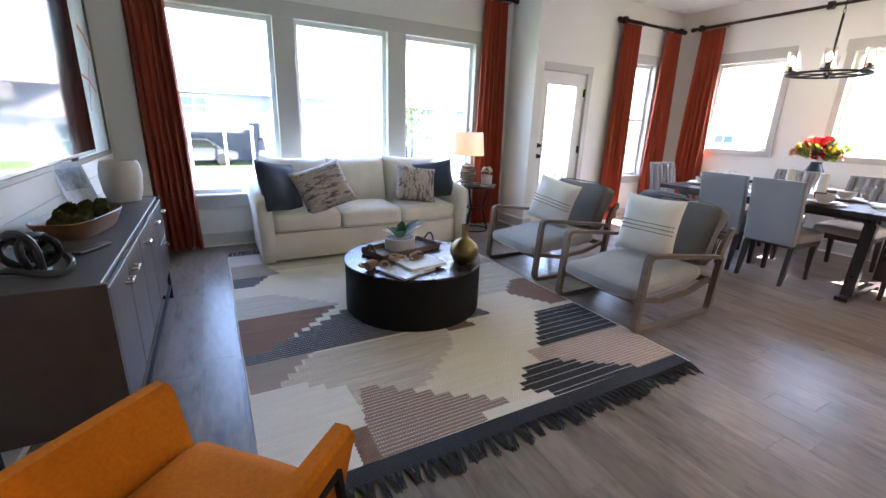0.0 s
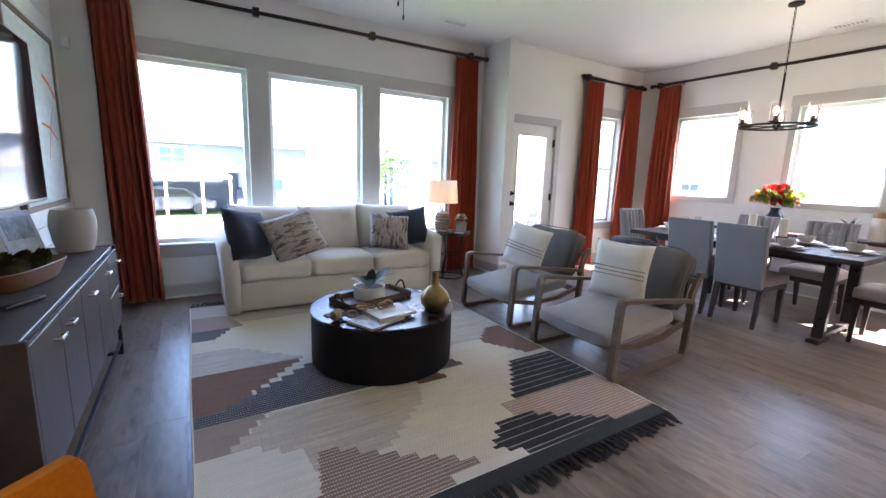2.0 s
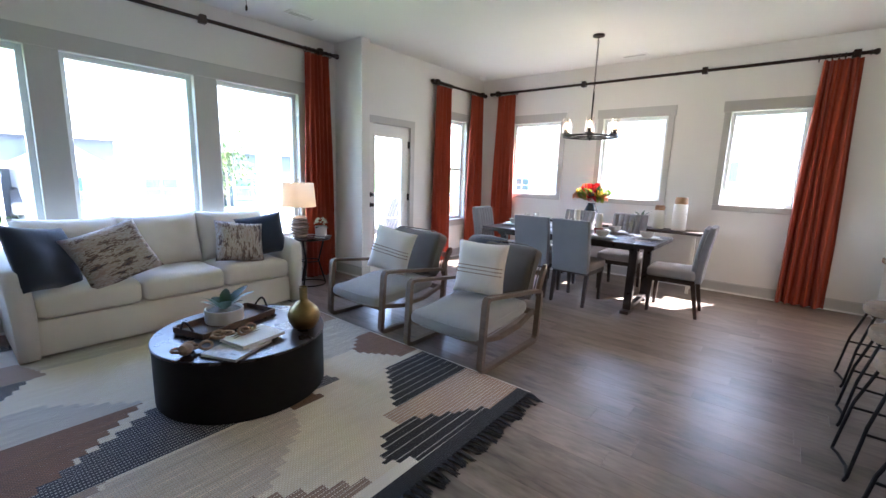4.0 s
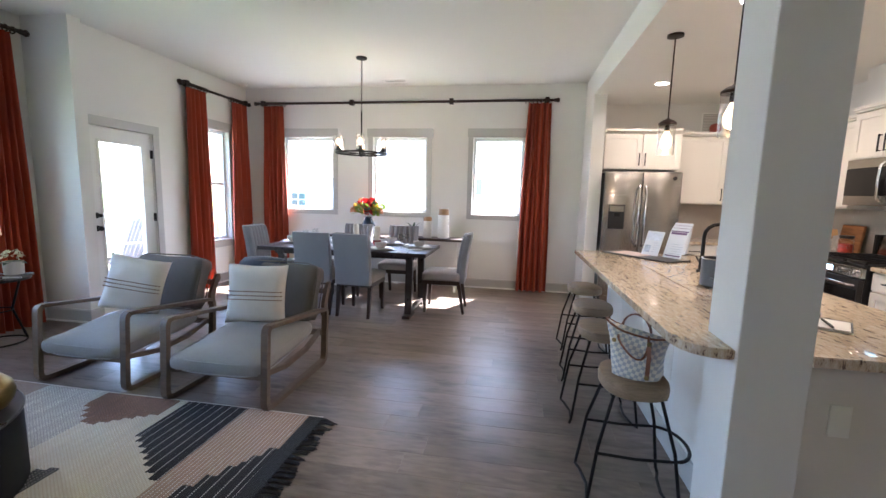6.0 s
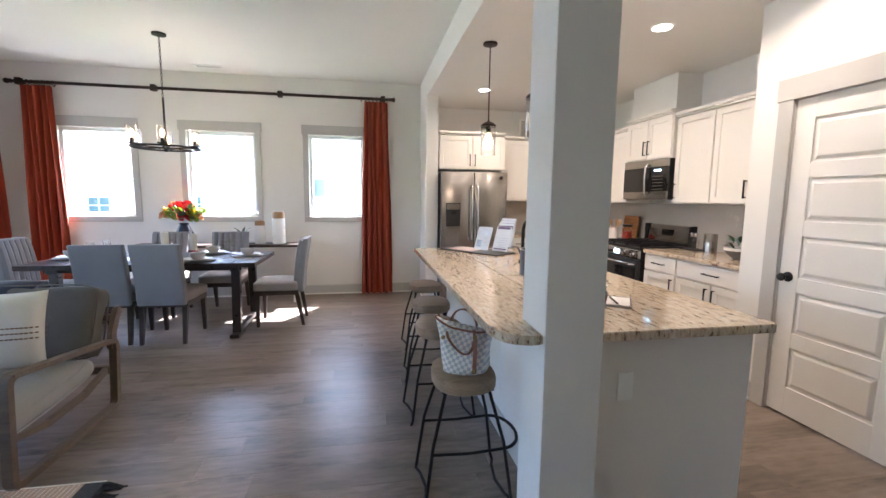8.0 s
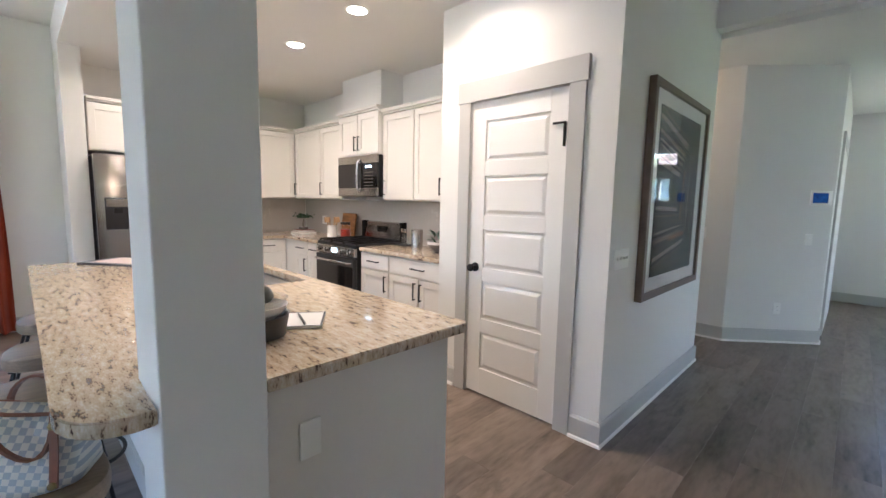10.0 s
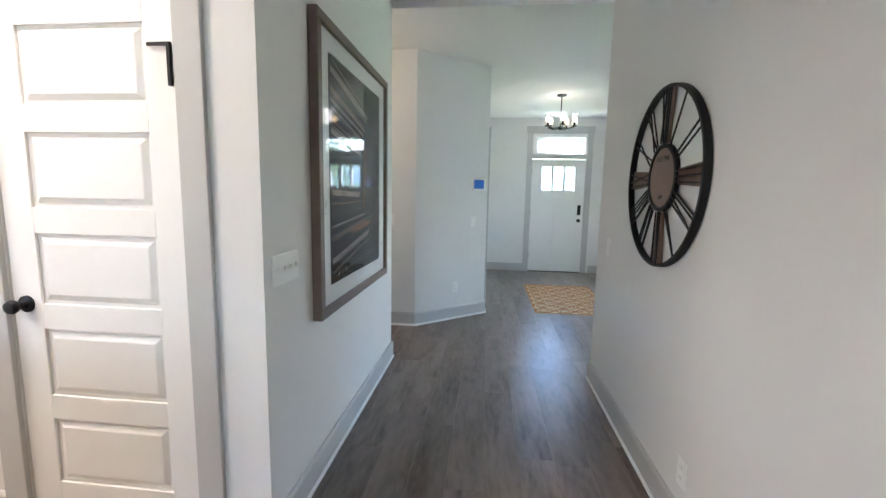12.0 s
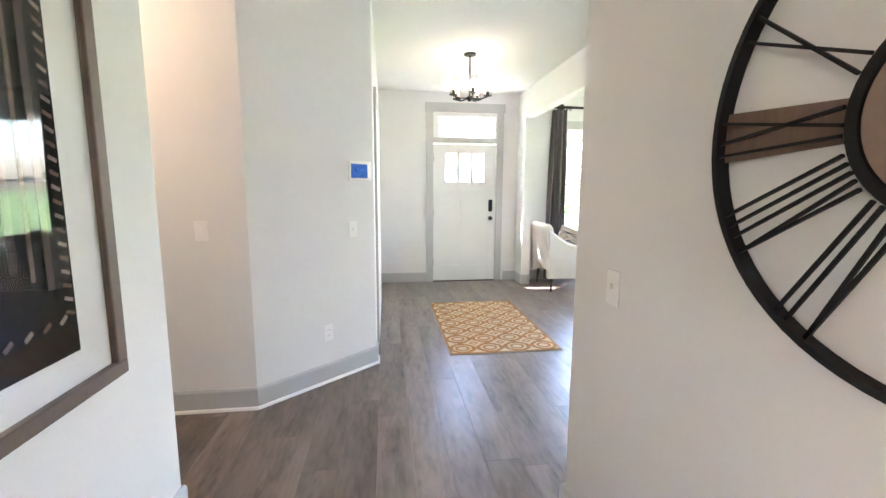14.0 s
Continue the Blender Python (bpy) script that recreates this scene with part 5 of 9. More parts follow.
# art
g = thing("framed_canvas", "large pale abstract canvas with orange strokes in an oak frame", "painting", (0, 0, 0))
for a0, a1, z0, z1 in ((3.30, 4.42, 2.24, 2.275), (3.30, 4.42, 1.0, 1.035), (3.30, 3.335, 1.035, 2.24), (4.385, 4.42, 1.035, 2.24)):
    part("frame_bar", box(XW + 0.016, XW + 0.052, a0, a1, z0, z1, 0.002), M_OLIVEW, g)
part("canvas", box(XW + 0.016, XW + 0.040, 3.335, 4.385, 1.035, 2.24), mat("pale_wash", (0.52, 0.56, 0.55, 1), rough=0.8, vary=0.2, scale=2.2, fine=20), g)
for (ya, za, yb, zb, w) in ((4.05, 1.95, 4.36, 1.82, 0.03), (3.9, 1.6, 4.3, 1.5, 0.02), (4.0, 1.35, 4.25, 1.75, 0.012)):
    part("brush_stroke", bar([(XW + 0.0415, ya, za), (XW + 0.0415, (ya + yb) / 2, (za + zb) / 2 + 0.03), (XW + 0.0415, yb, zb)], w, 0.001, side=(1, 0, 0)),
         mat("orange_paint", (0.5, 0.14, 0.03, 1), rough=0.6), g)
solid("wall_sensor", box(-0.03, 0.03, -0.04, 0, -0.045, 0.045, 0.008, 2), M_PLASTIC, "small white motion sensor high in the corner", "sensor", (0.47, YN, 2.33), smooth=True)

# orange velvet chair
g = thing("velvet_chair", "marigold velvet armchair with flared sides and a slim black metal frame", "armchair", (0.985, 0.605, 0), 46)
# local +x looks into the room
for s in (-1, 1):
    loops = []
    for x, zt, fl in ((0.335, 0.575, 0.0), (0.32, 0.60, 0.0), (0.2, 0.605, 0.0), (0.0, 0.61, 0.0), (-0.2, 0.62, -0.01), (-0.36, 0.63, -0.03)):
        zb, w = 0.30, 0.014
        i0, i1 = 0.205, 0.262 + fl
        loops.append([(x, s * i0, zb), (x, s * (i0 + 0.05), zb - 0.03), (x, s * (i1 + 0.055), zt - w), (x, s * (i1 + 0.045), zt), (x, s * (i1 + 0.008), zt), (x, s * i1, zt - w)])
    part("side_panel", rings(loops), M_ORANGE, g, smooth=True)
part("seat_cushion", softbox(0.62, 0.42, 0.15, 0.045, 0.02, 9, 0.004, 2, pose(0.03, 0, 0.355)), M_ORANGE, g, smooth="all")
part("backrest", softbox(0.10, 0.50, 0.42, 0.045, 0, 8, 0.003, 5, pose(-0.36, 0, 0.50, 0, -14, 0)), M_ORANGE, g, smooth="all")
for s in (-1, 1):
    part("leg_frame", bar([(0.27, s * 0.30, 0.50), (0.31, s * 0.325, 0.008), (-0.34, s * 0.325, 0.008), (-0.30, s * 0.30, 0.50), (0.27, s * 0.30, 0.50)], 0.02, 0.016, side=(0, 1, 0)), M_BLACK, g)

# ceiling things
g = thing("pull_chain", "two thin fan pull chains hanging from a round ceiling plate", "fan chain", (2.62, 2.60, ZL - 0.001))
part("ceiling_plate", lathe([(0.07, 0), (0.07, -0.02), (0.04, -0.035), (0.0, -0.035)], 24, cap=False), M_BRONZE, g, smooth=True)
for s in (-1, 1):
    part("chain", tube([(s * 0.02, 0, -0.03), (s * 0.02, 0, -0.60 - 0.04 * s)], 0.002, 6), M_BRONZE, g)
    part("fob", lathe([(0.002, 0), (0.007, -0.01), (0.007, -0.03), (0.002, -0.035)], 10, c=(s * 0.02, 0, -0.60 - 0.04 * s)), M_BRONZE, g, smooth=True)


def vent(at, rz, l=0.34, w=0.13):
    g = thing("ceiling_vent", "white slotted ceiling vent", "vent", at, rz, "ceiling vents")
    for y0, y1 in ((-w / 2, -w / 2 + 0.02), (w / 2 - 0.02, w / 2)):
        part("frame", box(-l / 2, l / 2, y0, y1, -0.006, 0), M_PLASTIC, g)
    part("backing", box(-l / 2 + 0.02, l / 2 - 0.02, -w / 2 + 0.02, w / 2 - 0.02, -0.002, -0.0005), M_PLATE, g)
    for k in range(9):
        x = -l / 2 + 0.03 + (l - 0.06) * k / 8
        part("slat", box(x - 0.004, x + 0.004, -w / 2 + 0.02, w / 2 - 0.02, -0.010, -0.003), M_PLASTIC, g)
    for x0, x1 in ((-l / 2, -l / 2 + 0.02), (l / 2 - 0.02, l / 2)):
        part("frame", box(x0, x1, -w / 2 + 0.02, w / 2 - 0.02, -0.006, 0), M_PLASTIC, g)


vent((4.03, 4.16, ZL), 0)
vent((7.44, 1.66, ZL), 90)
solid("smoke_detector", lathe([(0.055, 0), (0.055, -0.012), (0.04, -0.03), (0.0, -0.032)], 24, cap=False), M_PLASTIC, "small white round ceiling detector in the corner", "detector", (7.46, 4.10, ZL), smooth=True)

# ---- dining ----
VASE = (7.40, 2.04, 0.786)
ORCHID = (7.40, 1.34)
FAUCET = (4.60, -1.52)
def dining_chair(channel=False):
    g = thing("dining_chair", "grey upholstered dining chair with dark tapered legs", "chair", group="chairs round the dining table")
    # local +x is the front
    part("seat", softbox(0.47, 0.46, 0.10, 0.03, 0.018, 8, 0.002, 1, pose(0.03, 0, 0.445)), M_DINEF, g, "taupe upholstered seat", "all")
    part("seat_frame", box(-0.20, 0.25, -0.215, 0.215, 0.35, 0.40, 0.004), M_DKWOOD, g)
    loops = []
    for z, x in ((0.38, -0.215), (0.55, -0.225), (0.75, -0.25), (0.90, -0.28), (0.965, -0.295)):
        w = 0.212 + 0.008 * (z - 0.4)
        t = 0.035 if z < 0.95 else 0.024
        prof = [(-w + 0.012, -t), (w - 0.012, -t), (w, -t + 0.012), (w, t - 0.012), (w - 0.012, t), (-w + 0.012, t), (-w, t - 0.012), (-w, -t + 0.012)]
        loops.append([(x + dx, y, z) for y, dx in prof])
    part("backrest", rings(loops), M_DINEB, g, "grey linen backrest", True)
    if channel:
        for k in range(6):
            y = -0.175 + 0.35 * k / 5
            part("channel", tube([(-0.185, y, 0.50), (-0.205, y, 0.70), (-0.232, y, 0.86), (-0.255, y, 0.945)], 0.034, 8), M_DINEB, g, "padded vertical channel", True)
    for s in (-1, 1):
        for x0, x1, nm in ((0.22, 0.225, "front_leg"), (-0.185, -0.245, "back_leg")):
            loops = []
            for f in (0, 0.5, 1):
                h = 0.023 - 0.008 * f
                x, y, z = x0 + (x1 - x0) * f, s * 0.19, 0.36 * (1 - f)
                loops.append([(x - h, y - h, z), (x + h, y - h, z), (x + h, y + h, z), (x - h, y + h, z)])
            part(nm, rings(loops), M_DKWOOD, g)
    return g


ch = dining_chair(True)
ch.matrix_basis = pose(5.97, 1.62, 0, 0, 0, -2)
for x, y, rz in ((5.99, 2.13, 3), (6.36, 0.66, 92), (6.40, 3.00, -88), (6.92, 1.42, 181), (6.92, 2.12, 178)):
    copy_thing(ch, pose(x, y, 0, 0, 0, rz))

g = thing("dining_table", "black-stained plank dining table on slanted trestle legs", "table", (0, 0, 0))
TX0, TX1, TY0, TY1, TZ = 5.80, 6.72, 0.80, 2.86, 0.765
nb = 5
for k in range(nb):
    x0 = TX0 + (TX1 - TX0) * k / nb
    part("top_board", box(x0 + 0.001, x0 + (TX1 - TX0) / nb - 0.001, TY0, TY1, TZ - 0.045, TZ, 0.003), M_TABLE, g)
part("apron", box(TX0 + 0.12, TX1 - 0.12, TY0 + 0.16, TY1 - 0.16, TZ - 0.09, TZ - 0.046, 0.002), M_TABLE, g)
for y in (1.02, 2.62):
    for s in (-1, 1):
        xm = (TX0 + TX1) / 2
        part("trestle_leg", bar([(xm + s * 0.30, y, TZ - 0.07), (xm + s * 0.34, y, 0.03)], 0.06, 0.08, side=(0, 1, 0)), M_TABLE, g)
        part("foot", box(xm + s * 0.34 - 0.12, xm + s * 0.34 + 0.12, y - 0.045, y + 0.045, 0, 0.035, 0.003), M_TABLE, g)
    part("trestle_bar", box(TX0 + 0.14, TX1 - 0.14, y - 0.03, y + 0.03, 0.03, 0.07, 0.002), M_TABLE, g)
    part("trestle_head", box(TX0 + 0.1, TX1 - 0.1, y - 0.04, y + 0.04, TZ - 0.10, TZ - 0.047, 0.002), M_TABLE, g)


def wine_glass(at, h=0.18):
    g = thing("wine_glass", "clear stemmed wine glass on the dining table", "glass", at, 0, "table glasses")
    o = part("glass_body", lathe([(0.034, 0), (0.034, 0.002), (0.004, 0.006), (0.0035, h * 0.48), (0.02, h * 0.55), (0.036, h * 0.68), (0.037, h * 0.8), (0.031, h), (0.0295, h), (0.034, h * 0.8),
                                  (0.033, h * 0.68), (0.015, h * 0.56)], 24, cap=False), M_JAR, g, smooth=True)
    return g


def setting(x, y, rz):
    at = (x, y, TZ + 0.001)
    g = thing("place_setting", "stacked grey stoneware plates with a bowl on top", "tableware", at, rz, "place settings")
    part("charger", lathe([(0.09, 0), (0.16, 0.010), (0.162, 0.014), (0.10, 0.006), (0, 0.006)], 36, cap=False), M_PLATE, g, smooth=True)
    part("dinner_plate", lathe([(0.07, 0.012), (0.13, 0.026), (0.131, 0.030), (0.08, 0.019), (0, 0.019)], 36, cap=False), M_WHITE, g, smooth=True)
    part("bowl", lathe([(0.035, 0.02), (0.045, 0.024), (0.068, 0.05), (0.074, 0.085), (0.071, 0.085), (0.06, 0.05), (0.0, 0.032)], 32, cap=False), M_PLATE, g, smooth=True)
    part("spoon", bar([(-0.06, 0.175, 0.004), (0.08, 0.175, 0.004)], 0.012, 0.002), M_CHROME, g)
    part("napkin", box(-0.09, 0.07, 0.185, 0.235, 0.001, 0.008, 0.002), M_WHITEF, g)


for x, y, rz in ((5.98, 1.38, 0), (5.98, 2.10, 0), (6.30, 0.99, 90), (6.54, 1.42, 180), (6.54, 2.12, 180), (6.28, 2.66, -90)):
    setting(x, y, rz)
for x, y in ((6.13, 1.17), (6.42, 1.18), (6.12, 1.80), (6.45, 1.83), (6.12, 2.40), (6.42, 2.42)):
    wine_glass((x, y, TZ + 0.001))
M_CANDLE = mat("ivory_wax", (0.68, 0.62, 0.52, 1), rough=0.5, vary=0.03)
M_BERRY = mat("red_glass_beads", (0.16, 0.01, 0.008, 1), rough=0.3, vary=0.4, scale=40)
for x, y, h in ((6.26, 1.52, 0.17), (6.28, 1.80, 0.19)):
    g = thing("pillar_candle", "ivory pillar candle in a dark red beaded holder", "candle", (x, y, TZ + 0.001), 0, "pillar candles")
    part("holder", lathe([(0.045, 0), (0.05, 0.003), (0.04, 0.02), (0.05, 0.05), (0.052, 0.08), (0.047, 0.08), (0.03, 0.03)], 24, cap=False), M_BERRY, g, smooth=True)
    part("wax", lathe([(0.036, 0.045), (0.037, 0.05), (0.037, 0.075 + h), (0.033, 0.08 + h), (0.0, 0.076 + h)], 24, cap=False), M_CANDLE, g, smooth=True)
    part("wick", tube([(0, 0, 0.07 + h), (0.001, 0, 0.09 + h)], 0.0012, 5), M_BLACK, g)

# small orchid
g = thing("small_plant", "arching green plant in a small dark pot", "plant", (*ORCHID, 0.786))
part("pot", lathe([(0.035, 0), (0.05, 0.004), (0.055, 0.09), (0.05, 0.09), (0.045, 0.07)], 20), M_PADB, g, smooth=True)
for k in range(7):
    o = part("leaf", leaf(0.20, 0.035, 0.55), M_LEAF, g, smooth="all")
    o.matrix_basis = pose(0, 0, 0.08, 0, -55 + 6 * (k % 3), 51 * k)

# narrow console at the wall with canisters and the flower vase
g = thing("wall_console", "narrow dark-topped console on pale trestle legs against the wall", "table", (7.43, 1.60, 0))
part("tabletop", box(-0.17, 0.17, -1.05, 1.05, 0.75, 0.785, 0.003), M_DKWOOD, g)
for y in (-0.93, 0.93):
    for s in (-1, 1):
        part("leg", bar([(s * 0.07, y, 0.75), (s * 0.15, y, 0.0)], 0.035, 0.035, side=(0, 1, 0)), M_WHITE, g)
part("stretcher", box(-0.015, 0.015, -0.93, 0.93, 0.20, 0.24, 0.002), M_WHITE, g)


def canister(x, y, h, r, label):
    g = thing("canister", label, "jar", (x, y, 0.786), 0, "lidded canisters")
    part("body", lathe([(r * 0.9, 0), (r, 0.006), (r * 0.94, h * 0.78), (r * 0.9, h * 0.79)], 32), M_WHITE, g, smooth=True)
    part("lid", lathe([(r * 0.9, h * 0.795), (r * 0.94, h * 0.80), (r * 0.9, h * 0.94), (r * 0.82, h), (0, h)], 32, cap=False), mat("mango_wood", (0.30, 0.17, 0.08, 1), rough=0.5, vary=0.25, stretch=(8, 8, 1)), g,
         "turned wooden collar", True)


canister(7.43, 0.88, 0.43, 0.085, "tall white canister with a turned wooden top")
canister(7.42, 1.12, 0.31, 0.068, "shorter white canister with a turned wooden top")

g = thing("flower_vase", "dark blue ceramic vase with red, yellow and green flowers", "flowers", VASE)
g.scale = (1.12, 1.12, 1.12)
part("vase_body", lathe([(0.06, 0), (0.08, 0.004), (0.105, 0.06), (0.10, 0.12), (0.06, 0.20), (0.045, 0.235), (0.055, 0.25), (0.05, 0.25), (0.04, 0.23)], 32),
     mat("blue_black_glaze", (0.025, 0.038, 0.055, 1), rough=0.25, vary=0.3), g, smooth=True)
M_RED = mat("red_petal", (0.42, 0.012, 0.015, 1), rough=0.7, vary=0.3, scale=30)
M_YEL = mat("yellow_petal", (0.62, 0.40, 0.03, 1), rough=0.7, vary=0.2, scale=30)
M_LIME = mat("lime_leaf", (0.26, 0.36, 0.05, 1), rough=0.6, vary=0.3, scale=30)
M_PEACH = mat("peach_petal", (0.62, 0.30, 0.14, 1), rough=0.7, vary=0.2)
rg = random.Random(12)


def bloom(p, r, mt, n=26, nm="bloom"):
    b = bmesh.new()
    for i in range(n):
        z = 1 - 1.5 * (i + 0.5) / n
        a = i * 2.4
        d = Vector((math.cos(a) * math.sqrt(max(0, 1 - z * z)), math.sin(a) * math.sqrt(max(0, 1 - z * z)), z))
        q = d.to_track_quat("Z", "Y").to_matrix().to_4x4()
        merge(b, leaf(r * 0.9, r * 0.75, 0.1, 3), Matrix.Translation(d * r * 0.45) @ q @ pose(0, 0, 0, 0, -50, rg.random() * 360))
    o = part(nm, b, mt, g, smooth=True)
    o.matrix_basis = Matrix.Translation(p)


for p, r, mt in (((0.0, -0.02, 0.37), 0.085, M_RED), ((-0.03, 0.05, 0.42), 0.07, M_RED), ((-0.06, -0.03, 0.31), 0.055, M_RED), ((0.02, 0.08, 0.33), 0.045, M_PEACH),
                 ((-0.04, -0.11, 0.36), 0.06, M_YEL), ((0.02, -0.15, 0.32), 0.05, M_PEACH), ((-0.05, -0.12, 0.29), 0.045, M_LIME), ((0.0, -0.09, 0.42), 0.045, M_PEACH),
                 ((-0.05, 0.13, 0.35), 0.045, M_LIME), ((0.0, 0.17, 0.39), 0.04, M_YEL), ((-0.04, 0.20, 0.33), 0.04, M_PEACH), ((-0.03, -0.20, 0.38), 0.045, M_LIME), ((0, 0.10, 0.45), 0.04, M_YEL), ((-0.02, -0.05, 0.46), 0.045, M_RED)):
    bloom(p, r, mt)
for k in range(46):
    a = rg.random() * 360
    t = rg.uniform(-60, 5)
    o = part("leaf", leaf(rg.uniform(0.10, 0.17), 0.045, 0.3), (M_LEAF, M_LIME)[k % 2], g, smooth="all")
    o.matrix_basis = pose(0.07 * math.cos(radians(a)), 0.11 * math.sin(radians(a)), rg.uniform(0.27, 0.38), 0, t, a)


def edison(g, at, h=0.15, r=0.045, lampname=None, w=2.2, power=12.0):
    """Glass cylinder with a socket and a glowing bulb, at the foot of the glass."""
    x, y, z = at
    part("socket", lathe([(0.016, 0), (0.016, 0.042), (0.012, 0.048)], 14, c=at), M_BLACK, g, smooth=True)
    part("bulb", lathe([(0.010, 0.046), (0.014, 0.06), (0.026, 0.088), (0.022, 0.115), (0.004, 0.135)], 14, c=at), M_FILAM, g, "glowing bulb", True)
    o = part("glass_shade", lathe([(r, 0.0), (r, h), (r - 0.003, h), (r - 0.003, 0.004)], 28, c=at, cap=False), M_JAR, g, "clear glass cylinder", True)
    o.visible_shadow = False


M_FILAM = mat("warm_bulb", (1, 0.8, 0.5, 1), bump=0, emit=(1, 0.62, 0.28, 1), strength=0.34)
CHX, CHY = 6.36, 1.76
g = thing("chandelier", "black ring chandelier with lit bulbs in clear glass cylinders", "chandelier", (CHX, CHY, 0))
part("canopy", lathe([(0.065, ZL - 0.001), (0.065, ZL - 0.02), (0.03, ZL - 0.03), (0, ZL - 0.03)], 28, cap=False), M_BLACK, g, smooth=True)
for k in range(int((ZL - 0.03 - 2.42) / 0.033)):
    z = ZL - 0.045 - 0.033 * k
    o = part("chain_link", tube([(0.009 * math.cos(t), 0, z + 0.02 * math.sin(t)) for t in [math.pi * i / 5 for i in range(10)]], 0.0028, 6, closed=True), M_BLACK, g, smooth=True)
    o.matrix_basis = pose(0, 0, 0, 0, 0, 90 * (k % 2))
part("stem", tube([(0, 0, 2.42), (0, 0, 1.92)], 0.010, 12), M_BLACK, g, smooth=True)
part("hub", lathe([(0.004, 1.865), (0.016, 1.875), (0.02, 1.895), (0.035, 1.90), (0.035, 1.925), (0.015, 1.935)], 20), M_BLACK, g, smooth=True)
part("ring", tube([(0.31 * math.cos(t), 0.31 * math.sin(t), 1.91) for t in [2 * math.pi * i / 48 for i in range(48)]], 0.010, 8, closed=True), M_BLACK, g, smooth=True)
for k in range(6):
    a = radians(60 * k + 18)
    c, s = math.cos(a), math.sin(a)
    part("arm", tube([(0.02 * c, 0.02 * s, 1.91), (0.31 * c, 0.31 * s, 1.91)], 0.007, 8), M_BLACK, g, smooth=True)
    part("drip_cup", lathe([(0.01, 1.918), (0.05, 1.925), (0.05, 1.931), (0.01, 1.932)], 20, c=(0.31 * c, 0.31 * s, 0)), M_BLACK, g, smooth=True)
    edison(g, (0.31 * c, 0.31 * s, 1.932), 0.17)
lamp("lamp_chandelier", "POINT", (CHX, CHY, 2.08), 0.8, WARM, 0.12)

# ---- kitchen ----
M_GRANITE = mat("speckled_granite", (0.4, 0.35, 0.3, 1), rough=0.14, scale=20, fine=70, stretch=(0.9, 3.0, 1), bump=0.02, relief=0.0003, coat=0.3,
                ramp=[(0.37, (0.075, 0.05, 0.042, 1)), (0.405, (0.24, 0.17, 0.12, 1)), (0.435, (0.45, 0.35, 0.245, 1)), (0.53, (0.54, 0.44, 0.32, 1)), (0.63, (0.62, 0.55, 0.45, 1))])


def granite_edge(name, poly, z0, z1, parent, label=""):
    b = rings([[(x, y, z0) for x, y in poly], [(x, y, z1) for x, y in poly]])
    bmesh.ops.bevel(b, geom=[e for e in b.edges if abs(e.verts[0].co.z - e.verts[1].co.z) < 1e-6], offset=0.004, segments=2, affect="EDGES")
    return part(name, b, M_GRANITE, parent, label)


def pull(p, vertical=True, l=0.14, out=(0, 1, 0)):
    """A square black bar pull."""
    p, o = Vector(p), Vector(out)
    d = Vector((0, 0, l / 2)) if vertical else Vector((o.y, -o.x, 0)) * l / 2
    b = bar([p - d - d * 0.12 + o * 0.028, p + d + d * 0.12 + o * 0.028], 0.010, 0.010, side=o)
    for s in (-1, 1):
        bar([p + d * s, p + d * s + o * 0.024], 0.009, 0.009, side=(0, 0, 1), bm=b)
    return b


def shaker(g, axis, face, out, a0, a1, z0, z1, hand=None, vertical=True, name="door", slab=False):
    """A shaker front: rails and stiles proud of a recessed panel. out: +1 or -1 along the other axis."""
    def bx(u0, u1, v0, v1, t0, t1, bev=0.0015):
        c = sorted((face + out * t0, face + out * t1))
        return box(u0, u1, *c, v0, v1, bev) if axis == "x" else box(*c, u0, u1, v0, v1, bev)
    if slab or z1 - z0 < 0.19:
        d = part(name, bx(a0, a1, z0, z1, 0.001, 0.019), M_CAB, g)
    else:
        def lp(i, t):
            c = face + out * t
            q = ((a0 + i, z0 + i), (a1 - i, z0 + i), (a1 - i, z1 - i), (a0 + i, z1 - i))
            return [(u, c, v) if axis == "x" else (c, u, v) for u, v in q]
        w = 0.058
        b = rings([lp(0, 0.001), lp(0, 0.0185), lp(0.0015, 0.02), lp(w - 0.001, 0.02), lp(w, 0.019), lp(w, 0.010)])
        d = part(name, b, M_CAB, g)
    if hand:
        o = (0, out, 0) if axis == "x" else (out, 0, 0)
        p = (hand[0], face + out * 0.02, hand[1]) if axis == "x" else (face + out * 0.02, hand[0], hand[1])
        part("handle", pull(p, vertical, 0.14 if vertical else 0.15, o), M_BLACK, d, "black bar pull")
    return d


def body(g, axis, back, face, a0, a1, z0, z1):
    c = sorted((back, face))
    part("carcass", box(a0, a1, *c, z0, z1, 0.001) if axis == "x" else box(*c, a0, a1, z0, z1, 0.001), M_CAB, g)


YB, YF, YU = -3.799, -3.19, -3.49     # wall, lower fronts, upper fronts
XB, XF, XU = XE - 0.001, 7.10, 7.39


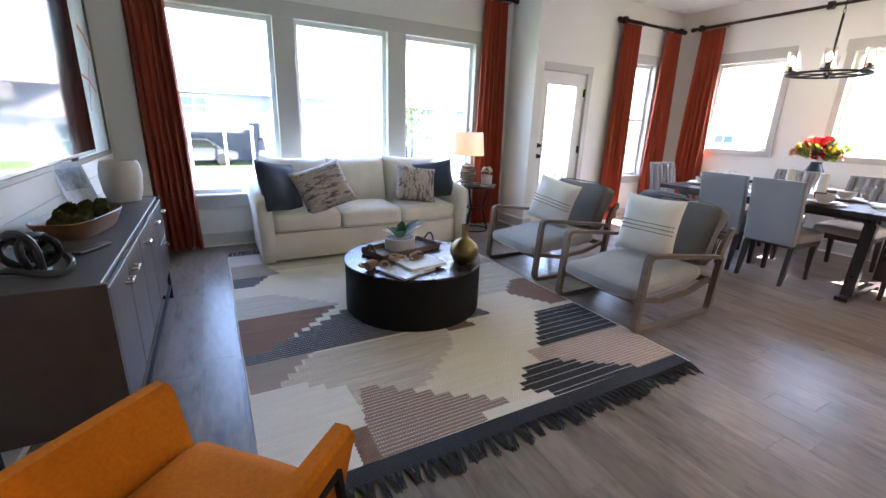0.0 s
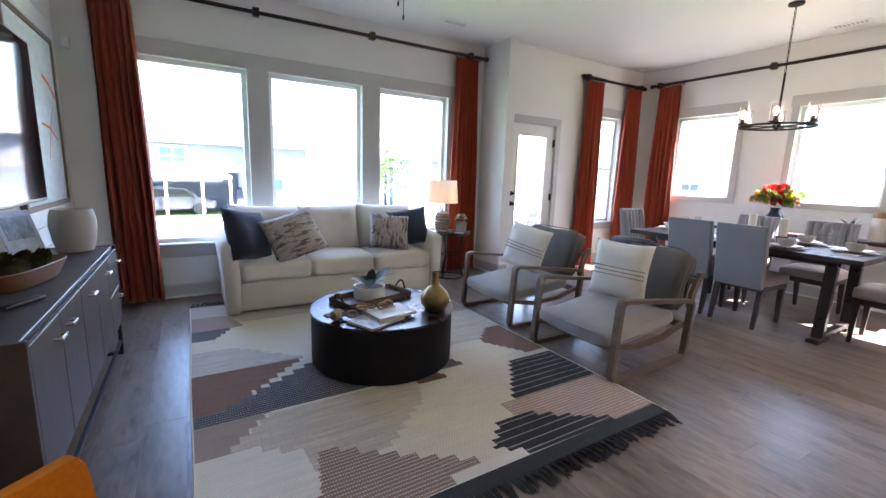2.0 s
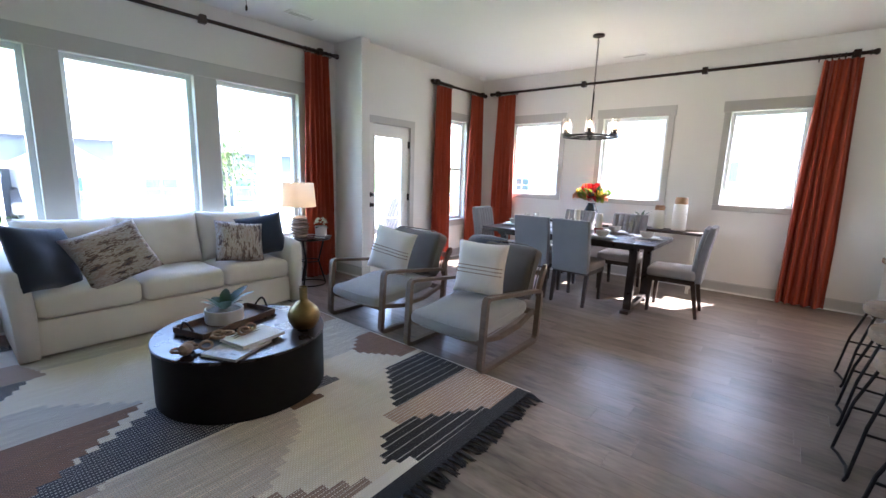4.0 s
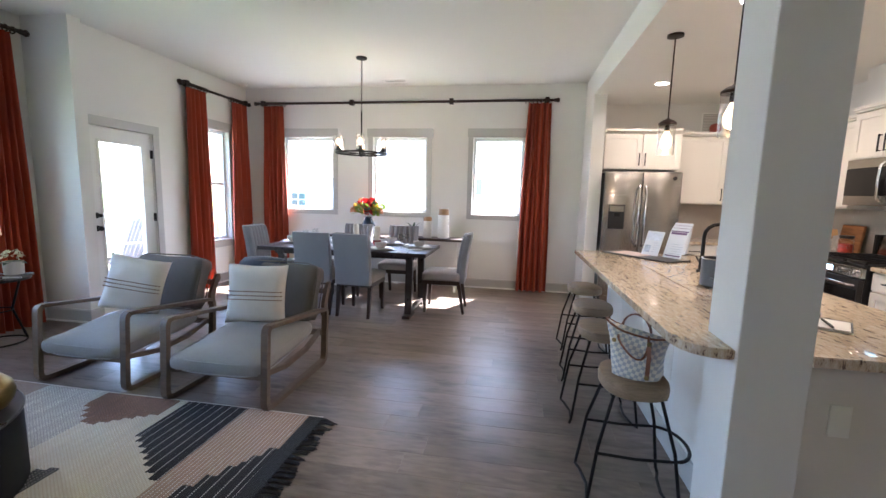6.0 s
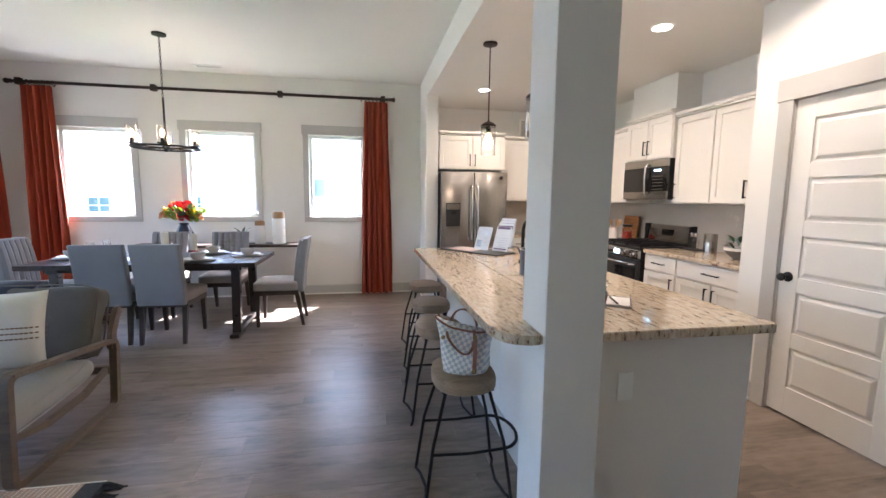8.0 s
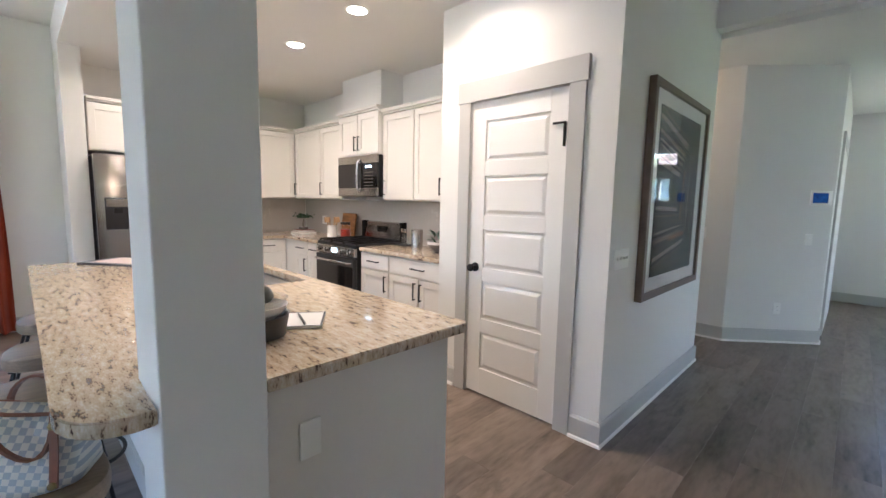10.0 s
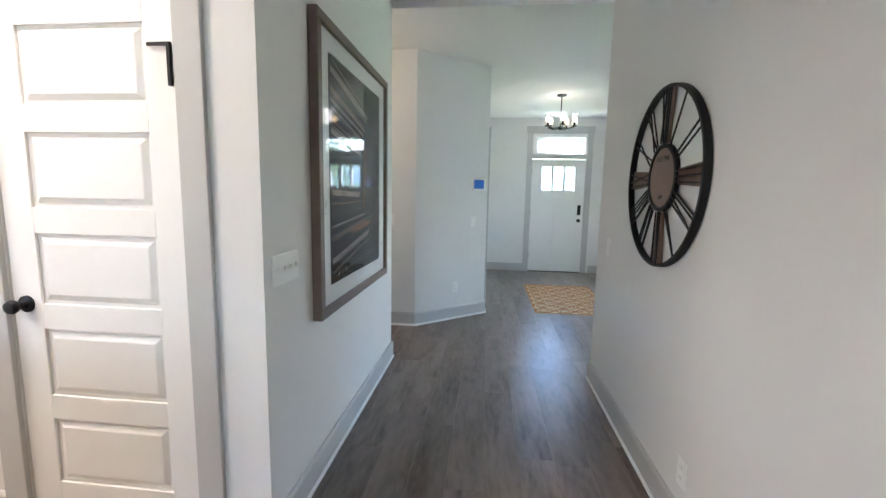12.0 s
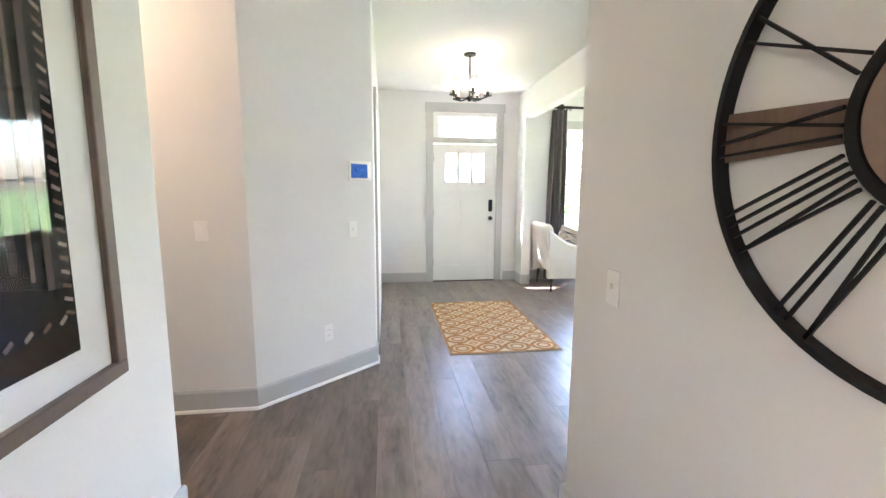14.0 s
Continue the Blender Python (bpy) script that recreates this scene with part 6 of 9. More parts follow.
def base_cabinet(axis, back, face, out, a0, a1, doors, drawers, label):
    g = thing("base_cabinet", label, "cabinet", (0, 0, 0), 0, "kitchen base cabinets")
    body(g, axis, back, face, a0, a1, 0.105, 0.874)
    kick = face - out * 0.06
    c = sorted((back, kick))
    part("toe_kick", box(a0, a1, *c, 0.001, 0.104) if axis == "x" else box(*c, a0, a1, 0.001, 0.104), M_CAB, g)
    w = (a1 - a0) / drawers
    for k in range(drawers):
        u0, u1 = a0 + k * w + 0.01, a0 + (k + 1) * w - 0.01
        shaker(g, axis, face, out, u0, u1, 0.715, 0.862, ((u0 + u1) / 2, 0.79), False, "drawer")
    w = (a1 - a0) / doors
    for k in range(doors):
        u0, u1 = a0 + k * w + 0.01, a0 + (k + 1) * w - 0.01
        left = (k % 2 == 1) if doors > 1 else True
        shaker(g, axis, face, out, u0, u1, 0.12, 0.70, ((u0 + 0.03) if left else (u1 - 0.03), 0.59))
    return g


def wall_cabinet(axis, back, face, out, a0, a1, z0, z1, doors, label, crown=True, low=True):
    g = thing("wall_cabinet", label, "cabinet", (0, 0, 0), 0, "kitchen wall cabinets")
    body(g, axis, back, face, a0, a1, z0, z1)
    w = (a1 - a0) / doors
    for k in range(doors):
        u0, u1 = a0 + k * w + 0.006, a0 + (k + 1) * w - 0.006
        left = (k % 2 == 1) if doors > 1 else low == "left"
        shaker(g, axis, face, out, u0, u1, z0 + 0.012, z1 - 0.012, ((u0 + 0.03) if left else (u1 - 0.03), z0 + 0.13))
    if crown:
        c = sorted((back, face + out * 0.05))
        b = box(a0 - 0.0, a1 + 0.0, *c, z1 + 0.018, z1 + 0.05, 0.004) if axis == "x" else box(*c, a0, a1, z1 + 0.018, z1 + 0.05, 0.004)
        c = sorted((back, face + out * 0.03))
        merge(b, box(a0, a1, *c, z1 + 0.0005, z1 + 0.018, 0.002) if axis == "x" else box(*c, a0, a1, z1 + 0.0005, z1 + 0.018, 0.002))
        part("crown_moulding", b, M_CAB, g)
    return g


base_cabinet("x", YB, YF, 1, 4.055, 4.89, 2, 1, "white shaker base cabinet with one wide drawer over two doors")
base_cabinet("x", YB, YF, 1, 4.895, 5.355, 1, 1, "narrow white shaker base cabinet with one drawer beside the range")
base_cabinet("x", YB, YF, 1, 6.135, 6.47, 1, 1, "narrow white shaker base cabinet with one drawer")
base_cabinet("x", YB, YF, 1, 6.475, 6.80, 1, 1, "white shaker base cabinet near the corner")
base_cabinet("y", XB, XF, -1, -3.19, -2.22, 2, 2, "white shaker base cabinet on the side wall with two drawers")
g = thing("corner_cabinet", "blank white corner base cabinet", "cabinet", (0, 0, 0))
part("carcass", box(6.805, XB, YB, -3.2, 0.001, 0.874), M_CAB, g)

g = thing("worktop", "beige granite worktop along the kitchen wall", "worktop", (0, 0, 0))
granite_edge("slab", [(4.053, YB), (5.357, YB), (5.357, -3.155), (4.053, -3.155)], 0.876, 0.914, g)
granite_edge("slab", [(6.132, YB), (XB, YB), (XB, -2.20), (7.065, -2.20), (7.065, -3.155), (6.132, -3.155)], 0.876, 0.914, g)
b = box(4.053, XB - 0.02, YB + 0.001, YB + 0.006, 0.916, 1.384)
structure("backsplash", b, mat("pale_grey_tile", (0.50, 0.47, 0.43, 1), rough=0.25, vary=0.04, scale=5, fine=40), "pale greige backsplash")
structure("backsplash", box(XB - 0.006, XB, -3.79, -2.20, 0.916, 1.384), bpy.data.materials["pale_grey_tile"], "pale greige backsplash")

wall_cabinet("x", YB, YU, 1, 4.055, 4.895, 1.39, 2.27, 2, "tall white shaker wall cabinet with two doors")
wall_cabinet("x", YB, YU, 1, 4.90, 5.385, 1.39, 2.27, 1, "tall white shaker wall cabinet with one door", low=True)
wall_cabinet("x", YB, -3.44, 1, 5.395, 6.155, 1.87, 2.32, 2, "short white shaker cabinet over the microwave")
wall_cabinet("x", YB, YU, 1, 6.165, 6.68, 1.39, 2.27, 1, "narrow white shaker wall cabinet")
wall_cabinet("x", YB, YU, 1, 6.685, 7.365, 1.39, 2.27, 1, "white shaker wall cabinet in the corner")
wall_cabinet("y", XB, XU, -1, -3.47, -2.22, 1.39, 2.27, 2, "white shaker wall cabinet with two doors on the side wall")
wall_cabinet("y", XB, 7.12, -1, -2.19, -1.262, 1.81, 2.27, 2, "white shaker cabinet over the refrigerator")
structure("wall_vent_chase", box(5.46, 6.20, YB, -3.50, 2.372, ZK), M_WALL, "painted vent chase above the microwave cabinet")

# microwave
g = thing("microwave", "stainless over-range microwave with a black glass door", "microwave", (-0.035, 0, 0))
part("case", box(5.435, 6.185, YB, -3.43, 1.43, 1.866, 0.003), M_BLACK, g)
part("top_band", box(5.435, 6.185, -3.429, -3.405, 1.78, 1.866, 0.003), M_STEEL, g, "brushed steel upper band")
part("bottom_band", box(5.435, 6.185, -3.429, -3.405, 1.43, 1.52, 0.003), M_STEEL, g, "brushed steel lower band")
part("door_glass", box(5.72, 6.185, -3.429, -3.404, 1.522, 1.778, 0.002), M_BLKGL, g, "black glass door")
part("control_panel", box(5.435, 5.718, -3.429, -3.403, 1.522, 1.778, 0.002), M_BLKGL, g, "black glass control panel")
for k in range(5):
    part("button_row", box(5.50, 5.66, -3.4028, -3.402, 1.54 + 0.035 * k, 1.545 + 0.035 * k), M_PADB, g)
part("display", box(5.53, 5.64, -3.4028, -3.402, 1.735, 1.755), mat("clock_display", (0.5, 0.8, 0.9, 1), emit=(0.5, 0.85, 1, 1), strength=0.6), g)
part("handle", tube([(5.75, -3.405, 1.82), (5.75, -3.375, 1.79), (5.75, -3.368, 1.65), (5.75, -3.375, 1.50), (5.75, -3.405, 1.47)], 0.013, 10), M_CHROME, g, "curved chrome handle", True)

# range
g = thing("range", "stainless gas range with black grates and a black oven door", "stove", (0.233, 0, 0))
part("case", box(5.132, 5.892, YB + 0.003, -3.14, 0.02, 0.895, 0.003), M_BLACK, g)
part("cooktop", box(5.128, 5.896, YB + 0.003, -3.115, 0.896, 0.922, 0.004), M_BLACK, g)
part("control_band", box(5.132, 5.892, -3.139, -3.10, 0.80, 0.894, 0.005), M_STEEL, g, "brushed steel control band")
part("oven_door", box(5.136, 5.888, -3.139, -3.095, 0.22, 0.79, 0.005), M_BLKPL, g, "black oven door")
part("oven_glass", box(5.15, 5.874, -3.0948, -3.092, 0.235, 0.70, 0.001), M_BLKGL, g, "black glass oven window")
part("drawer", box(5.136, 5.888, -3.139, -3.10, 0.04, 0.21, 0.005), M_BLKPL, g)
part("oven_handle", tube([(5.19, -3.095, 0.735), (5.20, -3.05, 0.74), (5.82, -3.05, 0.74), (5.83, -3.095, 0.735)], 0.013, 10), M_CHROME, g, "chrome oven handle", True)
for k in range(5):
    x = 5.20 + 0.155 * k
    if k == 2:
        part("oven_display", box(x - 0.05, x + 0.05, -3.0998, -3.098, 0.825, 0.87), bpy.data.materials["clock_display"], g)
        continue
    part("burner_knob", lathe([(0.026, 0), (0.024, 0.03), (0.0, 0.032)], 18, cap=False), M_CHROME, g, smooth=True).matrix_basis = pose(x, -3.10, 0.848, -90, 0, 0)
part("backguard", prism([(YB + 0.004, 0.922), (YB + 0.075, 0.922), (YB + 0.05, 1.13), (YB + 0.004, 1.14)], 5.17, 5.86, m=Matrix(((0, 0, 1, 0), (1, 0, 0, 0), (0, 1, 0, 0), (0, 0, 0, 1)))), M_STEEL, g, "stainless backguard")
for x in (5.132, 5.862):
    part("end_cap", box(x, x + 0.03, YB + 0.003, YB + 0.085, 0.923, 1.145, 0.004), M_BLACK, g)
part("guard_display", box(5.43, 5.60, YB + 0.0605, YB + 0.068, 1.02, 1.09, 0.001), M_BLKGL, g)
for k in range(3):
    x0 = 5.15 + 0.245 * k
    b = bmesh.new()
    for x in (x0, x0 + 0.115, x0 + 0.23):
        bar([(x, -3.70, 0.945), (x, -3.14, 0.945)], 0.012, 0.014, bm=b)
    for y in (-3.70, -3.56, -3.42, -3.28, -3.14):
        bar([(x0, y, 0.945), (x0 + 0.23, y, 0.945)], 0.012, 0.014, bm=b)
    for x in (x0, x0 + 0.23):
        for y in (-3.70, -3.14):
            box(x - 0.006, x + 0.006, y - 0.006, y + 0.006, 0.922, 0.94, bm=b)
    part("grate", b, M_BLACK, g, "cast-iron grate")
    for y in (-3.56, -3.28):
        part("burner", lathe([(0.045, 0.922), (0.045, 0.932), (0.03, 0.936), (0, 0.936)], 20, c=(x0 + 0.115, y, 0), cap=False), M_BLKPL, g, smooth=True)

# refrigerator
g = thing("refrigerator", "stainless french-door refrigerator with a water dispenser", "refrigerator", (0, 0, 0))
FY0, FY1, FX = -2.175, -1.268, 6.93
part("case", box(FX + 0.06, XB - 0.03, FY0, FY1, 0.02, 1.765, 0.004), M_BLACK, g)
ym = (FY0 + FY1) / 2
for a, c, nm in ((FY0, ym - 0.003, "right_door"), (ym + 0.003, FY1, "left_door")):
    part(nm, box(FX, FX + 0.057, a, c, 0.72, 1.775, 0.008, 2), M_STEEL, g, smooth=True)
part("freezer_drawer", box(FX, FX + 0.057, FY0, FY1, 0.06, 0.71, 0.008, 2), M_STEEL, g, smooth=True)
for s in (-1, 1):
    part("handle", tube([(FX, ym + s * 0.035, 0.84), (FX - 0.05, ym + s * 0.04, 0.87), (FX - 0.055, ym + s * 0.04, 1.2), (FX - 0.05, ym + s * 0.04, 1.55), (FX, ym + s * 0.035, 1.60)], 0.012, 10), M_CHROME, g, "long curved steel handle", True)
part("drawer_handle", tube([(FX, FY0 + 0.1, 0.63), (FX - 0.05, FY0 + 0.12, 0.63), (FX - 0.05, FY1 - 0.12, 0.63), (FX, FY1 - 0.1, 0.63)], 0.012, 10), M_CHROME, g, smooth=True)
part("dispenser", box(FX - 0.004, FX - 0.0002, -1.50 - 0.03, -1.335, 1.05, 1.36, 0.002), M_BLKPL, g, "black water dispenser")
part("dispenser_panel", box(FX - 0.0065, FX - 0.0045, -1.52, -1.345, 1.27, 1.345, 0.001), M_STEEL, g)
part("dispenser_nozzle", box(FX - 0.025, FX - 0.0045, -1.47, -1.40, 1.21, 1.26, 0.003), M_BLACK, g)
part("badge", lathe([(0.024, 0), (0.024, 0.002), (0, 0.002)], 20, cap=False), M_BLKPL, g).matrix_basis = pose(FX - 0.0004, -2.09, 1.70, 0, -90, 0)

# island with its worktop
g = thing("island", "white painted kitchen island with panelled back and end", "cabinet", (0, 0, 0))
part("knee_wall", box(3.08, 5.50, -1.165, -1.08, 0.001, 0.872, 0.002), M_WALL, g)
part("base_unit", box(2.925, 5.50, -1.925, -1.18, 0.10, 0.872, 0.002), M_CAB, g)
part("toe_kick", box(2.99, 5.46, -1.87, -1.19, 0.001, 0.099), M_CAB, g)
part("end_panel", box(2.915, 2.924, -1.925, -1.18, 0.001, 0.872, 0.001), M_CAB, g)
part("back_base", box(3.08, 5.50, -1.0795, -1.064, 0.001, 0.14, 0.002), M_TRIM, g)
for k in range(4):
    x0 = 3.20 + 0.57 * k
    bb = box(x0, x0 + 0.50, -1.0795, -1.077, 0.24, 0.80, 0.001)
    part("back_panel", bb, M_CAB, g)
b = prism([(-0.0, 0.872), (0.22, 0.872), (0.22, 0.835), (0.10, 0.80), (0.035, 0.70), (0, 0.66)], 0, 0.07,
          m=Matrix(((0, 0, 1, 3.085), (1, 0, 0, -1.076), (0, 1, 0, 0), (0, 0, 0, 1))))
part("corbel", b, M_WALL, g, "painted scrolled bracket under the worktop")
b = prism([(-0.0, 0.872), (0.22, 0.872), (0.22, 0.835), (0.10, 0.80), (0.035, 0.70), (0, 0.66)], 0, 0.07,
          m=Matrix(((0, 0, 1, 4.6), (1, 0, 0, -1.076), (0, 1, 0, 0), (0, 0, 0, 1))))
part("corbel", b, M_WALL, g, "painted scrolled bracket under the worktop")
part("outlet_plate", box(2.908, 2.9145, -1.36, -1.29, 0.60, 0.72, 0.002), M_PLASTIC, g)
# worktop: a ring of slabs leaves the sink open and goes round the column
g = thing("island_worktop", "polished speckled beige granite island worktop with rounded corners", "worktop", (0, 0, 0))
cor = [(2.99 - 0.14 * math.sin(t), -0.885 + 0.12 * math.cos(t)) for t in [math.pi / 2 * i / 6 for i in range(7)]]
SX0, SX1, SY0, SY1 = 4.04, 4.66, -1.90, -1.57
granite_edge("slab", [(5.62, -0.765)] + cor + [(2.85, -0.932), (3.073, -0.932), (3.073, -1.172), (5.62, -1.172)], 0.876, 0.914, g)
granite_edge("slab", [(2.84, -1.1725), (SX0, -1.1725), (SX0, -1.97), (2.86, -1.97), (2.84, -1.95)], 0.876, 0.914, g)
granite_edge("slab", [(SX1, -1.1725), (5.62, -1.1725), (5.62, -1.97), (SX1, -1.97)], 0.876, 0.914, g)
granite_edge("slab", [(SX0, -1.1725), (SX1, -1.1725), (SX1, SY1), (SX0, SY1)], 0.876, 0.914, g)
granite_edge("slab", [(SX0, SY0), (SX1, SY0), (SX1, -1.97), (SX0, -1.97)], 0.876, 0.914, g)
g = thing("sink", "undermount dark steel kitchen sink", "sink", (0, 0, 0))
o_, i_ = (SX0 - 0.004, SX1 + 0.004, SY0 - 0.004, SY1 + 0.004), (SX0 + 0.006, SX1 - 0.006, SY0 + 0.006, SY1 - 0.006)


def rect(r, z):
    return [(r[0], r[2], z), (r[1], r[2], z), (r[1], r[3], z), (r[0], r[3], z)]


part("basin", rings([rect(o_, 0.8742), rect(i_, 0.8742), rect((i_[0] + 0.01, i_[1] - 0.01, i_[2] + 0.01, i_[3] - 0.01), 0.885 - 0.2), rect((4.32, 4.38, -1.77, -1.71), 0.68)]), M_SINK, g)
g = thing("faucet", "tall matte black gooseneck kitchen faucet", "faucet", (*FAUCET, 0.915), 0)
part("base", lathe([(0.028, 0), (0.028, 0.012), (0.018, 0.02), (0.018, 0.09), (0.013, 0.10)], 18), M_BLACK, g, smooth=True)
pts = [(0, 0, 0.09), (0, 0, 0.26)] + [(0, -0.09 + 0.09 * math.cos(t), 0.26 + 0.09 * math.sin(t)) for t in [math.pi * i / 8 for i in range(1, 8)]] + [(0, -0.18, 0.25), (0, -0.185, 0.17)]
part("spout", tube(pts, [0.013] * (len(pts) - 2) + [0.016, 0.018], 12), M_BLACK, g, smooth=True)
part("lever", tube([(0.016, 0, 0.06), (0.05, 0, 0.07), (0.10, 0, 0.10)], [0.009, 0.007, 0.006], 8), M_BLACK, g, smooth=True)

# things on the island
g = thing("brochure_tray", "open black presentation folder with two standing price sheets", "brochure", (5.30, -1.33, 0.915), 36)
part("tray", box(-0.34, 0.36, -0.15, 0.15, 0, 0.012, 0.003), M_BLKPL, g)
part("sheet", box(-0.02, 0.28, -0.12, 0.12, 0.0125, 0.015), mat("printed_pink", (0.55, 0.45, 0.42, 1), rough=0.4, vary=0.2, scale=16), g, "printed sheet lying flat")
M_SHEET = mat("bluish_print_sheet", (0.60, 0.66, 0.74, 1), rough=0.35, vary=0.05)
M_PURPLE = mat("purple_ink", (0.11, 0.07, 0.17, 1), rough=0.4, vary=0.2)
for i, (x, y, w, h) in enumerate(((0.0, -0.06, 0.085, 0.23), (-0.19, -0.10, 0.085, 0.24))):
    m = pose(x, y, 0.013, 20, 0, 0)
    part("standing_sheet", box(-w, w, -0.004, 0, 0, h, 0.001, m=m), M_SHEET, g, "bluish printed sheet standing up")
    part("photo_block", box(-w * 0.85, w * 0.85, 0.0002, 0.0008, h * (0.62, 0.90)[i], h * (0.93, 0.985)[i], m=m), (bpy.data.materials["blue_print"], M_PURPLE)[i], g)
    part("photo_block", box(-w * 0.85 if i else 0.01, w * 0.8, 0.0002, 0.0008, h * (0.12, 0.06)[i], h * (0.42, 0.11)[i], m=m), (bpy.data.materials["blue_grey_photo"], M_PURPLE)[i], g)
    for k in range(5):
        part("text_bar", box(-w * 0.8, w * (0.0, 0.5)[i] - 0.02 * (k % 2), 0.0002, 0.0008, h * (0.16 + 0.09 * k), h * (0.172 + 0.09 * k), m=m), bpy.data.materials["blue_grey_photo"], g)
g = thing("leaflet_stack", "tall stack of leaflets with purple bands in a stand", "leaflets", (5.62, -1.70, 0.915), 40)
for k in range(3):
    m = pose(0.015 * k, -0.045 * k, 0.004, 14, 0, 0)
    part("leaflet", box(-0.09, 0.09, -0.006, 0, 0, 0.25 + 0.025 * k, 0.001, m=m), M_SHEET, g)
    part("colour_band", box(-0.086, 0.086, 0.0002, 0.0008, 0.19 + 0.025 * k, 0.225 + 0.025 * k, m=m), M_PURPLE, g)
part("stand_foot", box(-0.11, 0.12, -0.14, 0.02, 0, 0.004), M_BLKPL, g)
g = thing("notepad", "white notepad with a pen on the island", "notepad", (3.27, -1.49, 0.915), -34)
part("page_block", box(-0.10, 0.10, -0.075, 0.075, 0, 0.009, 0.001), M_PAPER, g)
for q in ((-0.10, 0.10, -0.075, -0.068), (-0.10, 0.10, 0.068, 0.075), (-0.10, -0.093, -0.068, 0.068), (0.093, 0.10, -0.068, 0.068)):
    part("print_strip", box(*q, 0.0092, 0.0098), M_NAVY, g)
solid("ballpoint_pen", tube([(-0.075, 0, 0.005), (-0.065, 0, 0.005), (0.055, 0, 0.005), (0.075, 0, 0.005)], [0.001, 0.005, 0.005, 0.004], 8), M_BLKPL, "slim black pen lying across the notepad", "pen", (3.255, -1.475, 0.925), -18, smooth=True)
g = thing("stock_pot", "tall grey steel stock pot with a bright rim by the sink", "pot", (4.05, -1.39, 0.915), 0, "cooking pots")
part("pot_body", lathe([(0.085, 0), (0.092, 0.006), (0.093, 0.165), (0.097, 0.17), (0.091, 0.17), (0.087, 0.02), (0, 0.012)], 36, cap=False), M_SINK, g, smooth=True)
part("rim", tube([(0.095 * math.cos(t), 0.095 * math.sin(t), 0.17) for t in [2 * math.pi * i / 36 for i in range(36)]], 0.004, 6, closed=True), M_CHROME, g, "bright steel rim", True)
for s_ in (-1, 1):
    part("handle", tube([(s_ * 0.09, -0.035, 0.13), (s_ * 0.125, -0.03, 0.135), (s_ * 0.125, 0.03, 0.135), (s_ * 0.09, 0.035, 0.13)], 0.005, 8), M_CHROME, g, smooth=True)
g = thing("cooking_pot", "matte black cooking pot standing open on the island", "pot", (3.66, -1.33, 0.915), 0, "cooking pots")
part("pot_body", lathe([(0.085, 0), (0.10, 0.008), (0.104, 0.115), (0.108, 0.12), (0.10, 0.12), (0.096, 0.02), (0, 0.012)], 36, cap=False), M_BLKPL, g, smooth=True)
part("handle", tube([(0.04, 0.095, 0.10), (0.035, 0.135, 0.105), (-0.035, 0.135, 0.105), (-0.04, 0.095, 0.10)], 0.006, 8), M_BLKPL, g, smooth=True)
g = thing("white_booklet", "white folded booklet standing open beside the black pot", "booklet", (3.93, -1.44, 0.915), 24)
for s_ in (-1, 1):
    part("leaf_page", box(-0.085, 0.085, -0.001, 0.001, 0, 0.13, m=Matrix.Translation((0, s_ * 0.035, 0)) @ pose(0, 0, 0, s_ * 14, 0, 0)), M_PAPER, g)
g = thing("mixing_bowls", "nest of clear and white bowls in a black pot", "bowl", (3.20, -1.285, 0.915))
part("outer_pot", lathe([(0.07, 0), (0.092, 0.006), (0.105, 0.075), (0.108, 0.08), (0.10, 0.08), (0.085, 0.02), (0, 0.012)], 36, cap=False), M_BLKPL, g, "matte black pot", True)
for k in range(3):
    z = 0.05 + 0.022 * k
    part("bowl", lathe([(0.045, z - 0.02), (0.085, z + 0.012), (0.099 + 0.002 * k, z + 0.04), (0.096 + 0.002 * k, z + 0.04), (0.08, z + 0.014), (0, z - 0.014)], 36, cap=False), (M_JAR, M_WHITE, M_JAR)[k], g, smooth=True)
o = part("cloth", softbox(0.09, 0.05, 0.04, 0.02, 0.01, 6, 0.014, 4, pose(0.06, -0.055, 0.13, 10, 25, -40)), M_PADB, g, "dark grey knotted cloth", "all")

